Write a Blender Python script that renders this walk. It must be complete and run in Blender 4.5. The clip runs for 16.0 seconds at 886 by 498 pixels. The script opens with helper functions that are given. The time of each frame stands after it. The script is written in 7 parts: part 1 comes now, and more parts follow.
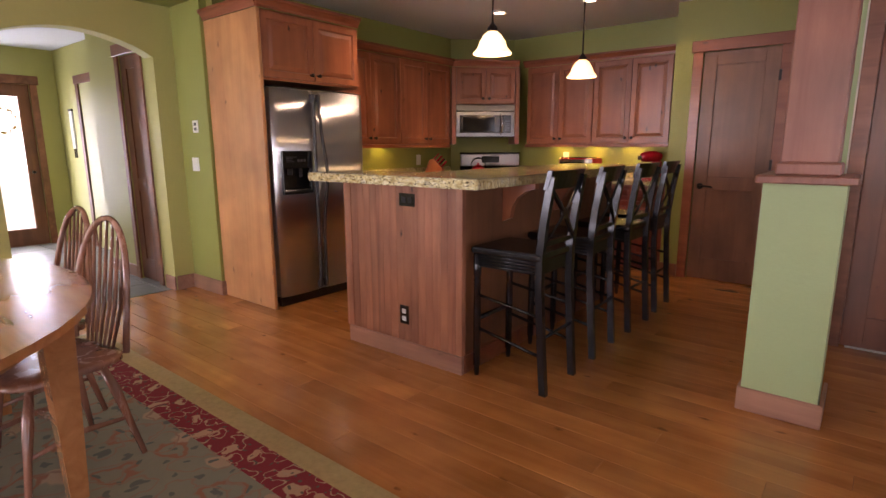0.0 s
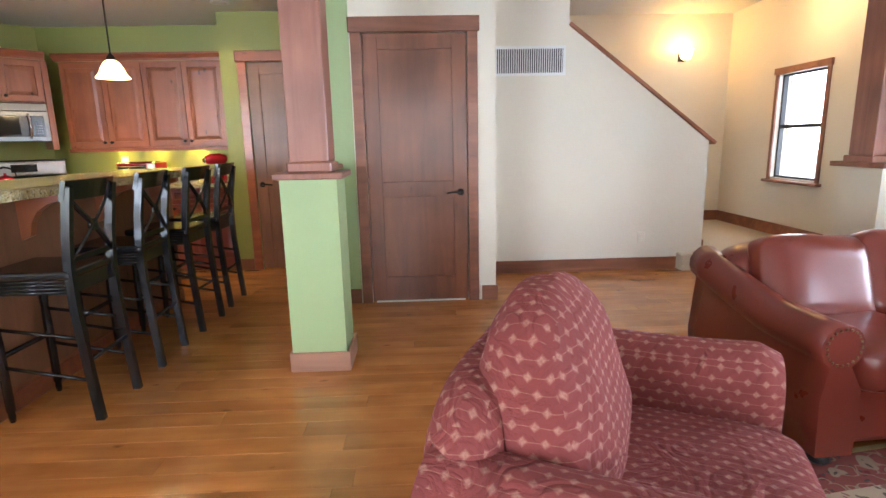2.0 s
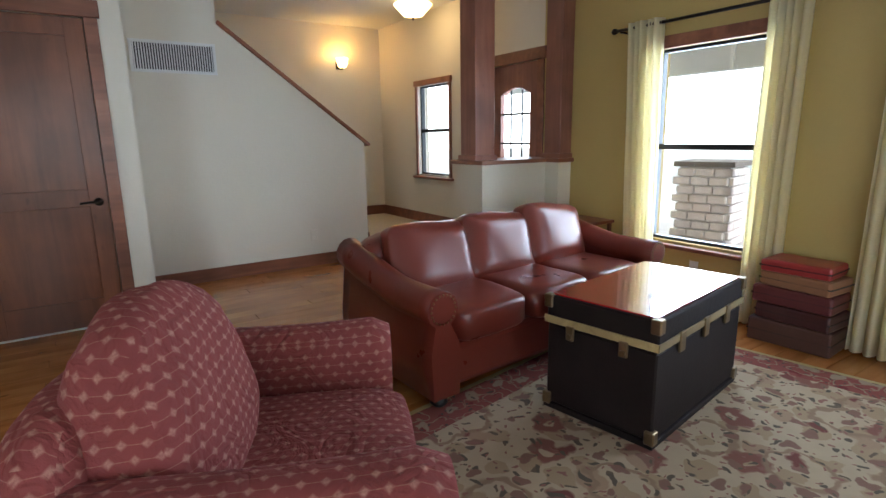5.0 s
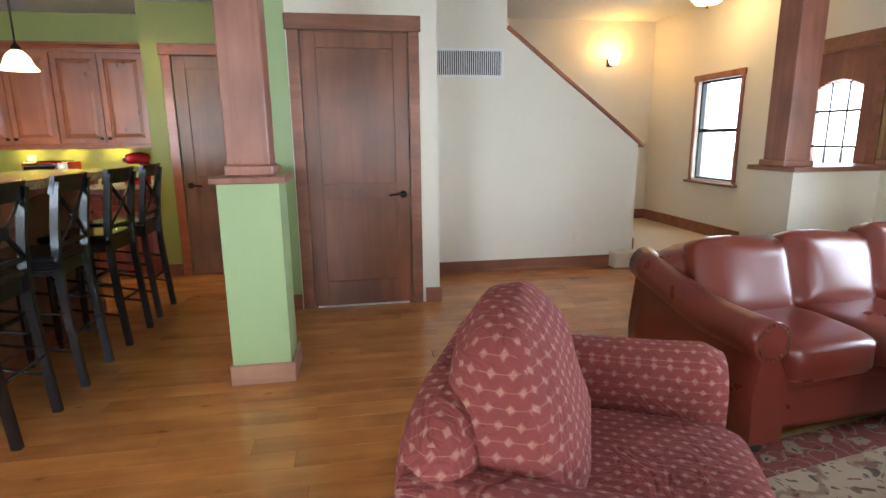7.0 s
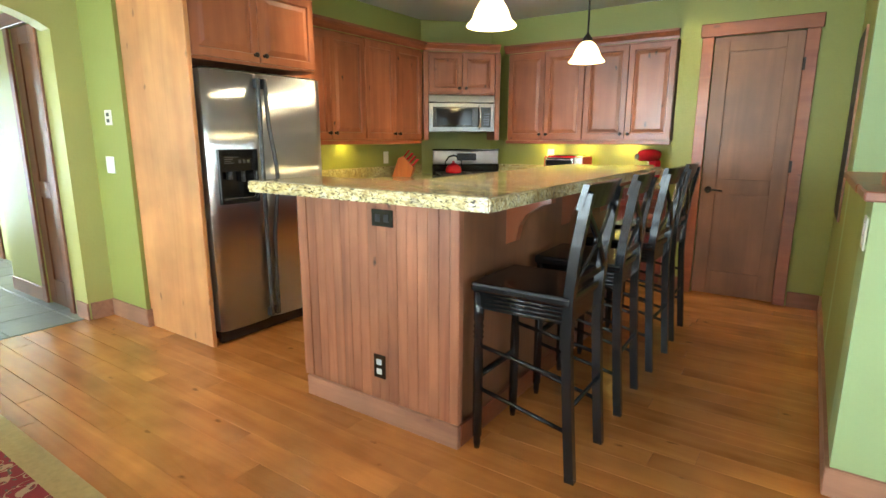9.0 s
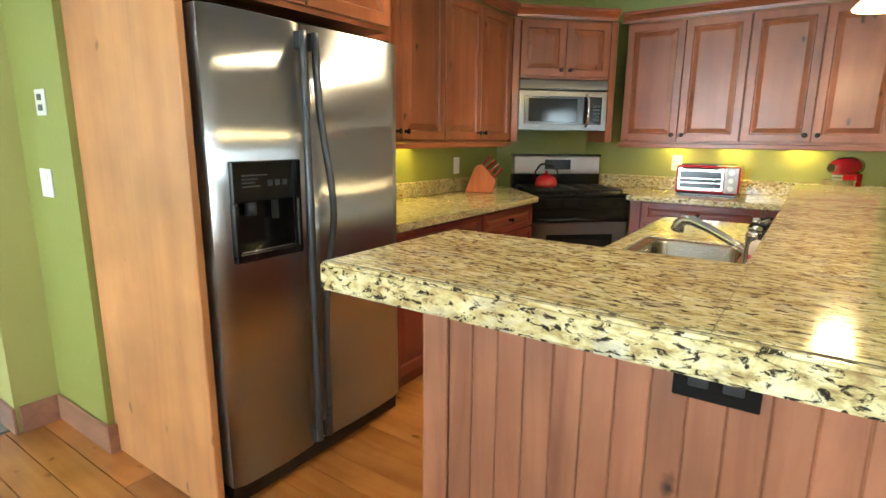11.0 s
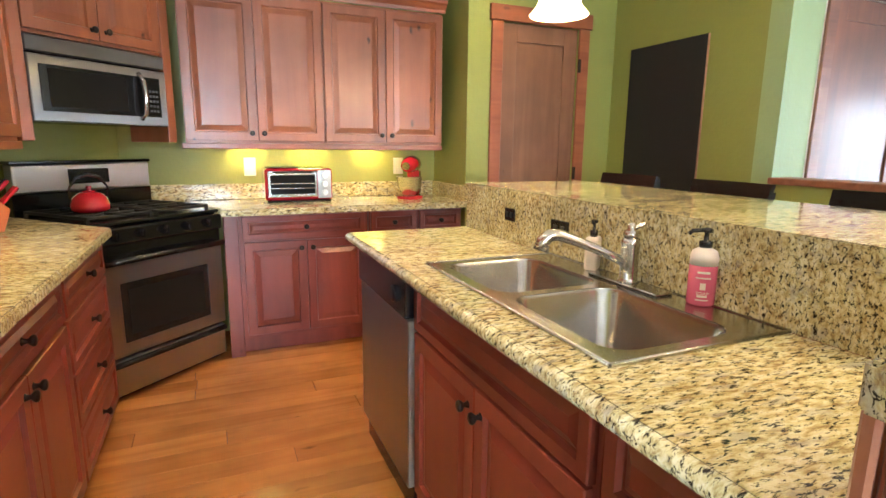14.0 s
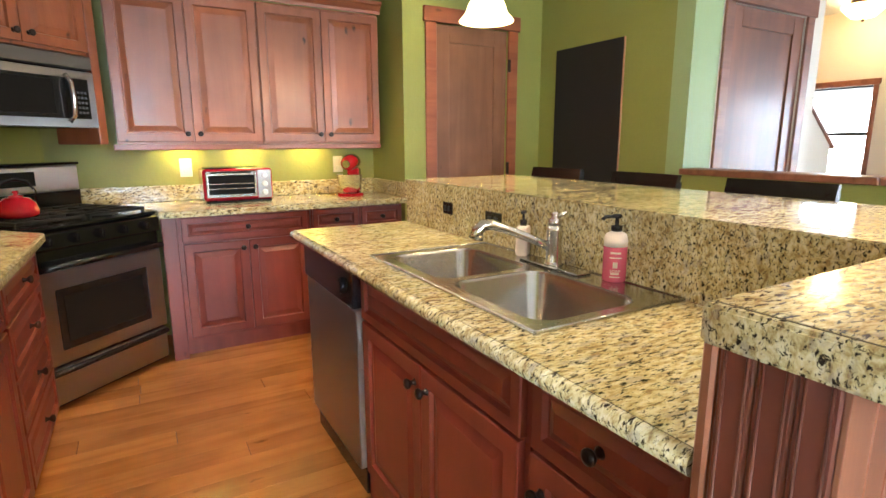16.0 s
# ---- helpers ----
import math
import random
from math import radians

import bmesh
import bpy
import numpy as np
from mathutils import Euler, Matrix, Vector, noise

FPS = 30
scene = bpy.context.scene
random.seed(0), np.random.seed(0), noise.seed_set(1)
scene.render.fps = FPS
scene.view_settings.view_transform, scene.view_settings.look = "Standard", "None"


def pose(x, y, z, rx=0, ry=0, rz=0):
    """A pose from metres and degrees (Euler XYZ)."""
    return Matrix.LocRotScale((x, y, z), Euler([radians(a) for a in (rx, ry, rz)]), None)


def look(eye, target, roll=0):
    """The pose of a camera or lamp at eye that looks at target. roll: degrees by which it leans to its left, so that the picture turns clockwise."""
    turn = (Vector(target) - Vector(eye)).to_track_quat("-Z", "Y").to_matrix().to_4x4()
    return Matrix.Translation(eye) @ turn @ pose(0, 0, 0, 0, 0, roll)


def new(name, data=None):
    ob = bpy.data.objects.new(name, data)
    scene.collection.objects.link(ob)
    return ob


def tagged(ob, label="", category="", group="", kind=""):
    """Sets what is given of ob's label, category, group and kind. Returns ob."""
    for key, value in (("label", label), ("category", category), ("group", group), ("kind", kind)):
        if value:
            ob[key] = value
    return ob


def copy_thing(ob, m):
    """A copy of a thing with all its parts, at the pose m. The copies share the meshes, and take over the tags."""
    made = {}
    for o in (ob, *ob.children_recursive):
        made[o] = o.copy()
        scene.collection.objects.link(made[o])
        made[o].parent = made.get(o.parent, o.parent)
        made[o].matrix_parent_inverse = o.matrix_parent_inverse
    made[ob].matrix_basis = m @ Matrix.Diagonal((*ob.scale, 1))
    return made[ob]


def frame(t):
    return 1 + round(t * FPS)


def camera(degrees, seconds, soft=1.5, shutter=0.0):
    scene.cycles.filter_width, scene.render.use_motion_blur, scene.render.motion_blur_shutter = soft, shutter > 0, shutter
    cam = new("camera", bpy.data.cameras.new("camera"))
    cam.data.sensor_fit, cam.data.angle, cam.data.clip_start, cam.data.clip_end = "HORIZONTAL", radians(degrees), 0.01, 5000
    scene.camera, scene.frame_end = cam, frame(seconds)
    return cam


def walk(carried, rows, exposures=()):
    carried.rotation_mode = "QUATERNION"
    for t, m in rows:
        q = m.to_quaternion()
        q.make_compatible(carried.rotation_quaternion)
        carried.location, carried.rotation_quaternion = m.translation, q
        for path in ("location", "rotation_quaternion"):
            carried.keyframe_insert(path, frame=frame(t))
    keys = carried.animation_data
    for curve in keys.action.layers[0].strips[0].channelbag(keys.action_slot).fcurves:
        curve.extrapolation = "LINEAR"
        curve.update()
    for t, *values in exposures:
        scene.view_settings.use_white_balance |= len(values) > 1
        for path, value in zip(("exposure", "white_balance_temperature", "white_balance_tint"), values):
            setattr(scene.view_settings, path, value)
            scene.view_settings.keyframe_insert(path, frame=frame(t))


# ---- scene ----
cam = camera(79.6, 16.0)
EXPOSURE = [(0, -0.3, 7300, 42), (0.5, 0.15, 7000, 32), (1.5, 0.7, 6300, 20), (2.5, 0.65, 6200, 16), (3.5, 0.0, 6050, 12), (6, -0.4, 6000, 12), (7, 0.4, 6150, 12), (8, 0.7, 6300, 6), (9.5, 0.85, 6500, 2), (12, 0.5, 6450, 12), (12.5, 0.75, 6700, 26), (13, 1.0, 6650, 28), (14, 1.15, 6250, 14), (16, 1.0, 6200, 14)]
PATH = [
    (0, (0.229, -0.061, 1.269), (-0.998, 1.472, 0.888), -0.2),
    (0.5, (0.333, -0.027, 1.271), (-0.691, 1.647, 0.887), -0.3),
    (1, (0.383, -0.063, 1.278), (-0.287, 1.781, 0.891), -0.5),
    (1.5, (0.483, -0.114, 1.293), (0.188, 1.823, 0.894), -0.7),
    (2, (0.624, -0.176, 1.287), (0.692, 1.783, 0.89), -1.2),
    (2.5, (0.728, -0.236, 1.293), (1.053, 1.697, 0.893), -1.3),
    (3, (0.843, -0.307, 1.308), (1.406, 1.567, 0.897), -1.2),
    (3.5, (0.904, -0.361, 1.294), (1.812, 1.373, 0.884), -1.2),
    (5.8, (0.842, -0.308, 1.295), (1.934, 1.315, 0.881), -0.9),
    (6, (0.85, -0.298, 1.295), (1.815, 1.404, 0.881), -0.9),
    (6.5, (0.727, -0.238, 1.307), (1.377, 1.608, 0.893), -0.9),
    (7, (0.548, -0.133, 1.321), (0.864, 1.799, 0.911), -0.6),
    (7.5, (0.355, -0.063, 1.313), (0.302, 1.894, 0.908), -0.7),
    (8, (0.126, 0.083, 1.29), (-0.393, 1.972, 0.889), -0.4),
    (8.5, (-0.048, 0.279, 1.32), (-0.982, 2.001, 0.914), -0.1),
    (9, (-0.338, 0.462, 1.304), (-1.443, 2.079, 0.896), 0.1),
    (9.5, (-0.671, 0.66, 1.295), (-1.832, 2.236, 0.885), 0.1),
    (12, (-2.391, 1.804, 1.327), (-3.315, 3.528, 0.912), 1.8),
    (12.5, (-2.601, 1.983, 1.308), (-3.226, 3.838, 0.897), 1.3),
    (13, (-2.694, 2.109, 1.283), (-2.98, 4.047, 0.881), 1.1),
    (13.5, (-2.805, 2.158, 1.272), (-2.467, 4.091, 0.884), 0.8),
    (14, (-2.892, 2.098, 1.282), (-2.117, 3.902, 0.901), 0.6),
    (14.5, (-2.961, 2.025, 1.283), (-2.051, 3.764, 0.894), -0.0),
    (15, (-2.991, 2.003, 1.284), (-2.037, 3.717, 0.895), -0.0),
    (15.5, (-2.976, 2.003, 1.292), (-2.01, 3.71, 0.898), -0.1),
    (16, (-2.948, 1.985, 1.291), (-1.978, 3.689, 0.897), -0.2),
]
walk(cam, [(t, look(eye, aim, lean)) for t, eye, aim, lean in PATH], EXPOSURE)

SUN_DIR = (-0.62, 0.28, -0.62)


# ---- light ----
def make_world():
    w = bpy.data.worlds.new("sky")
    w.use_nodes = True
    n = w.node_tree.nodes
    sky = n.new("ShaderNodeTexSky")
    sky.sky_type, sky.sun_disc = "NISHITA", False
    sky.sun_elevation, sky.sun_rotation = radians(42), radians(115)
    n["Background"].inputs["Strength"].default_value = 0.15
    w.node_tree.links.new(sky.outputs[0], n["Background"].inputs["Color"])
    scene.world = w


def lamp(name, kind, power, color, m, size=0.1, size_y=None, spot=None):
    d = bpy.data.lights.new(name, kind)
    d.energy, d.color = power, color
    if kind == "AREA":
        d.size = size
        if size_y:
            d.shape, d.size_y = "RECTANGLE", size_y
    elif kind == "SUN":
        d.angle = radians(0.5)
    else:
        d.shadow_soft_size = size
        if spot:
            d.spot_size, d.spot_blend = radians(spot), 0.6
    o = new(name, d)
    o.matrix_world = m
    return o


make_world()
lamp("sun", "SUN", 4.5, (1, 0.95, 0.86), look((0, 0, 0), SUN_DIR))
DAY, WARM = (0.68, 0.84, 1.0), (1.0, 0.74, 0.36)
# daylight through the openings, the last an added hall fill with no opening: name, power, place, aimed at, width,
# height
for px, py, pz, tx, ty, w, h, e in (
        (4.72, 1.9, 1.2, 0, 1.9, 0.9, 1.5, 80), (4.72, -0.1, 1.2, 0, -0.1, 0.9, 1.5, 60),
        (4.72, 5.42, 1.4, 0, 5.42, 0.75, 1.15, 12), (4.74, 3.95, 1.45, 0, 3.95, 0.5, 0.6, 8),
        (0.9, -3.6, 1.25, 0.9, 0, 2.4, 2.1, 14), (-3.55, -3.6, 1.25, -3.55, 0, 1.9, 2.1, 190),
        (-8.29, 1.8, 1.1, 0, 1.3, 0.45, 1.6, 60), (-5.9, 0.2, 1.3, -5.9, 2, 1.2, 1.2, 14)):
    lamp("day_fill", "AREA", e, DAY, look((px, py, pz), (tx, ty, pz)), w, h)


# ---- materials ----
def mat(name, color, rough=0.5, metal=0.0, var=0.12, scale=6.0, bump=0.0, bscale=60.0, coat=0.0, spec=0.5, aniso=0.0):
    m = bpy.data.materials.new(name)
    m.use_nodes = True
    nt = m.node_tree
    n, l = nt.nodes, nt.links
    b = n["Principled BSDF"]
    b.inputs["Roughness"].default_value = rough
    b.inputs["Metallic"].default_value = metal
    b.inputs["Coat Weight"].default_value = coat
    b.inputs["Specular IOR Level"].default_value = spec
    co = n.new("ShaderNodeTexCoord")
    mix = n.new("ShaderNodeMix")
    mix.data_type = "RGBA"
    c = tuple(color) + (1,)
    mix.inputs[6].default_value = tuple(x * (1 - var) for x in color) + (1,)
    mix.inputs[7].default_value = tuple(min(1, x * (1 + var)) for x in color) + (1,)
    t = n.new("ShaderNodeTexNoise")
    t.inputs["Scale"].default_value = scale
    t.inputs["Detail"].default_value = 5
    l.new(co.outputs["Object"], t.inputs["Vector"])
    l.new(t.outputs[0], mix.inputs[0])
    l.new(mix.outputs[2], b.inputs["Base Color"])
    rr = n.new("ShaderNodeMapRange")
    rr.inputs[3].default_value, rr.inputs[4].default_value = max(0.02, rough - 0.07), min(1, rough + 0.07)
    l.new(t.outputs[0], rr.inputs[0])
    l.new(rr.outputs[0], b.inputs["Roughness"])
    if bump:
        t2 = n.new("ShaderNodeTexNoise")
        t2.inputs["Scale"].default_value = bscale
        t2.inputs["Detail"].default_value = 3
        l.new(co.outputs["Object"], t2.inputs["Vector"])
        bp = n.new("ShaderNodeBump")
        bp.inputs["Strength"].default_value = bump
        bp.inputs["Distance"].default_value = 0.004
        l.new(t2.outputs[0], bp.inputs["Height"])
        l.new(bp.outputs[0], b.inputs["Normal"])
    return m


def wood(name, a, b_, rough=0.35, axis=2, grain=1.0, knots=0.5, rand=0.25, coat=0.15):
    """Wood with its grain along one axis, knots, and a tone that changes from piece to piece."""
    m = bpy.data.materials.new(name)
    m.use_nodes = True
    nt = m.node_tree
    n, l = nt.nodes, nt.links
    p = n["Principled BSDF"]
    p.inputs["Coat Weight"].default_value = coat
    p.inputs["Coat Roughness"].default_value = 0.15
    co = n.new("ShaderNodeTexCoord")
    info = n.new("ShaderNodeObjectInfo")
    add = n.new("ShaderNodeVectorMath")
    add.operation = "MULTIPLY_ADD"
    l.new(info.outputs["Random"], add.inputs[0])
    add.inputs[1].default_value = (7, 13, 5)
    l.new(co.outputs["Object"], add.inputs[2])
    mp = n.new("ShaderNodeMapping")
    s = [9 * grain, 9 * grain, 9 * grain]
    s[axis] = 0.7 * grain
    mp.inputs["Scale"].default_value = s
    l.new(add.outputs[0], mp.inputs["Vector"])
    w = n.new("ShaderNodeTexNoise")
    w.inputs["Scale"].default_value = 1.6
    w.inputs["Detail"].default_value = 8
    w.inputs["Roughness"].default_value = 0.62
    w.inputs["Distortion"].default_value = 0.9
    l.new(mp.outputs[0], w.inputs["Vector"])
    blot = n.new("ShaderNodeTexNoise")
    blot.inputs["Scale"].default_value = 2.6
    blot.inputs["Detail"].default_value = 3
    l.new(add.outputs[0], blot.inputs["Vector"])
    ramp = n.new("ShaderNodeValToRGB")
    ramp.color_ramp.elements[0].position, ramp.color_ramp.elements[1].position = 0.33, 0.68
    ramp.color_ramp.elements[0].color = tuple(a) + (1,)
    ramp.color_ramp.elements[1].color = tuple(b_) + (1,)
    l.new(w.outputs[0], ramp.inputs[0])
    mp2 = n.new("ShaderNodeMapping")
    k = [5.5, 5.5, 5.5]
    k[axis] = 2.6
    mp2.inputs["Scale"].default_value = k
    l.new(add.outputs[0], mp2.inputs["Vector"])
    v = n.new("ShaderNodeTexVoronoi")
    v.inputs["Scale"].default_value = 1.25
    wob = n.new("ShaderNodeTexNoise")
    wob.inputs["Scale"].default_value = 30
    wad = n.new("ShaderNodeVectorMath")
    wad.operation = "MULTIPLY_ADD"
    l.new(add.outputs[0], wob.inputs["Vector"])
    l.new(wob.outputs["Color"], wad.inputs[0])
    wad.inputs[1].default_value = (0.12, 0.12, 0.12)
    l.new(mp2.outputs[0], wad.inputs[2])
    l.new(wad.outputs[0], v.inputs["Vector"])
    kr = n.new("ShaderNodeMapRange")
    kr.inputs[1].default_value, kr.inputs[2].default_value = 0.035, 0.10
    kr.inputs[3].default_value, kr.inputs[4].default_value = 1 - knots, 1
    l.new(v.outputs["Distance"], kr.inputs[0])
    hsv = n.new("ShaderNodeHueSaturation")
    vr = n.new("ShaderNodeMapRange")
    vr.inputs[3].default_value, vr.inputs[4].default_value = 1 - rand, 1 + rand
    l.new(info.outputs["Random"], vr.inputs[0])
    br = n.new("ShaderNodeMapRange")
    br.inputs[1].default_value, br.inputs[2].default_value = 0.3, 0.7
    br.inputs[3].default_value, br.inputs[4].default_value = 0.76, 1.22
    l.new(blot.outputs[0], br.inputs[0])
    m1 = n.new("ShaderNodeMath")
    m1.operation = "MULTIPLY"
    l.new(vr.outputs[0], m1.inputs[0])
    l.new(br.outputs[0], m1.inputs[1])
    m2 = n.new("ShaderNodeMath")
    m2.operation = "MULTIPLY"
    l.new(m1.outputs[0], m2.inputs[0])
    l.new(kr.outputs[0], m2.inputs[1])
    l.new(m2.outputs[0], hsv.inputs["Value"])
    l.new(ramp.outputs[0], hsv.inputs["Color"])
    l.new(hsv.outputs[0], p.inputs["Base Color"])
    rg = n.new("ShaderNodeMapRange")
    rg.inputs[3].default_value, rg.inputs[4].default_value = rough - 0.08, rough + 0.1
    l.new(w.outputs[0], rg.inputs[0])
    l.new(rg.outputs[0], p.inputs["Roughness"])
    bp = n.new("ShaderNodeBump")
    bp.inputs["Strength"].default_value = 0.15
    bp.inputs["Distance"].default_value = 0.002
    l.new(w.outputs[0], bp.inputs["Height"])
    l.new(bp.outputs[0], p.inputs["Normal"])
    return m


def granite():
    """Cream-gold polished granite: long dark flecks, brown halos, grey-white crystals and fine pepper."""
    m = mat("granite", (0.5, 0.44, 0.3), 0.11, var=0.2, scale=3)
    nt = m.node_tree
    n, l = nt.nodes, nt.links
    co = n.new("ShaderNodeTexCoord")
    mp = n.new("ShaderNodeMapping")
    mp.inputs["Rotation"].default_value = (0.35, 0.2, 0.75)
    mp.inputs["Scale"].default_value = (0.62, 1.9, 1.25)
    l.new(co.outputs["Object"], mp.inputs["Vector"])

    def tex(scale, detail, rough, dist=0.0, src=mp):
        t = n.new("ShaderNodeTexNoise")
        t.inputs["Scale"].default_value, t.inputs["Detail"].default_value = scale, detail
        t.inputs["Roughness"].default_value, t.inputs["Distortion"].default_value = rough, dist
        l.new(src.outputs[0], t.inputs["Vector"])
        return t.outputs[0]

    def ramp(src, stops):
        q = n.new("ShaderNodeValToRGB")
        e = q.color_ramp.elements
        e[0].position, e[0].color = stops[0][0], stops[0][1] + (1,)
        e[1].position, e[1].color = stops[-1][0], stops[-1][1] + (1,)
        for pos, c in stops[1:-1]:
            e.new(pos).color = c + (1,)
        l.new(src, q.inputs[0])
        return q.outputs[0]

    def mix(kind, k, a, b_):
        q = n.new("ShaderNodeMix")
        q.data_type, q.blend_type = "RGBA", kind
        if isinstance(k, float):
            q.inputs[0].default_value = k
        else:
            l.new(k, q.inputs[0])
        for v, i in ((a, 6), (b_, 7)):
            if isinstance(v, tuple):
                q.inputs[i].default_value = v + (1,)
            else:
                l.new(v, q.inputs[i])
        return q.outputs[2]

    base = ramp(tex(46, 7, 0.66, 0.4), ((0.34, (0.30, 0.205, 0.095)), (0.42, (0.45, 0.36, 0.17)), (0.5, (0.62, 0.55, 0.30)), (0.62, (0.74, 0.70, 0.48))))
    grey = ramp(tex(17, 5, 0.6), ((0.56, (0, 0, 0)), (0.64, (1, 1, 1))))
    base = mix("MIX", mix("MULTIPLY", 1.0, grey, (0.55, 0.55, 0.55)), base, (0.42, 0.40, 0.36))
    flecks = ramp(tex(86, 6, 0.68, 0.6), ((0.40, (1, 1, 1)), (0.425, (0.8, 0.8, 0.8)), (0.45, (0.14, 0.14, 0.14)), (0.485, (0, 0, 0))))
    base = mix("MIX", flecks, base, (0.028, 0.022, 0.016))
    big = ramp(tex(6, 3, 0.5), ((0.35, (0.72, 0.64, 0.52)), (0.58, (1, 1, 1))))
    l.new(mix("MULTIPLY", 0.6, base, big), n["Principled BSDF"].inputs["Base Color"])
    return m


def steel(name, axis=1, base=0.55, rough=0.27, floor_tint=0.0):
    m = mat(name, (base, base * (1 - floor_tint), base * (0.98 - 1.6 * floor_tint)), rough, 1.0, var=0.05, scale=2)
    n, l = m.node_tree.nodes, m.node_tree.links
    co = n.new("ShaderNodeTexCoord")
    mp = n.new("ShaderNodeMapping")
    s = [250, 250, 250]
    s[axis] = 1.5
    mp.inputs["Scale"].default_value = s
    l.new(co.outputs["Object"], mp.inputs["Vector"])
    t = n.new("ShaderNodeTexNoise")
    t.inputs["Scale"].default_value = 1
    t.inputs["Detail"].default_value = 2
    l.new(mp.outputs[0], t.inputs["Vector"])
    wave = n.new("ShaderNodeTexNoise")
    wave.inputs["Scale"].default_value = 2.2
    mw_ = n.new("ShaderNodeMapping")
    mw_.inputs["Scale"].default_value = (0.12, 0.12, 1.6)
    l.new(co.outputs["Object"], mw_.inputs["Vector"])
    l.new(mw_.outputs[0], wave.inputs["Vector"])
    b1 = n.new("ShaderNodeBump")
    b1.inputs["Strength"].default_value, b1.inputs["Distance"].default_value = 0.06, 0.0015
    cx = n.new("ShaderNodeCombineXYZ")
    cx.inputs[0].default_value = 1.0
    tg = n.new("ShaderNodeVectorTransform")
    tg.vector_type, tg.convert_from, tg.convert_to = "VECTOR", "OBJECT", "WORLD"
    l.new(cx.outputs[0], tg.inputs[0])
    l.new(tg.outputs[0], n["Principled BSDF"].inputs["Tangent"])
    n["Principled BSDF"].inputs["Anisotropic"].default_value = 1.0
    l.new(t.outputs[0], b1.inputs["Height"])
    b2 = n.new("ShaderNodeBump")
    b2.inputs["Strength"].default_value, b2.inputs["Distance"].default_value = 0.5, 0.012
    l.new(wave.outputs[0], b2.inputs["Height"])
    l.new(b1.outputs[0], b2.inputs["Normal"])
    l.new(b2.outputs[0], n["Principled BSDF"].inputs["Normal"])
    return m


def glow(name, color, strength):
    m = bpy.data.materials.new(name)
    m.use_nodes = True
    b = m.node_tree.nodes["Principled BSDF"]
    b.inputs["Base Color"].default_value = (0.85, 0.8, 0.7, 1)
    b.inputs["Emission Color"].default_value = tuple(color) + (1,)
    b.inputs["Emission Strength"].default_value = strength
    return m


def glass(name, rough=0.0):
    m = bpy.data.materials.new(name)
    m.use_nodes = True
    n, l = m.node_tree.nodes, m.node_tree.links
    n.remove(n["Principled BSDF"])
    tr, gl, mx, fr = (n.new(k) for k in ("ShaderNodeBsdfTransparent", "ShaderNodeBsdfGlossy", "ShaderNodeMixShader", "ShaderNodeLayerWeight"))
    gl.inputs["Roughness"].default_value = 0.02
    fr.inputs["Blend"].default_value = 0.5
    pw, ad = n.new("ShaderNodeMath"), n.new("ShaderNodeMath")
    pw.operation, ad.operation = "POWER", "MULTIPLY_ADD"
    pw.inputs[1].default_value = 5
    l.new(fr.outputs["Facing"], pw.inputs[0])
    l.new(pw.outputs[0], ad.inputs[0])
    ad.inputs[1].default_value, ad.inputs[2].default_value = 0.9, 0.03
    l.new(ad.outputs[0], mx.inputs[0])
    l.new(tr.outputs[0], mx.inputs[1])
    l.new(gl.outputs[0], mx.inputs[2])
    l.new(mx.outputs[0], n["Material Output"].inputs[0])
    return m


def patterned(name, base, dots, kind):
    """Woven upholstery with small rows of motifs, or a floral rug field."""
    m = mat(name, base, 0.9, var=0.1, scale=30, bump=0.4, bscale=350, spec=0.2)
    n, l = m.node_tree.nodes, m.node_tree.links
    co = n.new("ShaderNodeTexCoord")
    base_out = None
    for x in n:
        if x.bl_idname == "ShaderNodeMix":
            base_out = x.outputs[2]
    sep = n.new("ShaderNodeSeparateXYZ")
    l.new(co.outputs["UV"], sep.inputs[0])

    def f(op, a, b=None, c=None):
        q = n.new("ShaderNodeMath")
        q.operation = op
        for i, v in enumerate((a, b, c)):
            if v is None:
                continue
            if isinstance(v, (int, float)):
                q.inputs[i].default_value = v
            else:
                l.new(v, q.inputs[i])
        return q.outputs[0]
    u, v = sep.outputs[0], sep.outputs[1]
    # rows of four-pointed woven motifs joined by a thin line
    p = 0.033
    row = f("FLOOR", f("DIVIDE", v, p))
    shift = f("MULTIPLY", f("MODULO", row, 2.0), p * 0.75)
    du = f("ABSOLUTE", f("SUBTRACT", f("FRACT", f("DIVIDE", f("ADD", u, shift), p * 1.5)), 0.5))
    dv = f("ABSOLUTE", f("SUBTRACT", f("FRACT", f("DIVIDE", v, p)), 0.5))
    d = f("MINIMUM", f("ADD", f("MULTIPLY", du, 1.5), f("MULTIPLY", dv, 1.1)), f("ADD", f("MULTIPLY", dv, 4.0), 0.27))
    mr = n.new("ShaderNodeMapRange")
    mr.inputs[1].default_value, mr.inputs[2].default_value = 0.46, 0.2
    l.new(d, mr.inputs[0])
    t = n.new("ShaderNodeTexNoise")
    t.inputs["Scale"].default_value = 150
    l.new(co.outputs["Object"], t.inputs["Vector"])
    k = f("MULTIPLY", mr.outputs[0], f("MULTIPLY", t.outputs[0], 1.15))
    mx = n.new("ShaderNodeMix")
    mx.data_type = "RGBA"
    l.new(k, mx.inputs[0])
    l.new(base_out, mx.inputs[6])
    mx.inputs[7].default_value = tuple(dots) + (1,)
    l.new(mx.outputs[2], n["Principled BSDF"].inputs["Base Color"])
    return m


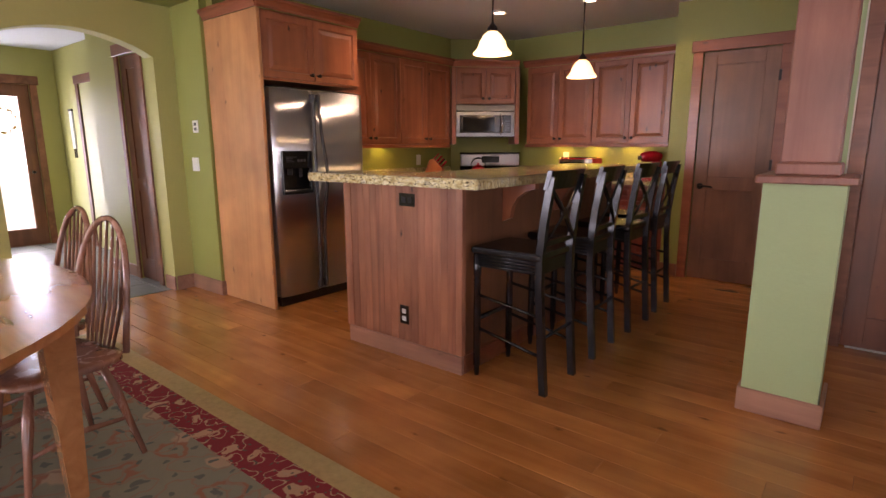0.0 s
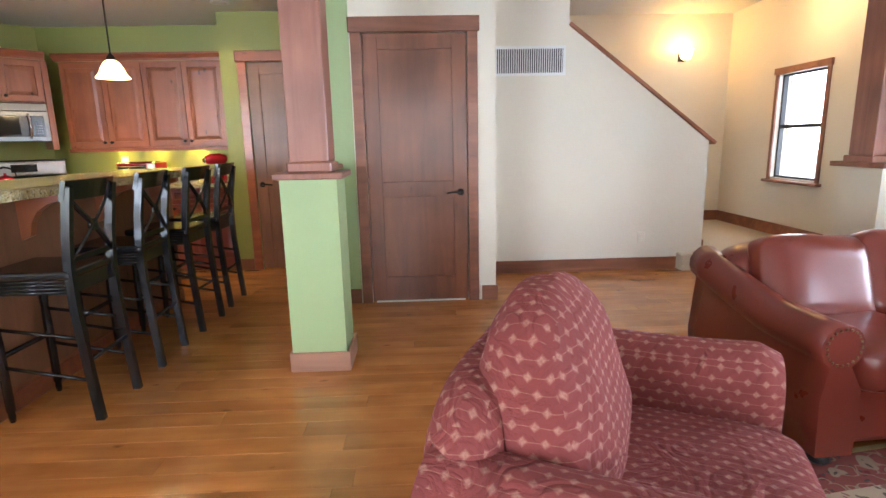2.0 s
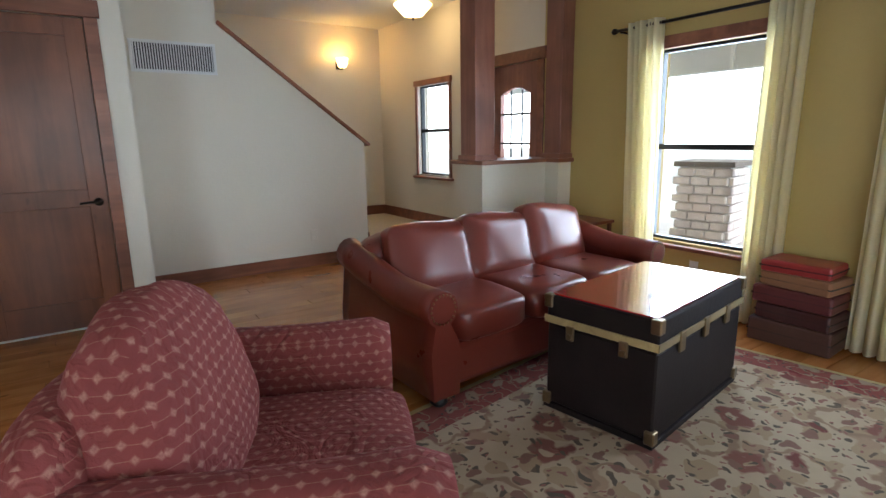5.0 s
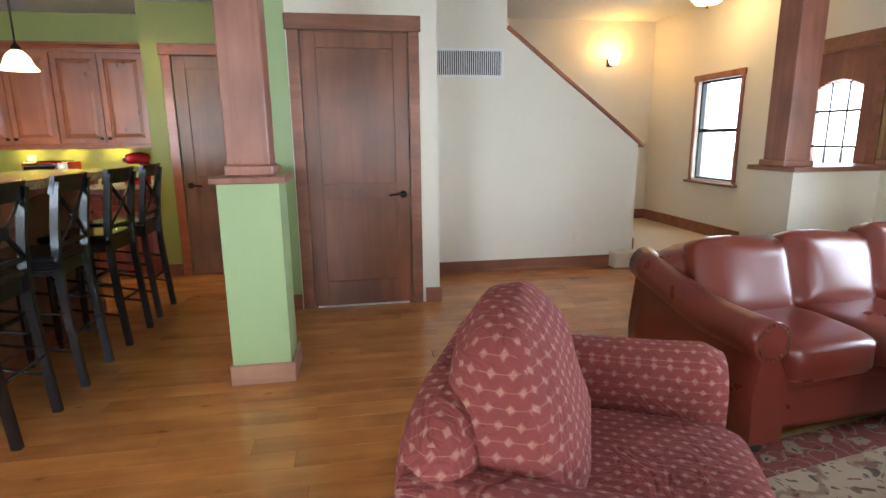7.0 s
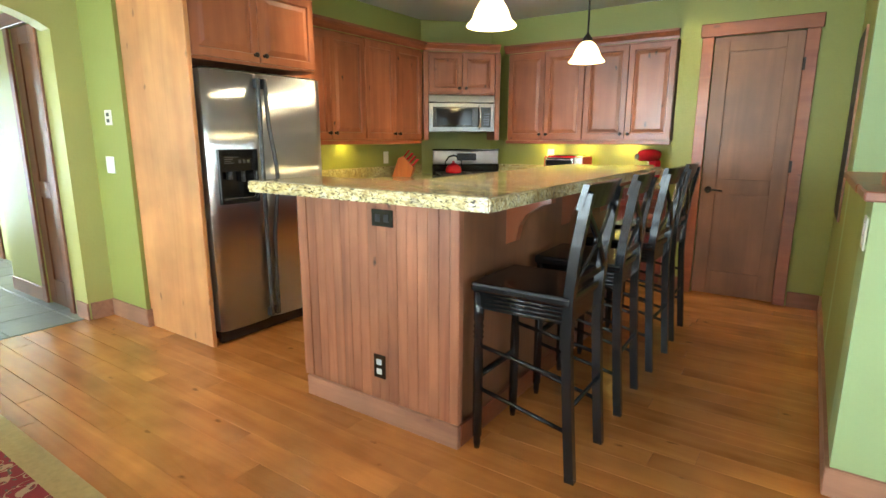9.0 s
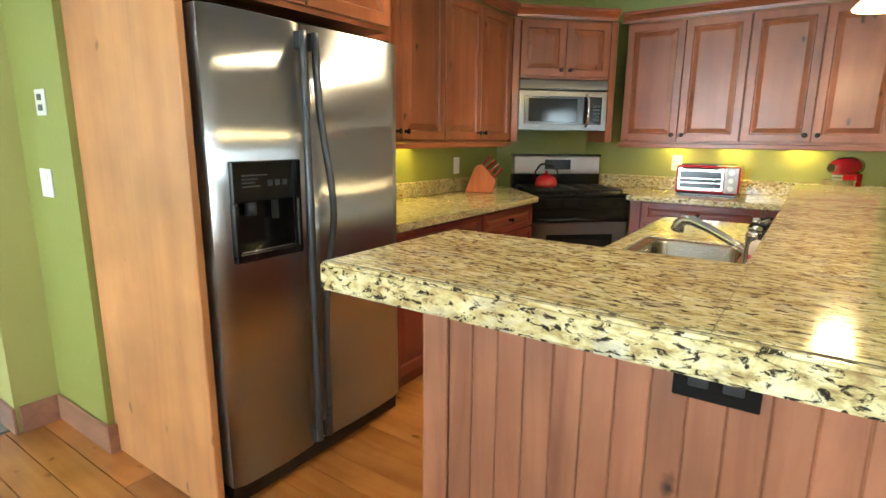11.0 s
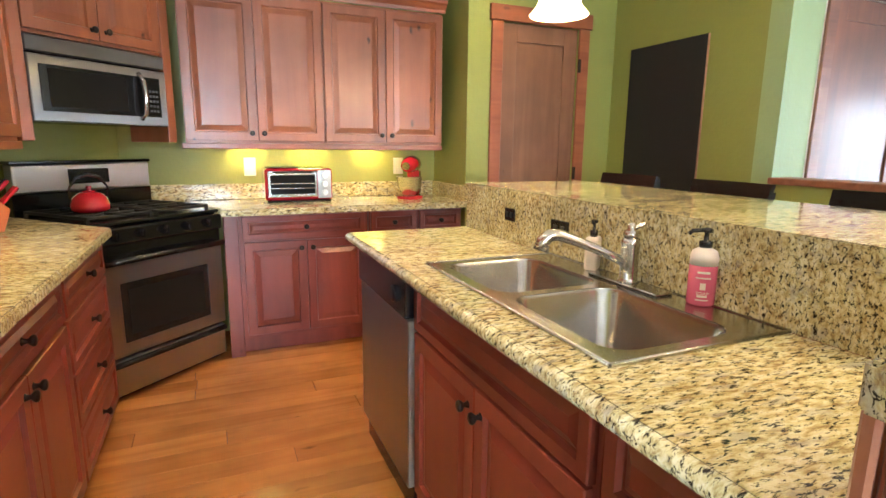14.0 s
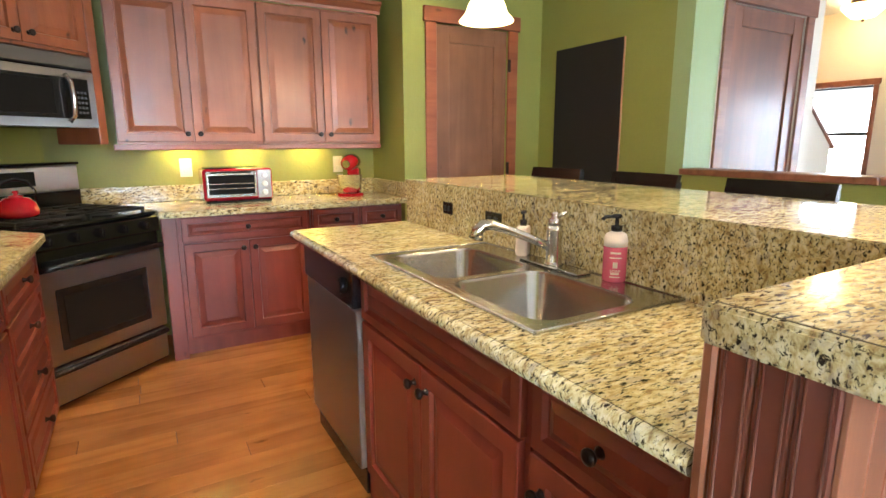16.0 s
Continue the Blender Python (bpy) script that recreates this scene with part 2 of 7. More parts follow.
def rug_mat(name, ground, motifs, scale, rot=0.0):
    """Floral rug: rings and leaves of several yarn colours scattered over a ground, with worn pile."""
    m = mat(name, ground, 0.95, var=0.1, scale=14, bump=0.5, bscale=300, spec=0.1)
    n, l = m.node_tree.nodes, m.node_tree.links
    co = n.new("ShaderNodeTexCoord")
    last = [x for x in n if x.bl_idname == "ShaderNodeMix"][0].outputs[2]
    warp = n.new("ShaderNodeTexNoise")
    warp.inputs["Scale"].default_value = 9
    l.new(co.outputs["Object"], warp.inputs["Vector"])
    ad = n.new("ShaderNodeVectorMath")
    ad.operation = "MULTIPLY_ADD"
    l.new(warp.outputs["Color"], ad.inputs[0])
    ad.inputs[1].default_value = (0.15, 0.15, 0)
    l.new(co.outputs["Object"], ad.inputs[2])
    for i, (color, lo, hi, sc) in enumerate(motifs):
        v = n.new("ShaderNodeTexVoronoi")
        v.voronoi_dimensions = "2D"
        v.inputs["Scale"].default_value = scale * sc
        v.inputs["Randomness"].default_value = 0.75
        mp = n.new("ShaderNodeMapping")
        mp.inputs["Location"].default_value = (3.1 * i, 1.7 * i, 0)
        mp.inputs["Rotation"].default_value = (0, 0, rot + 0.5 * i)
        l.new(ad.outputs[0], mp.inputs["Vector"])
        l.new(mp.outputs[0], v.inputs["Vector"])
        r = n.new("ShaderNodeValToRGB")
        r.color_ramp.interpolation = "LINEAR"
        e = r.color_ramp.elements
        e[0].position, e[0].color = max(0, lo - 0.02), (0, 0, 0, 1)
        e[1].position, e[1].color = lo, (1, 1, 1, 1)
        x = e.new(hi)
        x.color = (1, 1, 1, 1)
        x = e.new(hi + 0.03)
        x.color = (0, 0, 0, 1)
        l.new(v.outputs["Distance"], r.inputs[0])
        mx = n.new("ShaderNodeMix")
        mx.data_type = "RGBA"
        l.new(r.outputs[0], mx.inputs[0])
        l.new(last, mx.inputs[6])
        mx.inputs[7].default_value = tuple(color) + (1,)
        last = mx.outputs[2]
    l.new(last, n["Principled BSDF"].inputs["Base Color"])
    return m


ALDERB = wood("red-stained alder", (0.175, 0.031, 0.020), (0.235, 0.048, 0.028), 0.32, axis=2, grain=0.6, knots=0.3, rand=0.06)
GREEN = mat("green wall paint", (0.26, 0.278, 0.067), 0.5, var=0.06, scale=3, bump=0.3, bscale=45)
# green paint again, with the daylight on post and wall end in its colour
GREENLIT = mat("daylit green paint", (0.32, 0.42, 0.2), 0.5, var=0.05, scale=3, bump=0.3, bscale=45)
OLIVE = mat("hall wall paint", (0.42, 0.40, 0.13), 0.5, var=0.06, scale=3, bump=0.3, bscale=45)
CREAM = mat("cream wall paint", (0.67, 0.615, 0.505), 0.55, var=0.04, scale=2, bump=0.3, bscale=45)
GOLD = mat("gold wall paint", (0.47, 0.345, 0.12), 0.55, var=0.05, scale=3, bump=0.3, bscale=45)
CEIL = mat("ceiling paint", (0.62, 0.63, 0.62), 0.8, var=0.03, scale=2, bump=0.5, bscale=80)
FLOORW = wood("oak floor board", (0.37, 0.137, 0.034), (0.49, 0.20, 0.055), 0.22, axis=0, grain=0.6, knots=0.5, rand=0.10, coat=0.3)
ALDER = wood("knotty alder", (0.24, 0.070, 0.028), (0.33, 0.108, 0.046), 0.34, axis=2, grain=0.55, knots=0.85, rand=0.09, coat=0.1)
PANTRYW = wood("brown stained door and shaded panel wood", (0.155, 0.064, 0.030), (0.225, 0.098, 0.048), 0.42, axis=2, grain=0.55, knots=0.6, rand=0.05, coat=0.05)
ALDERH = wood("knotty alder rail", (0.22, 0.055, 0.022), (0.31, 0.092, 0.038), 0.36, axis=0, grain=0.8, knots=0.5, rand=0.08)
ALDERV = wood("pale alder panel", (0.46, 0.19, 0.07), (0.56, 0.275, 0.11), 0.4, axis=2, grain=0.6, knots=0.5, rand=0.05)
BEAD = wood("bead board alder", (0.22, 0.078, 0.042), (0.38, 0.155, 0.082), 0.42, axis=2, grain=0.7, knots=0.9, rand=0.09)
DOORW = wood("stained door wood", (0.15, 0.047, 0.020), (0.225, 0.076, 0.033), 0.4, axis=2, grain=0.7, knots=0.3, rand=0.06)
TRIM = wood("stained trim wood", (0.17, 0.058, 0.03), (0.28, 0.105, 0.055), 0.42, axis=0, grain=0.8, knots=0.2, rand=0.08)
COLW = wood("column wood", (0.22, 0.082, 0.052), (0.32, 0.13, 0.085), 0.4, axis=2, grain=0.8, knots=0.2, rand=0.06)
BASEW = wood("baseboard wood", (0.24, 0.11, 0.07), (0.36, 0.18, 0.11), 0.45, axis=0, grain=0.8, knots=0.3, rand=0.1)
TABLEW = wood("oak table top", (0.30, 0.12, 0.04), (0.46, 0.2, 0.08), 0.22, axis=0, grain=0.6, knots=0.0, rand=0.03, coat=0.5)
CHAIRW = wood("windsor chair wood", (0.2, 0.09, 0.06), (0.3, 0.14, 0.09), 0.25, axis=2, grain=1, knots=0, rand=0.05, coat=0.5)
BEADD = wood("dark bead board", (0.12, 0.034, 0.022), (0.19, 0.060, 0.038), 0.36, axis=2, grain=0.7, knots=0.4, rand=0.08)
GRANITE = granite()
JOINT = mat("dark granite joint", (0.11, 0.085, 0.05), 0.8, var=0.1)
STEEL = steel("brushed steel", 0, 0.5, 0.3)
# the last value tints the steel with the red floor's reflection
STEELH = steel("brushed steel trim", 0, 0.42, 0.36, 0.07)
STEELM = steel("dark brushed steel", 0, 0.17, 0.3, 0.04)
CHROME = mat("brushed chrome", (0.6, 0.6, 0.58), 0.18, 1.0, var=0.03)
SINK = mat("sink steel", (0.5, 0.49, 0.46), 0.22, 1.0, var=0.06, scale=10, bump=0.05, bscale=200)
BLACK = mat("black lacquer", (0.004, 0.004, 0.005), 0.24, var=0.2, bump=0.04, bscale=20, coat=0.25, spec=0.4)
BLACKP = mat("black plastic", (0.008, 0.008, 0.009), 0.18, var=0.2)
BLACKM = mat("black cast iron", (0.01, 0.01, 0.01), 0.5, var=0.3)
DARKGL = mat("dark oven glass", (0.012, 0.012, 0.012), 0.08, var=0.1, spec=0.25)
GREYP = mat("grey handle plastic", (0.05, 0.055, 0.06), 0.3, var=0.1)
BRONZE = mat("dark bronze", (0.03, 0.022, 0.018), 0.35, 0.8, var=0.2)
RED = mat("red enamel", (0.42, 0.010, 0.022), 0.15, var=0.05, coat=0.6)
BLOCK = wood("orange knife block wood", (0.42, 0.1, 0.025), (0.55, 0.16, 0.04), 0.4, axis=2, knots=0)
WHITEP = mat("white plastic", (0.75, 0.73, 0.68), 0.35, var=0.03)
WHITEM = mat("white vent metal", (0.7, 0.7, 0.68), 0.4, var=0.03)
LEATHER = mat("oxblood leather", (0.15, 0.026, 0.016), 0.3, var=0.12, scale=5, bump=0.08, bscale=22)


def creases(m, scale, strength, distance):
    """Long soft folds over the fine relief that a material has already."""
    n, l = m.node_tree.nodes, m.node_tree.links
    p = n["Principled BSDF"]
    co, t, bp = n.new("ShaderNodeTexCoord"), n.new("ShaderNodeTexNoise"), n.new("ShaderNodeBump")
    t.inputs["Scale"].default_value, t.inputs["Detail"].default_value = scale, 3
    t.inputs["Distortion"].default_value = 1.8
    ab, sb = n.new("ShaderNodeMath"), n.new("ShaderNodeMath")
    sb.operation, ab.operation = "SUBTRACT", "ABSOLUTE"
    sb.inputs[1].default_value = 0.5
    mr = n.new("ShaderNodeMapRange")
    mr.inputs[1].default_value, mr.inputs[2].default_value = 0.0, 0.16
    l.new(co.outputs["Object"], t.inputs["Vector"])
    l.new(t.outputs[0], sb.inputs[0])
    l.new(sb.outputs[0], ab.inputs[0])
    l.new(ab.outputs[0], mr.inputs[0])
    l.new(mr.outputs[0], bp.inputs["Height"])
    bp.inputs["Strength"].default_value, bp.inputs["Distance"].default_value = strength, distance
    old = p.inputs["Normal"].links[0].from_socket
    l.new(old, bp.inputs["Normal"])
    l.new(bp.outputs[0], p.inputs["Normal"])

FABRIC = patterned("red woven upholstery", (0.215, 0.050, 0.046), (0.44, 0.24, 0.18), "dots")
creases(FABRIC, 6.5, 0.6, 0.012)
TRUNKB = mat("black trunk canvas", (0.014, 0.009, 0.008), 0.6, var=0.6, scale=7, bump=0.3, bscale=60, spec=0.15)
TRUNKR = mat("worn red trunk lid", (0.30, 0.012, 0.018), 0.2, var=0.3, scale=9, coat=1.0, spec=0.6)
TRUNKS = wood("trunk slat wood", (0.2, 0.14, 0.06), (0.32, 0.23, 0.10), 0.5, axis=0, knots=0)
BRASS = mat("worn brass", (0.22, 0.16, 0.09), 0.4, 0.9, var=0.3, scale=30)
CURTAIN = mat("cream linen curtain", (0.88, 0.82, 0.62), 0.9, var=0.05, scale=20, bump=0.3, bscale=300, spec=0.1)
cn, cln = CURTAIN.node_tree.nodes, CURTAIN.node_tree.links
trl, cmx = cn.new("ShaderNodeBsdfTranslucent"), cn.new("ShaderNodeMixShader")
trl.inputs["Color"].default_value = (0.95, 0.9, 0.68, 1)
cmx.inputs[0].default_value = 0.65
cln.new(cn["Principled BSDF"].outputs[0], cmx.inputs[1])
cln.new(trl.outputs[0], cmx.inputs[2])
cln.new(cmx.outputs[0], cn["Material Output"].inputs[0])
CARPET = mat("beige stair carpet", (0.5, 0.43, 0.33), 0.95, var=0.1, scale=40, bump=0.8, bscale=250, spec=0.1)
SLATE = mat("slate tile", (0.17, 0.17, 0.14), 0.4, var=0.45, scale=5, bump=0.5, bscale=25)
GROUT = mat("grey grout", (0.16, 0.14, 0.12), 0.9, var=0.1)
GAP = mat("floor gap", (0.24, 0.10, 0.038), 0.8, var=0.2)
BLACKBOARD = mat("blackboard", (0.012, 0.012, 0.013), 0.55, var=0.3, scale=12)
PINK = mat("pink soap", (0.62, 0.12, 0.2), 0.25, var=0.03)
PAPER = mat("label paper", (0.72, 0.62, 0.55), 0.6, var=0.04)
# brick and mortar are coloured pale for the glare through the window
BRICKM = mat("brick paled by glare", (0.62, 0.56, 0.54), 0.8, var=0.3, scale=20, bump=0.4)
MORTAR = mat("mortar paled by glare", (0.5, 0.48, 0.46), 0.9, var=0.1)
SNOW = mat("pale ground", (0.5, 0.5, 0.45), 0.9, var=0.15, scale=2)
GLASS = glass("window glass")
SHADE = glow("lit glass shade", (1.0, 0.74, 0.34), 2.6)
AMBER = glow("lit amber shade", (1.0, 0.66, 0.26), 7.0)
CANL = glow("lit can lens", (1.0, 0.85, 0.6), 9.0)
RUGL = rug_mat("cream floral rug", (0.38, 0.29, 0.195), (
    ((0.31, 0.22, 0.135), 0.0, 0.26, 1.5), ((0.20, 0.085, 0.065), 0.06, 0.15, 0.62), ((0.30, 0.20, 0.13), 0.0, 0.10, 0.62), ((0.16, 0.055, 0.045), 0.0, 0.05, 0.62),
    ((0.24, 0.155, 0.10), 0.24, 0.27, 0.62), ((0.10, 0.08, 0.06), 0.0, 0.10, 2.4), ((0.20, 0.11, 0.08), 0.0, 0.15, 1.75), ((0.13, 0.095, 0.065), 0.0, 0.09, 3.4), ((0.23, 0.11, 0.085), 0.0, 0.10, 4.3)), 3.4, 0.3)
RUGLB = rug_mat("pinkish red rug band", (0.21, 0.06, 0.05), (
    ((0.27, 0.2, 0.14), 0.0, 0.2, 1.0), ((0.16, 0.03, 0.03), 0.0, 0.1, 1.0), ((0.08, 0.06, 0.05), 0.0, 0.12, 2.7), ((0.26, 0.18, 0.12), 0.36, 0.4, 1.5)), 6.0)
RUGD = rug_mat("grey-green rug field", (0.19, 0.185, 0.13), (
    ((0.32, 0.235, 0.15), 0.0, 0.14, 0.7), ((0.25, 0.12, 0.07), 0.2, 0.25, 0.9), ((0.1, 0.115, 0.09), 0.0, 0.13, 2.4), ((0.23, 0.15, 0.1), 0.36, 0.385, 1.3)), 4.0)
RUGB = rug_mat("red rug border", (0.2, 0.026, 0.03), (
    ((0.38, 0.25, 0.15), 0.0, 0.2, 1.0), ((0.18, 0.03, 0.03), 0.0, 0.09, 1.0), ((0.36, 0.26, 0.16), 0.35, 0.38, 1.6), ((0.1, 0.08, 0.06), 0.0, 0.1, 2.6)), 7.0)
RUGE = mat("tan rug edge", (0.36, 0.27, 0.12), 0.95, var=0.25, scale=40, bump=0.5, bscale=300, spec=0.1)


# ---- mesh tools ----
def box(bm, x0, y0, z0, x1, y1, z1, bevel=0.0, seg=1, m=None):
    vs = [bm.verts.new(p) for p in ((x0, y0, z0), (x1, y0, z0), (x1, y1, z0), (x0, y1, z0), (x0, y0, z1), (x1, y0, z1), (x1, y1, z1), (x0, y1, z1))]
    fs = [bm.faces.new([vs[i] for i in f]) for f in ((3, 2, 1, 0), (4, 5, 6, 7), (0, 1, 5, 4), (1, 2, 6, 5), (2, 3, 7, 6), (3, 0, 4, 7))]
    if bevel:
        es = list({e for f in fs for e in f.edges})
        r = bmesh.ops.bevel(bm, geom=es, offset=bevel, segments=seg, affect="EDGES", profile=0.5)
        vs = list({v for f in r["faces"] for v in f.verts} | {v for v in vs if v.is_valid})
    if m is not None:
        bmesh.ops.transform(bm, matrix=m, verts=vs)
    return vs


def lathe(bm, prof, m=None, n=20):
    """Turned shape: prof is a list of (radius, height)."""
    rings = []
    made = []
    for r, z in prof:
        ring = [bm.verts.new((max(r, 0.0005) * math.cos(2 * math.pi * i / n), max(r, 0.0005) * math.sin(2 * math.pi * i / n), z)) for i in range(n)]
        rings.append(ring)
        made += ring
    for a, b in zip(rings, rings[1:]):
        for i in range(n):
            f = bm.faces.new((a[i], a[(i + 1) % n], b[(i + 1) % n], b[i]))
            f.smooth = True
    bm.faces.new(rings[0][::-1])
    bm.faces.new(rings[-1])
    if m is not None:
        bmesh.ops.transform(bm, matrix=m, verts=made)


def tube(bm, pts, r, n=10, flat=1.0):
    """Round or flattened bar along a line of points; r may be a list."""
    pts = [Vector(p) for p in pts]
    rs = r if isinstance(r, (list, tuple)) else [r] * len(pts)
    rings = []
    side = None
    for i, p in enumerate(pts):
        d = (pts[min(i + 1, len(pts) - 1)] - pts[max(i - 1, 0)]).normalized()
        if side is None:
            side = d.orthogonal().normalized()
        side = (side - d * side.dot(d)).normalized()
        up = d.cross(side)
        rings.append([bm.verts.new(p + side * rs[i] * math.cos(2 * math.pi * k / n) + up * rs[i] * flat * math.sin(2 * math.pi * k / n)) for k in range(n)])
    for a, b in zip(rings, rings[1:]):
        for i in range(n):
            bm.faces.new((a[i], a[(i + 1) % n], b[(i + 1) % n], b[i])).smooth = True
    bm.faces.new(rings[0][::-1])
    bm.faces.new(rings[-1])


def prism(bm, pts, z0, z1):
    """Upright block over a plan outline (anticlockwise)."""
    a = [bm.verts.new((x, y, z0)) for x, y in pts]
    b = [bm.verts.new((x, y, z1)) for x, y in pts]
    bm.faces.new(a[::-1])
    bm.faces.new(b)
    for i in range(len(pts)):
        j = (i + 1) % len(pts)
        bm.faces.new((a[i], a[j], b[j], b[i]))
    return a + b


def soft_box(bm, cx, cy, cz, sx, sy, sz, power=3.2, n=14, puff=0.0, sag=0.0):
    """Cushion: a rounded superellipsoid with soft sides and a little sag."""
    rows = []
    def c(a, p):
        v = math.cos(a)
        return math.copysign(abs(v) ** p, v)
    def s(a, p):
        v = math.sin(a)
        return math.copysign(abs(v) ** p, v)
    e = 2 / power
    for i in range(n + 1):
        la = -math.pi / 2 + math.pi * i / n
        row = []
        for j in range(2 * n):
            lo = 2 * math.pi * j / (2 * n)
            x, y, z = c(la, e) * c(lo, e), c(la, e) * s(lo, e), s(la, e)
            w = noise.noise(Vector((x * 1.7 + cx * 9, y * 1.7 + cy * 9, z * 1.7))) * 0.05
            k = 1 + w
            row.append(bm.verts.new((cx + sx / 2 * x * k, cy + sy / 2 * y * k, cz + sz / 2 * z * k - sag * (1 - x * x) * (1 - y * y) * max(z, 0))))
        rows.append(row)
    out = []
    for a, b in zip(rows, rows[1:]):
        for j in range(2 * n):
            j2 = (j + 1) % (2 * n)
            try:
                f = bm.faces.new((a[j], a[j2], b[j2], b[j]))
                f.smooth = True
            except ValueError:
                pass
    for r in rows:
        out += r
    bmesh.ops.remove_doubles(bm, verts=rows[0] + rows[-1], dist=0.0005)
    return [v for v in out if v.is_valid]


def uv_box(bm):
    """Metres as UV, by the way each face looks."""
    uv = bm.loops.layers.uv.verify()
    for f in bm.faces:
        n = f.normal
        a = max(range(3), key=lambda i: abs(n[i]))
        for lp in f.loops:
            c = lp.vert.co
            lp[uv].uv = ((c.y, c.z), (c.x, c.z), (c.x, c.y))[a]


def part(name, bm, material, parent=None, label="", loc=None, uv=False):
    """One mesh object from a bmesh, under a thing or a part."""
    bm.normal_update()
    bmesh.ops.recalc_face_normals(bm, faces=bm.faces[:])
    if uv:
        uv_box(bm)
    me = bpy.data.meshes.new(name)
    bm.to_mesh(me)
    bm.free()
    me.materials.append(material)
    ob = new(name, me)
    if parent is not None:
        ob.parent = parent
    if loc is not None:
        ob.matrix_basis = loc
    if label:
        ob["label"] = label
    return ob


def bpart(name, dims, material, parent=None, label="", bevel=0.004, seg=1, loc=None, uv=False):
    bm = bmesh.new()
    box(bm, *dims, bevel=bevel, seg=seg)
    return part(name, bm, material, parent, label, loc, uv)


def thing(name, label, category, m=None, group=""):
    o = new(name)
    o.empty_display_size = 0.1
    if m is not None:
        o.matrix_basis = m
    return tagged(o, label, category, group)


def structure(name, bm, material, label="", parent=None):
    o = part(name, bm, material, parent, label)
    if parent is None:
        tagged(o, kind="structure")
    return o


def sbox(name, dims, material, label="", parent=None, bevel=0.0):
    bm = bmesh.new()
    box(bm, *dims, bevel=bevel)
    return structure(name, bm, material, label, parent)


def wall_with_holes(name, material, axis, c0, c1, a0, a1, z0, z1, holes, label):
    """Straight wall from a0 to a1 with rectangular openings (a, b, low, high); axis is the one it runs along."""
    bm = bmesh.new()
    def put(p, q, lo, hi):
        if q - p > 1e-4 and hi - lo > 1e-4:
            if axis == "x":
                box(bm, p, c0, lo, q, c1, hi)
            else:
                box(bm, c0, p, lo, c1, q, hi)
    at = a0
    for p, q, lo, hi in sorted(holes):
        put(at, p, z0, z1)
        put(p, q, z0, lo)
        put(p, q, hi, z1)
        at = q
    put(at, a1, z0, z1)
    return structure(name, bm, material, label)


def loops(bm, rects):
    """Nested rectangles (x0, x1, z0, z1, y), joined in turn and closed by the last: a moulded front."""
    rings = []
    for x0, x1, z0, z1, y in rects:
        rings.append([bm.verts.new(p) for p in ((x0, y, z0), (x1, y, z0), (x1, y, z1), (x0, y, z1))])
    for a, b in zip(rings, rings[1:]):
        for i in range(4):
            bm.faces.new((a[i], a[(i + 1) % 4], b[(i + 1) % 4], b[i]))
    bm.faces.new(rings[-1])
    return rings


def front_mesh(x0, x1, z0, z1, frame=0.055, raised=True):
    bm = bmesh.new()
    f = min(frame, (x1 - x0) * 0.3, (z1 - z0) * 0.3)
    r = [(x0, x1, z0, z1, 0.02), (x0, x1, z0, z1, 0.003), (x0 + .003, x1 - .003, z0 + .003, z1 - .003, 0.0),
         (x0 + f - .006, x1 - f + .006, z0 + f - .006, z1 - f + .006, 0.0), (x0 + f, x1 - f, z0 + f, z1 - f, 0.011)]
    if raised and z1 - z0 > 0.1:
        g = min(0.035, (x1 - x0) * 0.12, (z1 - z0) * .15)
        r += [(x0 + f + .006, x1 - f - .006, z0 + f + .006, z1 - f - .006, 0.011), (x0 + f + g, x1 - f - g, z0 + f + g, z1 - f - g, 0.002)]
    loops(bm, r)
    return bm


def knob_mesh(x, z, y=0.0):
    bm = bmesh.new()
    m = Matrix.Translation((x, y, z)) @ Matrix.Rotation(radians(90), 4, "X")
    lathe(bm, [(0.012, -0.001), (0.008, 0.003), (0.006, 0.012), (0.013, 0.018), (0.016, 0.024), (0.014, 0.029), (0.006, 0.032)], m, 14)
    return bm


def cabinet(name, label, m, w, z0, z1, depth, fronts, kick=0.0, category="cabinet", group=""):
    """fronts: (x0, x1, z0, z1, kind, knob x, knob z or None)."""
    c = thing(name, label, category, m, group)
    tone = ALDERB if kick else ALDER
    bm = bmesh.new()
    box(bm, 0, 0.0205, z0 + kick, w, depth, z1)
    if kick:
        box(bm, 0.0, min(0.085, depth * 0.6), z0, w, depth, z0 + kick)
    body = part("body", bm, tone, c)
    for x0, x1, a, b, kind, kx, kz in fronts:
        bm = front_mesh(x0, x1, a, b, 0.055 if kind == "door" else 0.038)
        f = part(kind, bm, tone, c)
        if kx is not None:
            part("knob", knob_mesh(kx, kz), BRONZE, f, "dark bronze knob")
    return c


def crown(name, label, m, w, z, out=0.045, h=0.075):
    bm = bmesh.new()
    prof = [(0.0, 0), (-0.008, 0), (-0.012, 0.02), (-0.03, 0.045), (-out, 0.055), (-out, h), (0.0, h)]
    a = [bm.verts.new((0, y, z + q)) for y, q in prof]
    b = [bm.verts.new((w, y, z + q)) for y, q in prof]
    bm.faces.new(a)
    bm.faces.new(b[::-1])
    for i in range(len(prof)):
        j = (i + 1) % len(prof)
        bm.faces.new((a[i], b[i], b[j], a[j]))
    o = part(name, bm, ALDERH, None, label, m)
    tagged(o, kind="structure")
    return o


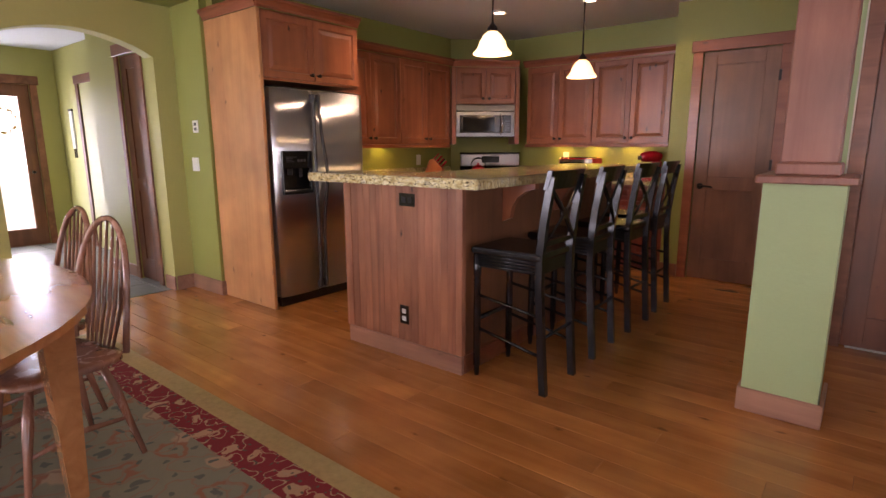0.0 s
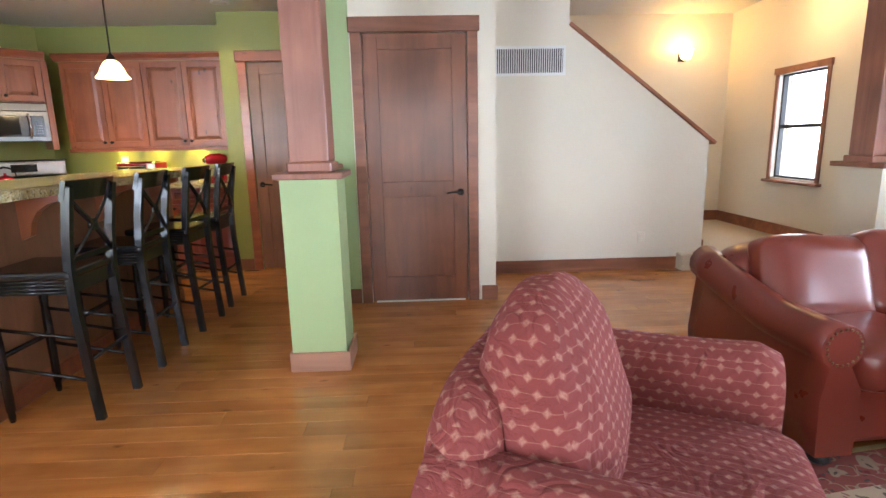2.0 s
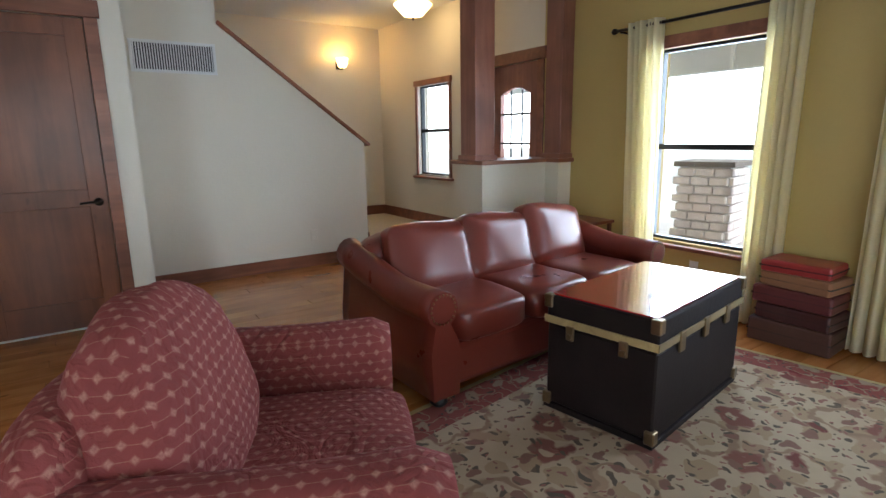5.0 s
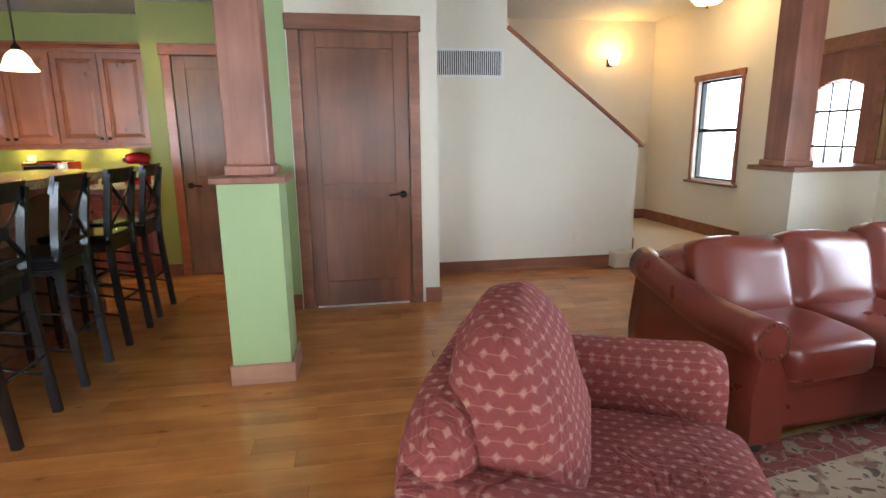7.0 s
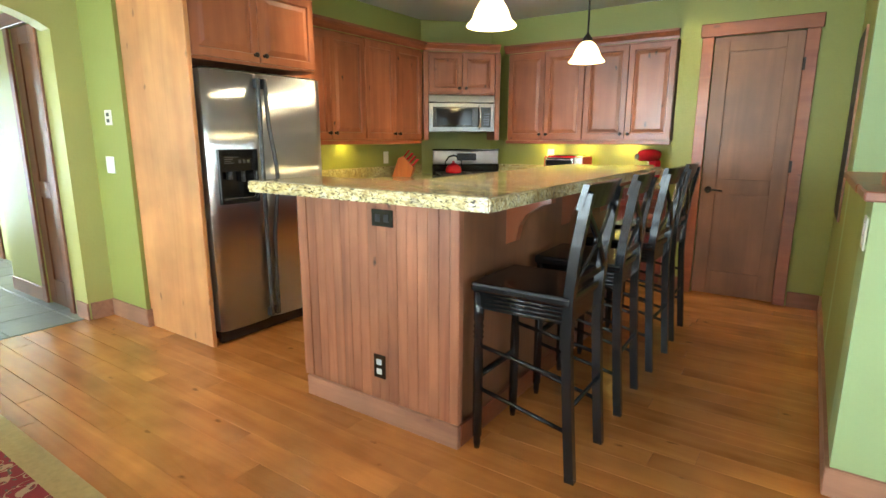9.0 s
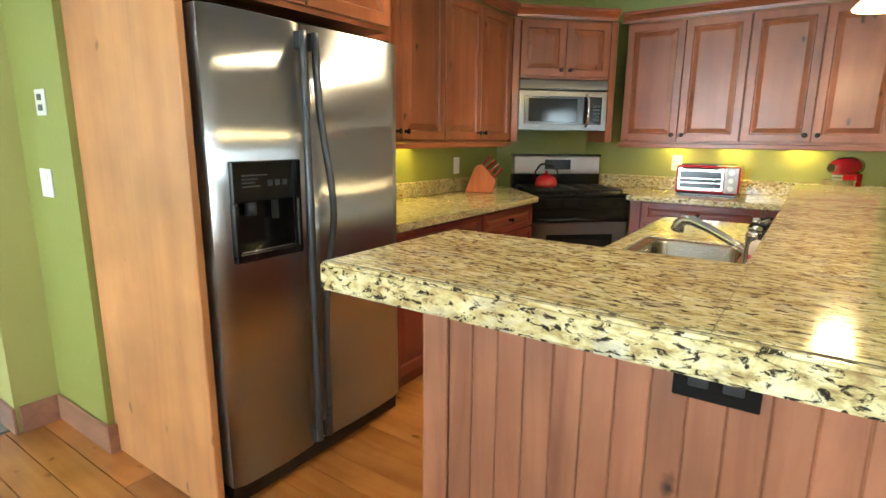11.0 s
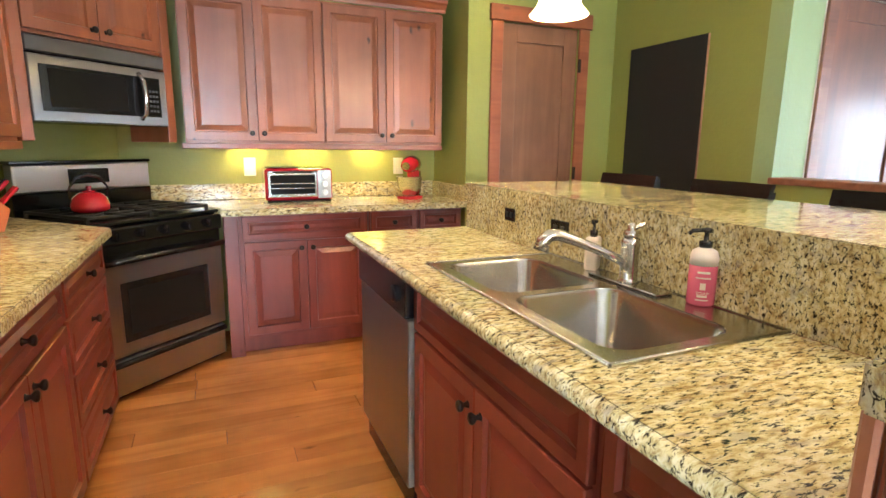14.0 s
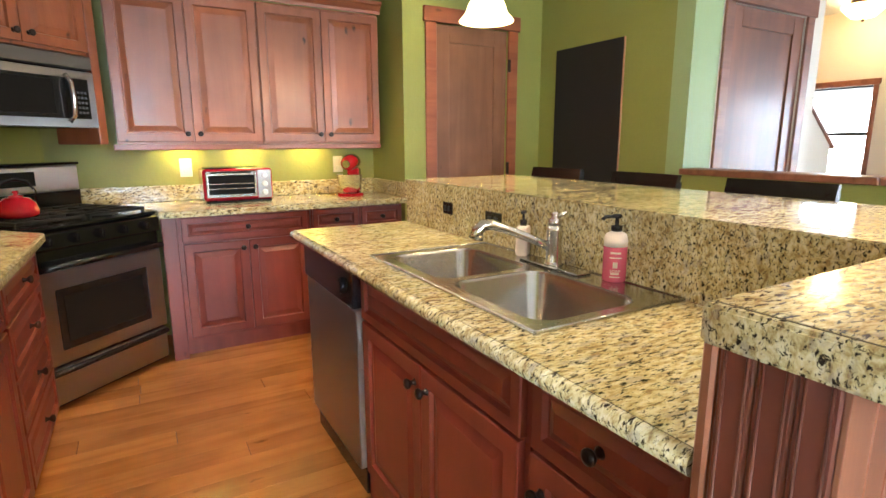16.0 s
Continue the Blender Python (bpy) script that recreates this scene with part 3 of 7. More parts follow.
# ---- setting ----
CK, CL = 2.55, 2.8          # ceilings: kitchen, living
XE = 4.6                     # east wall
YS = -3.6                    # south wall
sbox("floor", (-4.62, YS, -0.1, XE, 6.9, -0.012), GAP, "dark subfloor under the oak boards")
sbox("floor", (-9.0, 0.0, -0.1, -4.62, 2.9, -0.012), GROUT, "grey mortar bed of the slate hall floor")
sbox("ceiling", (-4.7, YS - .15, CK, 0.02, 6.1, CK + 0.2), CEIL, "off-white kitchen and dining ceiling")
sbox("ceiling", (0.02, YS - .15, CL, XE + .15, 7.0, CL + 0.2), CEIL, "off-white living room ceiling")
sbox("trim", (-0.02, YS, CK - 0.001, 0.0195, 6.0, CL), CEIL, "plastered drop between the two ceilings")
sbox("ceiling", (-9.0, 0.0, 2.5, -4.7, 2.95, 2.7), CEIL, "white hall ceiling")
# kitchen walls
sbox("wall_west", (-4.1, 2.3, 0, -3.98, 6.05, CK), GREEN, "green painted kitchen wall behind the refrigerator")
sbox("wall_west_return", (-4.7, 2.236, 0, -4.07, 2.3, CK), GREEN, "green painted wall piece with the thermostat")
sbox("wall_north", (-3.98, 5.93, 0, -1.33, 6.05, CK), GREEN, "green painted kitchen back wall")
bm = bmesh.new()
prism(bm, [(-3.98, 5.36), (-3.42, 5.93), (-3.98, 5.93)], 0, CK)
structure("wall_corner", bm, GREEN, "green painted wall across the corner behind the range")
wall_with_holes("wall_pantry", GREEN, "x", 5.36, 6.05, -1.33, -0.15, 0, CK, [(-1.08, -0.47, 0, 2.09)], "green painted wall with the pantry door")
sbox("wall_blackboard", (-0.15, 4.16, 0, -0.02, 6.05, CK), GREEN, "green painted wall with the blackboard")
sbox("wall_blackboard_end", (-0.15, 4.04, 0, 0.1, 4.16, CK), GREENLIT, "green painted end of the blackboard wall")
wall_with_holes("wall_closet", CREAM, "x", 4.04, 4.16, 0.1, 1.2, 0, CL, [(0.19, 0.98, 0, 2.09)], "cream painted wall with the closet door")
sbox("wall_closet_return", (1.08, 4.16, 0, 1.2, 4.9, CL), CREAM, "cream painted corner beside the closet")
sbox("wall_closet_drop", (-0.02, 4.04, CK, 0.1, 4.16, CL), CREAM, "cream painted strip above the wall end")
# stair wall with its slope
bm = bmesh.new()
pts = [(1.08, 0), (3.363, 0), (3.363, 1.24), (1.99, 2.29), (1.99, CL), (1.08, CL)]
fa = [bm.verts.new((x, 4.9, z)) for x, z in pts]
fb = [bm.verts.new((x, 5.02, z)) for x, z in pts]
bm.faces.new(fa)
bm.faces.new(fb[::-1])
for i in range(len(pts)):
    j = (i + 1) % len(pts)
    bm.faces.new((fa[i], fb[i], fb[j], fa[j]))
structure("wall_stair", bm, CREAM, "cream painted stair wall with a sloping top")
bm = bmesh.new()
L = math.hypot(1.373 + .03, 1.05)
vs = box(bm, -0.01, -0.02, 0.0, L + 0.04, 0.14, 0.035, bevel=0.006)
part("stair_cap", bm, TRIM, None, "dark wood cap along the sloping stair wall", Matrix.Translation((1.99, 4.9, 2.292)) @ Matrix.Rotation(math.atan2(1.05, 1.373), 4, "Y"))["kind"] = "structure"
sbox("wall_foyer", (1.08, 6.85, 0, XE, 6.97, CL), CREAM, "cream painted foyer wall with the sconce")
sbox("wall_stairwell", (1.08, 5.02, 0, 1.2, 6.85, CL), CREAM, "cream painted wall up the stairs")
# east wall in its two paints
EH = [(5.09, 5.81, 0.81, 1.93), (3.57, 4.3, 0, 2.0)]
wall_with_holes("wall_east_foyer", CREAM, "y", XE, XE + .15, 3.5, 6.97, 0, CL, EH, "cream painted foyer wall with the front door")
wall_with_holes("wall_east", GOLD, "y", XE, XE + .15, YS, 3.5, 0, CL, [(1.42, 2.28, 0.47, 1.91), (-0.6, 0.35, 0.47, 1.91)], "gold painted living room wall with the tall windows")
# south and west closing walls
wall_with_holes("wall_south", GOLD, "x", YS - .15, YS, -4.7, XE, 0, CL, [(-4.5, -2.4, 0.2, 2.3), (-0.3, 2.1, 0.2, 2.3)], "gold painted wall with the garden windows")
# arch wall
bm = bmesh.new()
Y0, Y1, SP, TOP = 0.93, 2.06, 2.0, 2.15
arc = [(Y0 + (Y1 - Y0) * i / 16, SP + (TOP - SP) * math.sin(math.pi * i / 16) ** 0.8) for i in range(17)]
def arch_piece(y0, y1, za, zb):
    v = [bm.verts.new(p) for p in ((-4.55, y0, za), (-4.55, y1, zb), (-4.55, y1, CK), (-4.55, y0, CK), (-4.7, y0, za), (-4.7, y1, zb), (-4.7, y1, CK), (-4.7, y0, CK))]
    for f in ((0, 1, 2, 3), (7, 6, 5, 4), (0, 4, 5, 1)):
        bm.faces.new([v[i] for i in f])
for (a, za), (b, zb) in zip(arc, arc[1:]):
    arch_piece(a, b, za, zb)
box(bm, -4.7, YS, 0, -4.55, Y0, CK)
box(bm, -4.7, Y1, 0, -4.55, 2.236, CK)
structure("wall_arch", bm, OLIVE, "yellow-green painted wall with the arched opening")
sbox("trim", (-4.55, 1.2, 2.42, -3.4, 2.236, CK), GREEN, "green painted soffit by the arch")
# hall beyond the arch
sbox("wall_hall_north", (-8.3, 2.45, 0, -6.0, 2.55, 2.5), OLIVE, "yellow-green hall wall beyond the jog")
wall_with_holes("wall_hall_jog", OLIVE, "x", 2.07, 2.3, -6.0, -4.7, 0, 2.5, [(-5.27, -4.86, 0, 2.08)], "yellow-green hall wall lit by the glass door")
sbox("wall_hall_side", (-6.0, 2.3, 0, -5.9, 2.55, 2.5), OLIVE, "yellow-green side of the hall jog")
wall_with_holes("wall_hall_end", OLIVE, "y", -8.42, -8.3, 0.0, 2.55, 0, 2.5, [(1.45, 2.15, 0, 2.05)], "yellow-green hall end wall with the glass door")
sbox("wall_hall_south", (-8.3, 0.0, 0, -4.7, 0.12, 2.5), OLIVE, "yellow-green south hall wall")
sbox("wall_hall_room", (-5.8, 2.9, 0, -4.9, 2.95, 2.5), OLIVE, "dim room behind the hall doorway")

# pony wall with its post and column
sbox("wall_pony", (-0.15, 3.0, 0, -0.03, 4.04, 1.10), GREEN, "green painted low wall beside the bar stools")
sbox("pony_post", (-0.15, 2.73, 0, 0.158, 3.03, 1.10), GREENLIT, "square green post carrying the wooden column, coloured paler as daylit")
sbox("trim", (-0.185, 3.055, 1.10, 0.005, 4.04, 1.135), TRIM, "stained wood cap on the low wall", bevel=0.005)
sbox("trim", (-0.18, 2.70, 1.10, 0.195, 3.054, 1.135), COLW, "stained wood cap on the green post", bevel=0.006)
bm = bmesh.new()
box(bm, -0.115, 2.765, 1.135, 0.13, 3.0, 1.19, bevel=0.008)
box(bm, -0.10, 2.78, 1.19, 0.115, 2.985, CL, bevel=0.006)
structure("column", bm, COLW, "square stained wood column with a moulded foot")
sbox("baseboard", (-0.165, 2.715, 0, 0.18, 2.73, 0.115), BASEW, "rough-sawn wood baseboard round the post", bevel=0.003)
sbox("baseboard", (0.165, 2.73, 0, 0.18, 3.03, 0.115), BASEW, "rough-sawn wood baseboard round the post")
sbox("baseboard", (-0.165, 2.73, 0, -0.15, 5.36, 0.115), BASEW, "wood baseboard along the blackboard wall")

# foyer half wall
sbox("wall_half", (3.70, 3.3, 0, XE, 3.68, 1.05), CREAM, "cream painted half wall between living room and foyer")
sbox("trim", (3.66, 3.25, 1.05, XE, 3.73, 1.085), TRIM, "dark wood cap of the half wall", bevel=0.005)
sbox("wall_half_pier", (4.44, 3.13, 0, XE, 3.2995, 1.05), CREAM, "cream painted pier of the half wall")
sbox("trim", (4.40, 3.09, 1.05, XE, 3.2495, 1.085), TRIM, "dark wood cap of the pier", bevel=0.004)
for x0, x1, y0, y1 in ((3.69, 3.90, 3.38, 3.60), (4.45, 4.6, 3.13, 3.33)):
    bm = bmesh.new()
    box(bm, x0 - .02, y0 - .02, 1.085, min(x1 + .02, XE), y1 + .02, 1.13, bevel=0.006)
    box(bm, x0, y0, 1.13, x1, y1, CL, bevel=0.005)
    structure("column", bm, COLW, "square stained wood column on the half wall")

# foyer platform
sbox("floor_platform", (3.363, 4.77, 0, XE, 6.85, 0.168), CARPET, "beige carpeted step up to the stairs", bevel=0.012)
bm = bmesh.new()
box(bm, 3.11, 4.76, 0, 3.42, 4.899, 0.166, bevel=0.012)
structure("step", bm, CARPET, "beige carpeted first step end")
bm = bmesh.new()
for i in range(9):
    x = 3.36 - 0.26 * i
    box(bm, x - 0.27, 5.9, 0.168 + 0.18 * i, x, 6.85, 0.168 + 0.18 * (i + 1))
structure("stairs", bm, CARPET, "beige carpeted stair flight behind the wall")

for dims in ((1.2, 4.885, 0, 3.11, 4.9, 0.12), (3.363, 4.885, 0.168, 3.375, 5.02, 0.28), (3.363, 6.835, 0.168, XE, 6.85, 0.30), (XE - .015, 4.9, 0.168, XE, 6.835, 0.30),
             (1.2, 4.04, 0, 1.215, 4.885, 0.12), (1.085, 4.025, 0, 1.215, 4.04, 0.12), (-0.15, 4.025, 0, 0.1, 4.04, 0.12),
             (3.685, 3.285, 0, 4.44, 3.3, 0.12), (3.685, 3.3, 0, 3.7, 3.68, 0.12), (XE - .015, YS, 0, XE, 3.13, 0.12),
             (-1.345, 5.345, 0, -1.17, 5.36, 0.12), (-0.375, 5.345, 0, -0.165, 5.36, 0.12)):
    sbox("baseboard", dims, TRIM, "dark stained wood baseboard", bevel=0.002)
for dims in ((-4.55, 2.221, 0, -4.055, 2.236, 0.125), (-4.055, 2.221, 0, -4.04, 2.262, 0.125), (-4.55, 2.075, 0, -4.535, 2.221, 0.125),
             (-4.715, 2.045, 0, -4.535, 2.06, 0.125), (-4.55, YS, 0, -4.535, 0.93, 0.125), (-6.0, 2.055, 0, -5.35, 2.07, 0.12), (-8.3, 2.435, 0, -7.6, 2.45, 0.12)):
    sbox("baseboard", dims, BASEW, "pale brown wood baseboard", bevel=0.003)


def plank_door(name, label, m, w, h, leaf=DOORW, casing=TRIM, head=0.10, handle="left", cas=0.085):
    """Two-panel door in its casing; local x across, front faces -y, wall face at y=0."""
    d = thing(name, label, "door", m)
    d["kind"] = "structure"
    bm = bmesh.new()
    box(bm, 0.004, 0.02, 0.01, w - 0.004, 0.055, h - 0.004)
    leafo = part("leaf", bm, leaf, d)
    # unseen plate, added to stop light leaking round the leaf
    bpart("stop", (-0.02, 0.056, 0, w + 0.02, 0.075, h + 0.02), casing, d, "added plate behind the leaf that keeps outside light out")
    bm = bmesh.new()
    s = 0.115
    for a, b, c, e in ((0.004, s, 0.01, h - .004), (w - s, w - 0.004, 0.01, h - .004), (s, w - s, h - .004 - s, h - .004), (s, w - s, 0.01, 0.01 + 0.2), (s, w - s, 0.86, 0.98)):
        box(bm, a, 0.008, c, b, 0.0205, e, bevel=0.002)
    part("panel_frame", bm, leaf, d)
    bm = bmesh.new()
    box(bm, -cas, -0.018, 0, 0.0, 0.0, h, bevel=0.003)
    part("casing", bm, casing, d)
    bm = bmesh.new()
    box(bm, w, -0.018, 0, w + cas, 0.0, h, bevel=0.003)
    part("casing", bm, casing, d)
    bm = bmesh.new()
    box(bm, -cas - 0.015, -0.026, h, w + cas + 0.015, 0.0, h + head, bevel=0.004)
    part("head_casing", bm, casing, d)
    if handle:
        sgn = 1 if handle == "left" else -1
        hx = 0.06 if handle == "left" else w - 0.06
        bm = bmesh.new()
        lathe(bm, [(0.028, 0), (0.028, 0.006), (0.012, 0.01), (0.01, 0.04)], Matrix.Translation((hx, 0.008, 0.89)) @ Matrix.Rotation(radians(90), 4, "X"), 14)
        tube(bm, [(hx, -0.032, 0.89), (hx + sgn * 0.05, -0.036, 0.893), (hx + sgn * 0.11, -0.03, 0.885)], [0.009, 0.008, 0.007], 8)
        part("handle", bm, BRONZE, d, "dark bronze lever handle")
    return d


plank_door("door_1", "closed stained two-panel pantry door in a wooden casing", pose(-1.08, 5.36, 0), 0.61, 2.09, leaf=PANTRYW, casing=ALDERH)
plank_door("door_2", "closed dark stained closet door with a lever handle", pose(0.19, 4.04, 0), 0.79, 2.09, handle="right", head=0.11, cas=0.08)
plank_door("door_3", "dark wood door standing shut in the hall", pose(-5.27, 2.07, 0), 0.41, 2.08, handle=None, cas=0.07)
plank_door("door_6", "dark wood door far down the hall", pose(-7.5, 2.45, 0), 0.7, 2.03, handle=None)
bm = bmesh.new()
for z in (1.8, 1.05):
    box(bm, -0.475, 5.335, z, -0.455, 5.345, z + 0.09)
part("door_hinges", bm, BRONZE, bpy.data.objects["door_1"], "dark bronze hinges").matrix_parent_inverse = pose(-1.08, 5.36, 0).inverted()

bm = bmesh.new()
box(bm, 0.22, 4.033, 0.002, 0.95, 4.05, 0.012)
structure("door_threshold", bm, WHITEM, "pale threshold strip under the closet door")


def sash_window(name, label, y0, y1, z0, z1, cas, rail=True):
    """Double-hung window in the east wall: y0..y1, z0..z1 is the opening."""
    w = thing(name, label, "window", pose(XE, 0, 0))
    w["kind"] = "structure"
    bpart("casing", (-0.02, y0 - cas, z0 - .02, 0.0, y0, z1), TRIM, w)
    bpart("casing", (-0.02, y1, z0 - .02, 0.0, y1 + cas, z1), TRIM, w)
    bpart("head_casing", (-0.03, y0 - cas - .015, z1, 0.0, y1 + cas + .015, z1 + cas + .02), TRIM, w)
    bpart("window_sill", (-0.06, y0 - cas - .03, z0 - .05, 0.05, y1 + cas + .03, z0 - .021), TRIM, w)
    bm = bmesh.new()
    s = 0.022
    zm = (z0 + z1) / 2
    for a, b, c, e in ((y0, y0 + s, z0, z1), (y1 - s, y1, z0, z1), (y0, y1, z0, z0 + s), (y0, y1, z1 - s, z1), (y0, y1, zm - .02, zm + .02)):
        box(bm, 0.04, a, c, 0.09, b, e)
    part("window_frame", bm, BLACKM, w, "dark window sash frame")
    for a, b in ((z0 + s, zm - .02), (zm + .02, z1 - s)):
        g = bpart("pane", (0.06, y0 + s, a, 0.064, y1 - s, b), GLASS, w, bevel=0)
        g.visible_shadow = False
    return w


sash_window("window_1", "tall double-hung window with a dark sash, between curtains", 1.42, 2.28, 0.47, 1.91, 0.07)
sash_window("window_2", "tall double-hung window partly behind a curtain", -0.6, 0.35, 0.47, 1.91, 0.07)
sash_window("window_3", "small double-hung foyer window with dark wood trim", 5.09, 5.81, 0.81, 1.93, 0.05)

# front door with an arched three-light glass
fd = thing("door_4", "closed stained front door with an arched glass light", "door", pose(XE, 0, 0))
fd["kind"] = "structure"
bm = bmesh.new()
box(bm, 0.03, 3.58, 0, 0.08, 3.72, 2.0)
box(bm, 0.03, 4.17, 0, 0.08, 4.3, 2.0)
box(bm, 0.03, 3.72, 0, 0.08, 4.17, 1.05)
AY0, AY1, AZ = 3.72, 4.17, 1.70
for i in range(12):
    a, b = AY0 + (AY1 - AY0) * i / 12, AY0 + (AY1 - AY0) * (i + 1) / 12
    za = AZ + 0.07 * math.sin(math.pi * (i + .5) / 12)
    box(bm, 0.03, a, za, 0.08, b, 2.0)
part("leaf", bm, COLW, fd)
for a, b, nm in ((3.49, 3.58, "casing"), (4.3, 4.385, "casing")):
    bpart(nm, (-0.02, a, 0, 0.0, b, 2.0), TRIM, fd)
bpart("head_casing", (-0.03, 3.46, 2.0, 0.0, 4.41, 2.11), TRIM, fd)
bm = bmesh.new()
for z in (1.2, 1.5):
    box(bm, 0.04, AY0, z, 0.07, AY1, z + 0.02)
for y in (3.86, 4.03):
    box(bm, 0.046, y - .004, 1.05, 0.064, y + .004, 1.75)
part("muntins", bm, BLACKM, fd, "dark glazing bars")
bpart("pane", (0.053, AY0, 1.05, 0.057, AY1, 1.78), GLASS, fd, bevel=0).visible_shadow = False

# hall glass door with a wreath
hd = thing("door_5", "stained hall door with a full glass light", "door", pose(-8.3, 0.4, 0))
hd["kind"] = "structure"
bm = bmesh.new()
for a, b, c, e in ((1.05, 1.17, 0, 2.05), (1.62, 1.75, 0, 2.05), (1.17, 1.62, 0, 0.22), (1.17, 1.62, 1.9, 2.05)):
    box(bm, -0.06, a, c, -0.02, b, e)
part("leaf", bm, DOORW, hd)
for a, b in ((0.97, 1.05), (1.75, 1.83)):
    bpart("casing", (0.0, a, 0, 0.02, b, 2.05), TRIM, hd)
bpart("head_casing", (0.0, 0.95, 2.05, 0.03, 1.85, 2.16), TRIM, hd)
bpart("pane", (-0.045, 1.17, 0.22, -0.04, 1.62, 1.9), GLASS, hd, bevel=0).visible_shadow = False
bm = bmesh.new()
lathe(bm, [(0.02, 0), (0.02, 0.03), (0.01, 0.05)], Matrix.Translation((-0.02, 1.68, 0.95)) @ Matrix.Rotation(radians(90), 4, "Y"))
part("handle", bm, BRONZE, hd, "dark bronze door knob")
bm = bmesh.new()
random.seed(5)
for i in range(260):
    a = random.uniform(0, 2 * math.pi)
    r = 0.15 + random.gauss(0, 0.02)
    p = Vector((random.uniform(0, .04), r * math.cos(a), r * math.sin(a)))
    d = Vector((random.uniform(-.3, .3), random.uniform(-1, 1), random.uniform(-1, 1))) * 0.02
    e = d.cross(Vector((1, 0, 0))) * 0.4
    bm.faces.new([bm.verts.new(p + q) for q in (-d, e, d, -e)])
part("wreath", bm, RUGE, None, "", pose(-8.3, 1.82, 1.6))
tagged(bpy.data.objects["wreath"], "dried leaf wreath hanging on the glass door", "wreath")

wh = thing("wall_hanging", "slim pale hanging with dark tassels on the hall wall", "wall hanging", pose(-7.86, 2.4495, 0))
bpart("panel", (-0.05, -0.02, 1.25, 0.05, 0, 1.72), WHITEP, wh, "pale narrow panel", bevel=0.006)
bpart("rail", (-0.06, -0.024, 1.72, 0.06, 0, 1.745), BRONZE, wh, "dark top rail", bevel=0.004)
for x in (-0.03, 0.03):
    bpart("tassel", (x - .008, -0.016, 1.13, x + .008, -0.004, 1.249), BRONZE, wh, "dark tassel", bevel=0.004)

# outdoors
HAZE = glow("bright hazy distance", (0.86, 0.95, 1.0), 4.5)
sbox("backdrop", (59, -60, -1, 59.2, 60, 40), HAZE, "bright hazy sky beyond the street")
sbox("backdrop", (-20, 58, -1, 60, 58.2, 40), HAZE, "bright hazy sky to the north")
sbox("backdrop", (-40.2, -58, -1, -40, 58, 40), HAZE, "bright hazy sky to the west")
sbox("backdrop", (-30, -28.2, -1, 40, -28, 22), HAZE, "bright hazy sky beyond the garden")
sbox("porch_roof", (XE + .15, -4, 2.55, 7.6, 8, 2.65), CEIL, "pale porch ceiling outside the east windows")
pbm = bmesh.new()
box(pbm, 7.2, -4, 2.0, 7.35, 8, 2.35)
structure("porch_beam", pbm, CEIL, "pale porch beam")
pbm = bmesh.new()
for yy in range(12):
    box(pbm, 7.16, -3.9 + yy * 1.0, 2.0, 7.199, -3.86 + yy * 1.0, 2.35)
structure("porch_battens", pbm, WHITEM, "thin battens on the porch beam")
sbox("ground", (-60, -60, -0.6, 60, 60, -0.5), SNOW, "pale dry ground outside")
sbox("ground_porch", (XE + .15, -3, -0.3, 8.2, 8, -0.05), mat("porch concrete", (0.4, 0.39, 0.37), 0.9), "concrete porch outside the windows")


# ---- kitchen ----
def pair(x0, x1, z0, z1, kz):
    c = (x0 + x1) / 2
    return [(x0 + .004, c - .002, z0, z1, "door", c - .035, kz), (c + .002, x1 - .004, z0, z1, "door", c + .035, kz)]


# upper cabinets on the back wall, two of them side by side
for i, x0 in enumerate((-3.03, -2.215)):
    cabinet("upper_cabinet", "reddish knotty alder wall cabinet with two raised-panel doors", pose(x0, 5.6, 0), 0.813, 1.285, 2.15, 0.329,
            pair(0.0, 0.813, 1.3, 2.135, 1.345), group="upper cabinets")
# upper cabinets on the west wall
for y0, w in ((3.235, 0.83), (4.067, 0.83)):
    cabinet("upper_cabinet", "reddish knotty alder wall cabinet with two raised-panel doors", pose(-3.62, y0, 0, 0, 0, 90), w, 1.285, 2.15, 0.359,
            pair(0.0, w, 1.3, 2.135, 1.345), group="upper cabinets")
DM = pose(-3.592, 4.965, 0, 0, 0, 45)
cabinet("upper_cabinet", "short alder cabinet over the microwave with two doors", DM, 0.69, 1.74, 2.15, 0.36, pair(0.0, 0.69, 1.755, 2.135, 1.80), group="upper cabinets")
for dims in ((-0.055, 0.0, 1.285, -0.001, 0.3, 2.15), (0.691, 0.0, 1.285, 0.745, 0.3, 2.15)):
    tagged(bpart("cabinet_filler", dims, ALDER, None, loc=DM), "alder filler panel beside the microwave", "cabinet")
# light rails and crowns
for nm, m, w in (("light_rail", pose(-3.05, 5.603, 0), 1.65), ("light_rail", pose(-3.623, 3.235, 0, 0, 0, 90), 1.66)):
    bm = bmesh.new()
    box(bm, 0, 0.0, 1.25, w, 0.02, 1.284, bevel=0.004)
    part(nm, bm, ALDERH, None, "", m)["kind"] = "structure"
crown("crown_moulding", "stepped alder crown along the wall cabinets", pose(-3.07, 5.6, 0), 1.68, 2.151)
crown("crown_moulding", "stepped alder crown along the wall cabinets", pose(-3.62, 3.25, 0, 0, 0, 90), 1.7, 2.151)
crown("crown_moulding", "stepped alder crown over the range corner", pose(-3.62, 4.937, 0, 0, 0, 45), 0.77, 2.151)

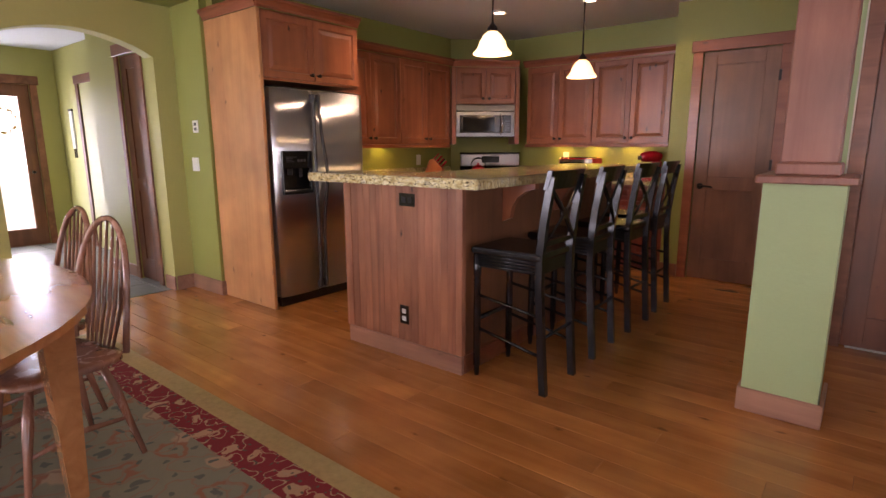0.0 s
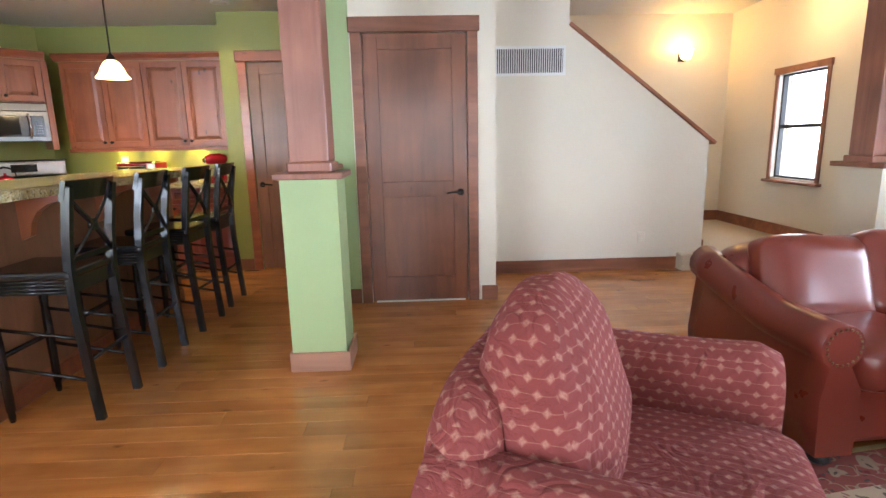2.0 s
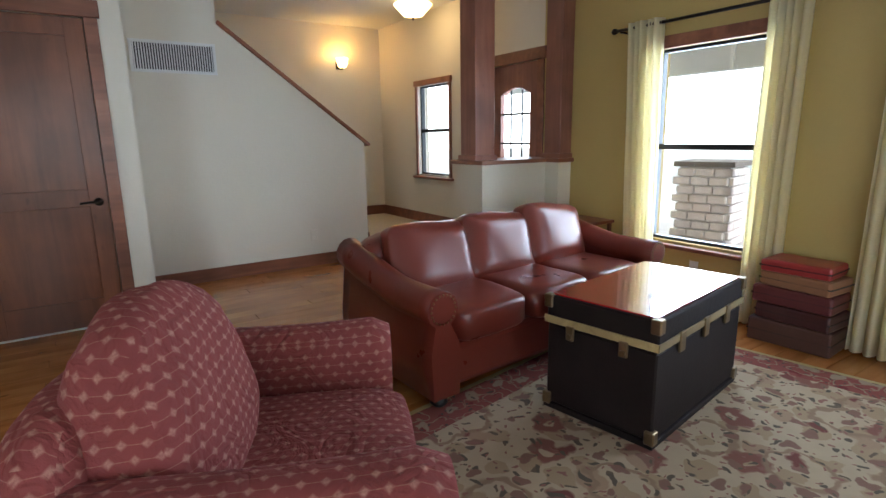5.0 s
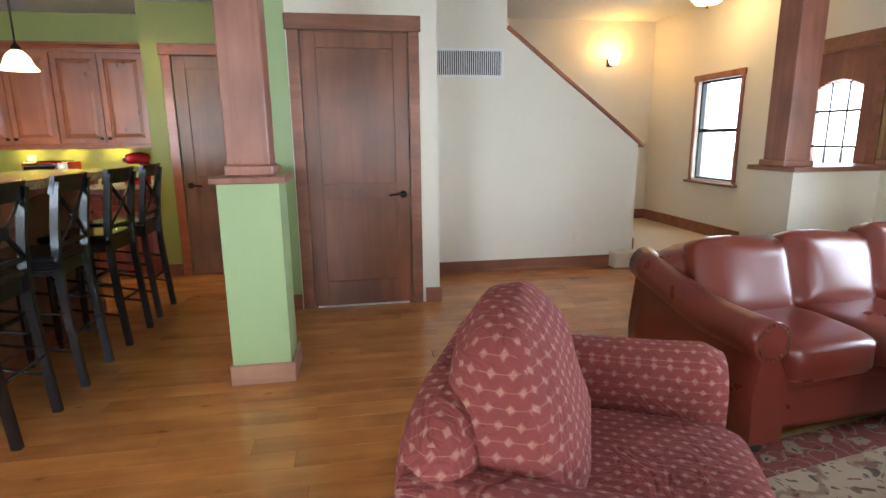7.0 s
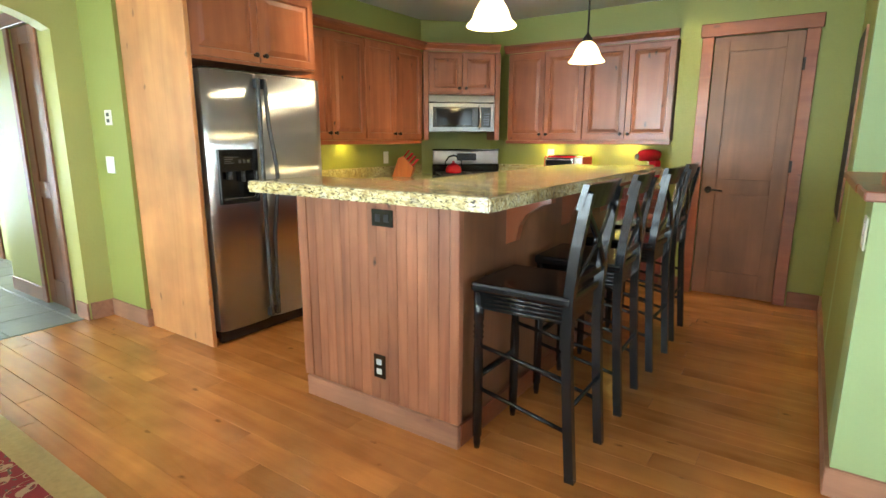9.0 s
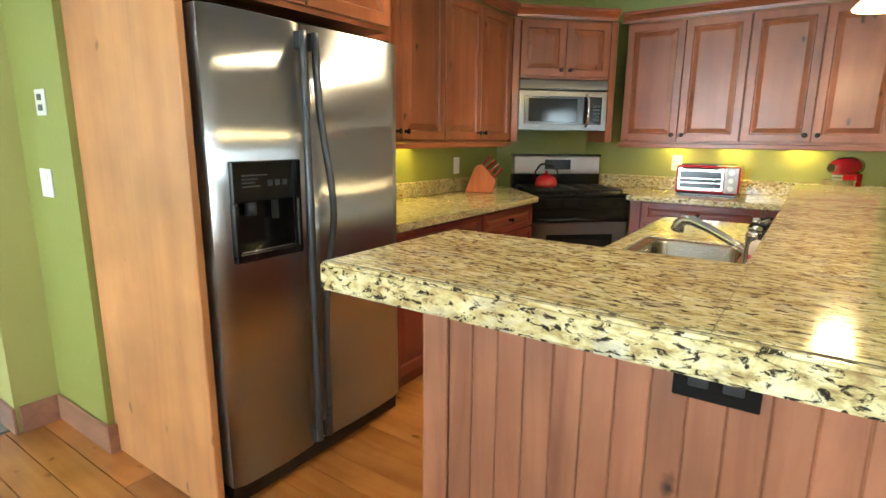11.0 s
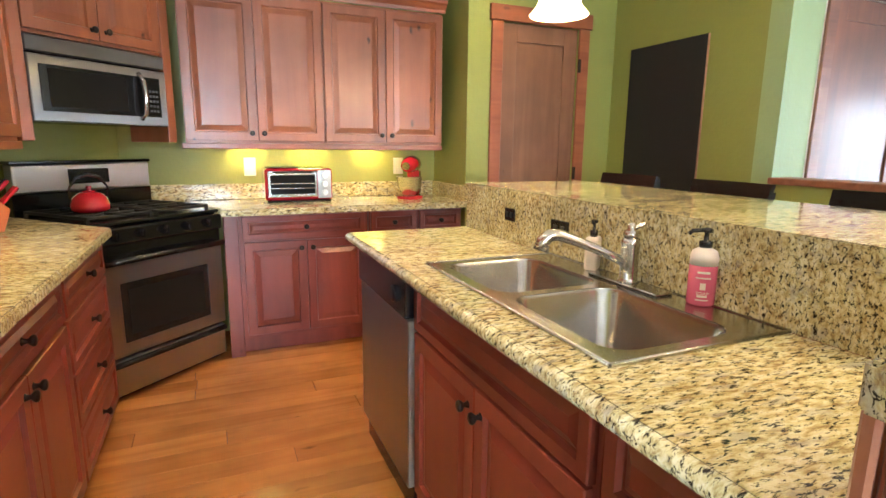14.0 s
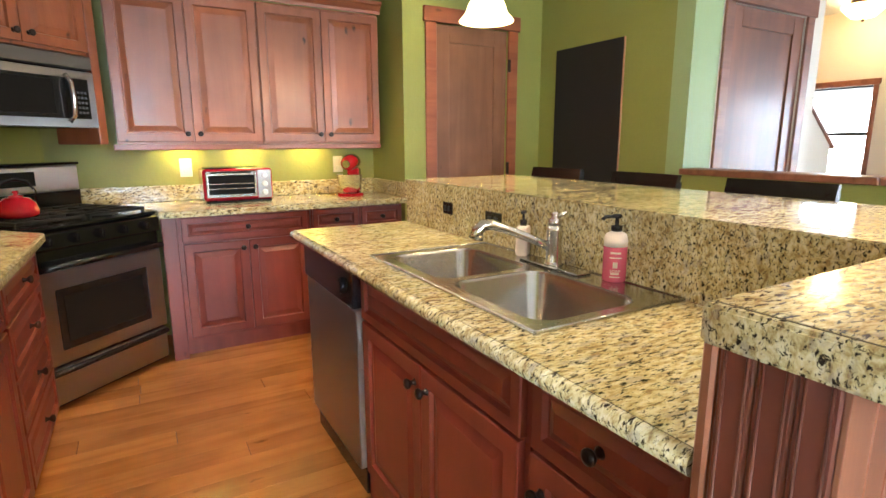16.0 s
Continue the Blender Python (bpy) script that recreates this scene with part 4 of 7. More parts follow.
# refrigerator surround
rs = thing("refrigerator_surround", "tall golden alder panels framing the refrigerator", "cabinet")
bpart("side_panel", (-4.069, 2.262, 0, -3.33, 2.292, 2.25), ALDERV, rs)
bpart("side_panel", (-3.979, 3.235, 0, -3.62, 3.25, 2.15), ALDERV, rs)
cabinet("refrigerator_cabinet", "golden alder cabinet with two doors above the refrigerator", pose(-3.335, 2.293, 0, 0, 0, 90), 0.94, 1.755, 2.25, 0.6,
        pair(0.0, 0.94, 1.775, 2.235, 1.82))
crown("crown_moulding", "stepped alder crown over the refrigerator", pose(-3.335, 2.262, 0, 0, 0, 90), 0.975, 2.251)
crown("crown_moulding", "stepped alder crown over the refrigerator", pose(-4.069, 2.262, 0), 0.74, 2.251)

# refrigerator: local x along the front (world +y), front at y = 0 looking out
fr = thing("refrigerator", "side-by-side brushed steel refrigerator with a black water dispenser", "refrigerator", pose(-3.3, 2.315, 0, 0, 0, 90))
bpart("body", (0.012, 0.075, 0.03, 0.9, 0.62, 1.69), BLACKP, fr, "black refrigerator case")
bpart("top_hinge_cover", (0.01, 0.03, 1.69, 0.9, 0.5, 1.715), BLACKP, fr, "black top trim")
bpart("toe_grille", (0.005, 0.02, 0.01, 0.905, 0.06, 0.085), BLACKP, fr, "black toe grille")


def fridge_door(x0, x1, hole=None):
    """Softly bowed steel door; hole = (x0, x1, z0, z1) in the front."""
    bm = bmesh.new()
    xs = sorted({x0 + (x1 - x0) * i / 10 for i in range(11)} | ({hole[0], hole[1]} if hole else set()))
    zs = [0.09, 1.70] if not hole else [0.09, hole[2], hole[3], 1.70]
    def y(x):
        t = (x - x0) / (x1 - x0) * 2 - 1
        return -0.012 * (1 - t * t) + 0.012 * max(0, abs(t) - .92) / .08
    g = {(i, k): bm.verts.new((x, y(x), z)) for i, x in enumerate(xs) for k, z in enumerate(zs)}
    for i in range(len(xs) - 1):
        for k in range(len(zs) - 1):
            if hole and k == 1 and hole[0] - 1e-6 <= xs[i] and xs[i + 1] <= hole[1] + 1e-6:
                continue
            bm.faces.new((g[i, k], g[i + 1, k], g[i + 1, k + 1], g[i, k + 1])).smooth = True
    b = [bm.verts.new(p) for p in ((x0, 0.07, zs[0]), (x1, 0.07, zs[0]), (x1, 0.07, zs[-1]), (x0, 0.07, zs[-1]))]
    n = len(xs) - 1
    t = len(zs) - 1
    bm.faces.new(b[::-1])
    bm.faces.new([g[0, k] for k in range(t + 1)] + [b[3], b[0]])
    bm.faces.new([g[n, k] for k in range(t, -1, -1)] + [b[1], b[2]])
    bm.faces.new([g[i, 0] for i in range(n, -1, -1)] + [b[0], b[1]])
    bm.faces.new([g[i, t] for i in range(n + 1)] + [b[2], b[3]])
    if hole:
        a, c, e, f = hole
        box(bm, a - .001, 0.0601, e - .001, c + .001, 0.0699, f + .001)
    return bm


part("freezer_door", fridge_door(0.0, 0.385, (0.06, 0.33, 0.92, 1.23)), STEEL, fr, "brushed steel freezer door")
part("fresh_food_door", fridge_door(0.395, 0.912), STEEL, fr, "brushed steel refrigerator door")
disp = thing("dispenser", "", "")
disp.parent = fr
bm = bmesh.new()
for d in ((0.055, -0.026, 1.10, 0.335, -0.006, 1.235), (0.055, -0.026, 0.915, 0.075, -0.002, 1.10), (0.315, -0.026, 0.915, 0.335, -0.002, 1.10), (0.055, -0.026, 0.9, 0.335, -0.002, 0.93)):
    box(bm, *d, bevel=0.004)
part("dispenser_bezel", bm, BLACKP, disp, "glossy black bezel")
bm = bmesh.new()
for d in ((0.075, -0.004, 0.93, 0.08, 0.055, 1.10), (0.31, -0.004, 0.93, 0.315, 0.055, 1.10), (0.075, 0.05, 0.93, 0.315, 0.059, 1.10), (0.075, -0.004, 0.925, 0.315, 0.055, 0.93), (0.075, -0.004, 1.10, 0.315, 0.055, 1.105)):
    box(bm, *d)
bmesh.ops.remove_doubles(bm, verts=bm.verts[:], dist=0.0002)
part("dispenser_niche", bm, BLACKP, disp, "black recessed niche")
for x, z, r_ in ((0.25, 1.03, 0.012), (0.15, 1.05, 0.02)):
    bm = bmesh.new()
    tube(bm, [(x, 0.02, 1.10), (x, 0.02, z)], r_)
    part("dispenser_lever", bm, GREYP, disp, "dark grey dispensing lever")
bpart("drip_tray", (0.08, -0.02, 0.9305, 0.31, 0.05, 0.936), CHROME, disp, "bright drip tray strip", bevel=0.002)
bm = bmesh.new()
for i in range(4):
    box(bm, 0.09 + 0.012 * 0, -0.0275, 1.150 + 0.012 * i, 0.09 + (0.07, 0.05, 0.06, 0.1)[i], -0.0262, 1.154 + 0.012 * i)
for i in range(3):
    box(bm, 0.19 + 0.03 * i, -0.0275, 1.15, 0.21 + 0.03 * i, -0.0262, 1.17)
part("dispenser_print", bm, GREYP, disp, "faint grey control print")
for x, s in ((0.345, -1), (0.435, 1)):
    bm = bmesh.new()
    pts, rs = [], []
    for i in range(25):
        z = 0.12 + 1.55 * i / 24
        bow = math.exp(-((z - 1.05) / 0.27) ** 2)
        pts.append((x + s * (-0.018 + 0.028 * bow), -0.035 - 0.035 * bow, z))
        rs.append(0.017)
    tube(bm, pts, rs, 12, 0.8)
    for z in (0.14, 1.64):
        box(bm, x - s * .018 - .014, -0.035, z - .03, x - s * .018 + .014, 0.0, z + .03, bevel=0.003)
    part("door_handle", bm, GREYP, fr, "long dark grey bowed handle")

# base cabinets, left run (fronts look east)
CH = 0.875
m = pose(-3.36, 3.25, 0, 0, 0, 90)
cabinet("base_cabinet", "reddish alder base cabinet with one drawer over two doors", m, 0.84, 0, CH, 0.62,
        [(.01, .83, .715, .86, "drawer", .42, .79)] + pair(0.006, 0.834, 0.12, 0.70, 0.655), kick=0.1, group="base cabinets")
m = pose(-3.36, 4.092, 0, 0, 0, 90)
cabinet("base_cabinet", "reddish alder drawer base with four drawers", m, 0.70, 0, CH, 0.42,
        [(.01, .69, .715, .86, "drawer", .35, .79), (.01, .69, .52, .705, "drawer", .35, .61), (.01, .69, .325, .51, "drawer", .35, .42), (.01, .69, .12, .315, "drawer", .35, .22)],
        kick=0.1, group="base cabinets")
# right run
m = pose(-2.78, 5.395, 0)
cabinet("base_cabinet", "reddish alder base cabinet with a wide drawer over two doors", m, 0.78, 0, CH, 0.52,
        [(.02, .76, .72, .86, "drawer", .39, .79)] + pair(0.02, 0.76, 0.13, 0.705, 0.66), kick=0.11, group="base cabinets")
for x0, w in ((-1.99, 0.33), (-1.655, 0.32)):
    cabinet("base_cabinet", "narrow reddish alder base cabinet with a drawer over one door", pose(x0, 5.395, 0), w, 0, CH, 0.52,
            [(.01, w - .01, .72, .86, "drawer", w / 2, .79), (.01, w - .01, .13, .705, "door", .05, .66)], kick=0.11, group="base cabinets")
tagged(bpart("cabinet_filler", (-2.862, 5.40, 0, -2.781, 5.44, CH), ALDERB, None), "alder filler strip beside the range", "cabinet")


def clipped(poly, axis, value, keep_low):
    """Cut a plan outline along a line of constant x (axis 0) or y (axis 1)."""
    out = []
    for p, q in zip(poly, poly[1:] + poly[:1]):
        a, b = (p[axis] <= value) == keep_low, (q[axis] <= value) == keep_low
        if a:
            out.append(p)
        if a != b:
            t = (value - p[axis]) / (q[axis] - p[axis])
            out.append((p[0] + (q[0] - p[0]) * t, p[1] + (q[1] - p[1]) * t))
    return out


def area(poly):
    return abs(sum(p[0] * q[1] - q[0] * p[1] for p, q in zip(poly, poly[1:] + poly[:1]))) / 2


def lay_tiles(owner, fields, z, size=0.305, start=(0, 0)):
    """Granite tiles with fine joints over the convex plan fields, their tops at height z."""
    for poly in fields:
        xs, ys = [p[0] for p in poly], [p[1] for p in poly]
        bm = bmesh.new()
        prism(bm, poly, z - 0.004, z - 0.0010)
        part("joints", bm, JOINT, owner, "dark joint filler")
        x = min(xs) + start[0] - (size if start[0] > 0 else 0)
        while x < max(xs):
            y = min(ys) + start[1] - (size if start[1] > 0 else 0)
            while y < max(ys):
                c = poly
                for ax, v, low in ((0, x + .0007, False), (0, x + size - .0007, True), (1, y + .0007, False), (1, y + size - .0007, True)):
                    c = clipped(c, ax, v, low) if c else c
                if len(c) > 2 and area(c) > 0.0008:
                    bm = bmesh.new()
                    prism(bm, c, z - 0.0035, z)
                    part("tile", bm, GRANITE, owner)
                y += size
            x += size


def slab(name, label, pts, z0, z1, material=GRANITE, fields=None, start=(0, 0), size=0.305):
    c = thing(name, label, "countertop")
    bm = bmesh.new()
    prism(bm, pts, z0, z1 - 0.0022)
    bmesh.ops.bevel(bm, geom=bm.edges[:], offset=0.005, segments=2, affect="EDGES")
    part("edge", bm, material, c)
    lay_tiles(c, fields, z1, size, start)
    return c


slab("countertop", "speckled tan granite worktop between refrigerator and range", [(-3.979, 3.252), (-3.32, 3.252), (-3.32, 4.79), (-3.86, 5.365), (-3.979, 5.35)], CH + .001, 0.915, fields=[[(-3.972, 3.259), (-3.328, 3.259), (-3.328, 4.788), (-3.86, 5.355), (-3.972, 5.342)]], start=(0.034, 0.2))
slab("countertop", "speckled tan granite worktop on the back wall beside the range", [(-2.87, 5.31), (-1.331, 5.31), (-1.331, 5.929), (-3.31, 5.929), (-2.87, 5.44)], CH + .001, 0.915, fields=[[(-2.863, 5.318), (-1.338, 5.318), (-1.338, 5.922), (-3.295, 5.922), (-2.863, 5.443)]], start=(0.1, 0))
tagged(bpart("backsplash", (-3.979, 3.252, 0.9155, -3.96, 5.34, 1.02), GRANITE), "low granite backsplash strip", "backsplash")
tagged(bpart("backsplash", (-3.38, 5.91, 0.9155, -1.351, 5.929, 1.02), GRANITE), "low granite backsplash strip", "backsplash")
tagged(bpart("backsplash", (-1.35, 5.31, 0.9155, -1.331, 5.929, 1.02), GRANITE), "low granite backsplash return", "backsplash")

# range, in its own frame: x along the front, y back
rg = thing("range", "freestanding steel gas range with black cooktop set across the corner", "stove", pose(-3.44, 4.925, 0, 0, 0, 42))
RW = 0.755
bpart("body", (0.0, 0.03, 0.02, RW, 0.62, 0.89), BLACKP, rg, "black range sides")
bpart("storage_drawer", (0.012, 0.0, 0.04, RW - .012, 0.03, 0.225), STEELH, rg, "steel storage drawer", bevel=0.006, seg=2)
bm = bmesh.new()
tube(bm, [(0.02, -0.012, 0.205), (0.15, -0.03, 0.212), (0.38, -0.038, 0.216), (0.6, -0.03, 0.212), (RW - .02, -0.012, 0.205)], 0.016, 10, 0.8)
part("drawer_handle", bm, BLACKP, rg, "black curved drawer handle")
od = bpart("oven_door", (0.012, -0.012, 0.24, RW - .012, 0.03, 0.70), STEELH, rg, "steel oven door", bevel=0.006, seg=2)
bpart("oven_window", (0.12, -0.016, 0.31, RW - .12, -0.0125, 0.61), BLACKP, od, "black window border", bevel=0.003)
bpart("oven_glass", (0.155, -0.019, 0.345, RW - .155, -0.0165, 0.575), DARKGL, od, "dark oven glass", bevel=0.001)
bm = bmesh.new()
tube(bm, [(0.03, -0.05, 0.725), (RW / 2, -0.056, 0.728), (RW - .03, -0.05, 0.725)], 0.016, 12)
for x in (0.05, RW - .05):
    box(bm, x - .015, -0.05, 0.712, x + .015, 0.0, 0.738)
part("oven_handle", bm, BLACKP, od, "black oven handle")
bpart("control_panel", (0.008, -0.004, 0.705, RW - .008, 0.03, 0.80), BLACKP, rg, "black vented front rail")
bm = bmesh.new()
box(bm, 0.004, -0.025, 0.80, RW - .004, 0.03, 0.885, bevel=0.01, seg=2)
part("knob_panel", bm, BLACKP, rg, "glossy black knob panel")
for i in range(5):
    x = 0.11 + i * 0.134
    bm = bmesh.new()
    lathe(bm, [(0.024, 0), (0.024, 0.012), (0.017, 0.03), (0.015, 0.034)], Matrix.Translation((x, -0.025, 0.845)) @ Matrix.Rotation(radians(90), 4, "X"), 14)
    box(bm, x - .004, -0.064, 0.828, x + .004, -0.05, 0.862)
    part("burner_knob", bm, BLACKP, rg, "black burner knob")
bpart("cooktop", (0.0, 0.0, 0.891, RW, 0.6, 0.91), BLACKP, rg, "glossy black cooktop", bevel=0.006, seg=2)
for gx in (0.03, 0.385):
    bm = bmesh.new()
    w = 0.335
    for d in ((gx, 0.04, gx + .014, 0.54), (gx + w - .014, 0.04, gx + w, 0.54), (gx, 0.04, gx + w, 0.054), (gx, 0.526, gx + w, 0.54), (gx, 0.283, gx + w, 0.297), (gx + w / 2 - .006, 0.04, gx + w / 2 + .006, 0.54)):
        box(bm, d[0], d[1], 0.925, d[2], d[3], 0.94, bevel=0.003)
    for yy in (0.165, 0.41):
        box(bm, gx, yy - .006, 0.925, gx + w, yy + .006, 0.94, bevel=0.003)
        lathe(bm, [(0.05, 0), (0.05, 0.008), (0.035, 0.012), (0.03, 0.018)], Matrix.Translation((gx + w / 2, yy, 0.911)), 16)
    for a in (gx + .007, gx + w - .007):
        for b in (0.05, 0.53):
            box(bm, a - .007, b - .007, 0.91, a + .007, b + .007, 0.93)
    part("burner_grate", bm, BLACKM, rg, "cast iron burner grate")
bpart("back_guard", (0.0, 0.56, 0.891, RW, 0.635, 1.02), BLACKP, rg, "black back guard")
bpart("back_panel", (0.01, 0.55, 1.02, RW - .01, 0.63, 1.17), STEELH, rg, "steel control back panel", bevel=0.01, seg=2)
bpart("clock_panel", (0.27, 0.545, 1.06, 0.49, 0.5495, 1.14), BLACKP, rg, "black clock panel", bevel=0.001)
bpart("back_panel_cap", (0.0, 0.545, 1.17, RW, 0.635, 1.185), BLACKP, rg, "black cap strip")

# microwave
mw = thing("microwave", "steel over-the-range microwave with a dark window", "microwave", pose(-3.595, 4.967, 0, 0, 0, 44.8))
MW = 0.687
bpart("body", (0.0, 0.03, 1.37, MW, 0.36, 1.73), BLACKP, mw, "dark case")
bpart("vent_strip", (0.0, -0.008, 1.665, MW, 0.03, 1.732), STEELM, mw, "steel vent strip", bevel=0.004)
bpart("door_frame", (0.0, -0.012, 1.37, MW, 0.03, 1.655), STEELM, mw, "steel door frame", bevel=0.004)
bpart("window_border", (0.04, -0.016, 1.415, 0.645, -0.0125, 1.615), BLACKP, mw, "black door glass", bevel=0.002)
bpart("window", (0.075, -0.0185, 1.435, 0.45, -0.0165, 1.60), DARKGL, mw, "dark window mesh", bevel=0.001)
bm = bmesh.new()
tube(bm, [(0.52, -0.017, 1.40), (0.525, -0.045, 1.43), (0.528, -0.05, 1.51), (0.525, -0.045, 1.59), (0.52, -0.017, 1.63)], 0.012, 10)
part("door_handle", bm, CHROME, mw, "curved chrome handle")
bm = bmesh.new()
for r in range(5):
    for c in range(3):
        box(bm, 0.575 + .02 * c, -0.0185, 1.44 + .025 * r, 0.588 + .02 * c, -0.0165, 1.452 + .025 * r)
part("keypad", bm, GREYP, mw, "grey keypad buttons")

# island
isl = thing("island", "kitchen island clad in knotty bead board with a raised bar", "kitchen island")
bm = bmesh.new()
box(bm, -2.33 + .03, 2.24, 0, -1.47, 4.27, 0.70)
box(bm, -2.33 + .03, 3.66, 0.70, -1.81, 4.27, 0.872)
box(bm, -2.33 + .03, 2.24, 0.70, -1.81, 2.72, 0.872)
box(bm, -1.81, 2.24, 0.872, -1.47, 4.27, 1.065)
box(bm, -2.35, 2.215, 0, -1.47, 2.32, 1.064)
part("body", bm, ALDER, isl)
bpart("end_panel", (-1.5, 4.27, 0, -1.45, 4.29, 1.064), ALDER, isl)
# the shade under the bar overhang is put into this panel's darker wood
bm = bmesh.new()
box(bm, -1.4695, 2.235, 0.12, -1.45, 4.27, 1.064)
part("side_panel", bm, PANTRYW, isl, "plain panel on the stool side, coloured darker for the bar's shade")
for y in (2.215,):
    bpart("corner_post", (-1.49, 2.196, 0.105, -1.446, 2.235, 1.066), BEAD, isl, "square corner strip")
    bpart("corner_post", (-2.388, 2.196, 0.105, -2.3255, 2.1995, 1.066), BEAD, isl, "square corner strip")
    bpart("end_core", (-2.386, 2.2, 0.105, -2.3505, 2.343, 1.066), ALDER, isl)
    bpart("corner_stile", (-2.397, 2.327, 0.105, -2.3865, 2.3445, 1.066), BEAD, isl, "narrow proud strip")
    # these boards are a darker red than those of the south face
    for k in range(3):
        bpart("bead_board", (-2.392, 2.2005 + .0418 * k, 0.105, -2.3865, 2.2415 + .0418 * k, 1.066), BEADD, isl, "darker red bead board on the kitchen side", bevel=0.003)
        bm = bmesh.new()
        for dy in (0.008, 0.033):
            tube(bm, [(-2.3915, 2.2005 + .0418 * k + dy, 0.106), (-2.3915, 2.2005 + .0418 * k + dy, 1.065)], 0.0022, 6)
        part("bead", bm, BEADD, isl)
bpart("base_board", (-2.365, 2.185, 0, -1.44, 2.214, 0.104), BASEW, isl, "pale wood baseboard", bevel=0.003)
bpart("base_board", (-1.4495, 2.2145, 0, -1.438, 4.29, 0.104), ALDERH, isl, "stained baseboard", bevel=0.003)
# curved corbels under the bar overhang
for y in (2.62, 3.28, 3.95):
    bm = bmesh.new()
    out = [(-1.4495, 1.066), (-1.235, 1.066), (-1.235, 1.03), (-1.29, 1.015), (-1.35, 0.975), (-1.385, 0.92), (-1.40, 0.85), (-1.4495, 0.83)]
    fa = [bm.verts.new((x, y - .022, z)) for x, z in out]
    fb = [bm.verts.new((x, y + .022, z)) for x, z in out]
    bm.faces.new(fa)
    bm.faces.new(fb[::-1])
    for i in range(len(out)):
        j = (i + 1) % len(out)
        bm.faces.new((fa[i], fb[i], fb[j], fa[j]))
    part("corbel", bm, ALDER, isl, "curved wooden corbel")
# bead boards of the end
n = 15
random.seed(3)
for i in range(n):
    w = (2.325 - 1.49) / n
    x0 = -2.325 + i * w
    bm = bmesh.new()
    box(bm, x0 + .0001, 2.199 + random.uniform(0, .001), 0.105, x0 + w - .0001, 2.2145, 1.066)
    for e in [e for e in bm.edges if abs(e.verts[0].co.x - e.verts[1].co.x) < 1e-6 and abs(e.verts[0].co.y - e.verts[1].co.y) < 1e-6 and e.verts[0].co.y < 2.205]:
        bmesh.ops.bevel(bm, geom=[e], offset=0.0028, segments=1, affect="EDGES")
    part("bead_board", bm, BEAD, isl)

# bar slab with its short leg
slab("countertop", "thick speckled granite bar top in an L", [(-2.413, 1.942), (-1.17, 1.942), (-1.17, 4.33), (-1.83, 4.33), (-1.83, 2.34), (-2.413, 2.34)], 1.067, 1.117, fields=[[(-1.83, 1.956), (-1.184, 1.956), (-1.184, 4.322), (-1.822, 4.322)], [(-2.4, 1.956), (-1.8305, 1.956), (-1.8305, 2.332), (-2.4, 2.332)]], start=(0, 0), size=0.61)
bs = thing("backsplash", "granite tile upstand between sink counter and bar", "backsplash")
bpart("joints", (-1.827, 2.342, 0.9155, -1.811, 4.30, 1.066), JOINT, bs, "dark joint filler", bevel=0)
for a, b in ((2.3405, 2.645), (2.6465, 2.95), (2.9515, 3.255), (3.2565, 3.56), (3.5615, 3.865), (3.8665, 4.30)):
    bpart("tile", (-1.83, a, 0.9155, -1.8265, b, 1.0665), GRANITE, bs, bevel=0)
tagged(bpart("backsplash", (-2.30, 2.321, 0.9155, -1.831, 2.34, 1.0665), GRANITE), "granite upstand at the end of the sink counter", "backsplash")
# sink counter with its cut-out
sc = thing("sink_counter", "speckled yellow-tan granite tile worktop around the sink", "countertop")
bm = bmesh.new()
X0, X1, YA, YB = -2.377, -1.832, 2.345, 4.31
sx0, sx1, sy0, sy1 = -2.27, -1.86, 2.79, 3.59
for d in ((X0, YA, X1, sy0), (X0, sy1, X1, YB), (X0, sy0, sx0, sy1), (sx1, sy0, X1, sy1)):
    box(bm, d[0], d[1], CH, d[2], d[3], 0.911)
part("core", bm, GRANITE, sc)
for d in ((X0, YA, X1, sy0), (X0, sy1, X1, YB), (X0, sy0, sx0, sy1), (sx1, sy0, X1, sy1)):
    lay_tiles(sc, [[(d[0], d[1]), (d[2], d[1]), (d[2], d[3]), (d[0], d[3])]], 0.915, 0.305 if d[3] - d[1] < .75 and d[2] - d[0] > .3 else 0.4)
bm = bmesh.new()
tube(bm, [(-2.3775, 2.35, 0.895), (-2.3775, 4.31, 0.895)], 0.019, 10)
part("front_edge", bm, GRANITE, sc, "rounded granite front edge")
for y0, w, fr_ in ((2.345, 0.395, [(.012, .383, .70, .865, "drawer", .19, .785), (.012, .383, .12, .69, "door", .05, .62)]), (2.75, 0.90, [(.012, .888, .70, .865, "drawer", None, None)] + pair(.012, .888, .12, .69, .63))):
    cabinet("base_cabinet", "reddish alder island base cabinet under the sink counter", pose(-2.33, y0 + w, 0, 0, 0, -90), w, 0, CH - .002, 0.028, fr_, kick=0.1, group="base cabinets")
dw = thing("dishwasher", "steel dishwasher with a black control strip in the island", "dishwasher", pose(-2.33, 4.262, 0, 0, 0, -90))
bpart("door", (0.005, -0.012, 0.11, 0.6, 0.028, 0.72), STEELH, dw, "brushed steel door", bevel=0.004)
bpart("control_strip", (0.005, -0.022, 0.725, 0.6, 0.028, 0.868), BLACKP, dw, "glossy black control strip", bevel=0.006, seg=2)
bm = bmesh.new()
lathe(bm, [(0.03, 0), (0.028, 0.012), (0.02, 0.016)], Matrix.Translation((0.5, -0.022, 0.79)) @ Matrix.Rotation(radians(90), 4, "X"), 18)
part("dial", bm, BLACKP, dw, "black dial")
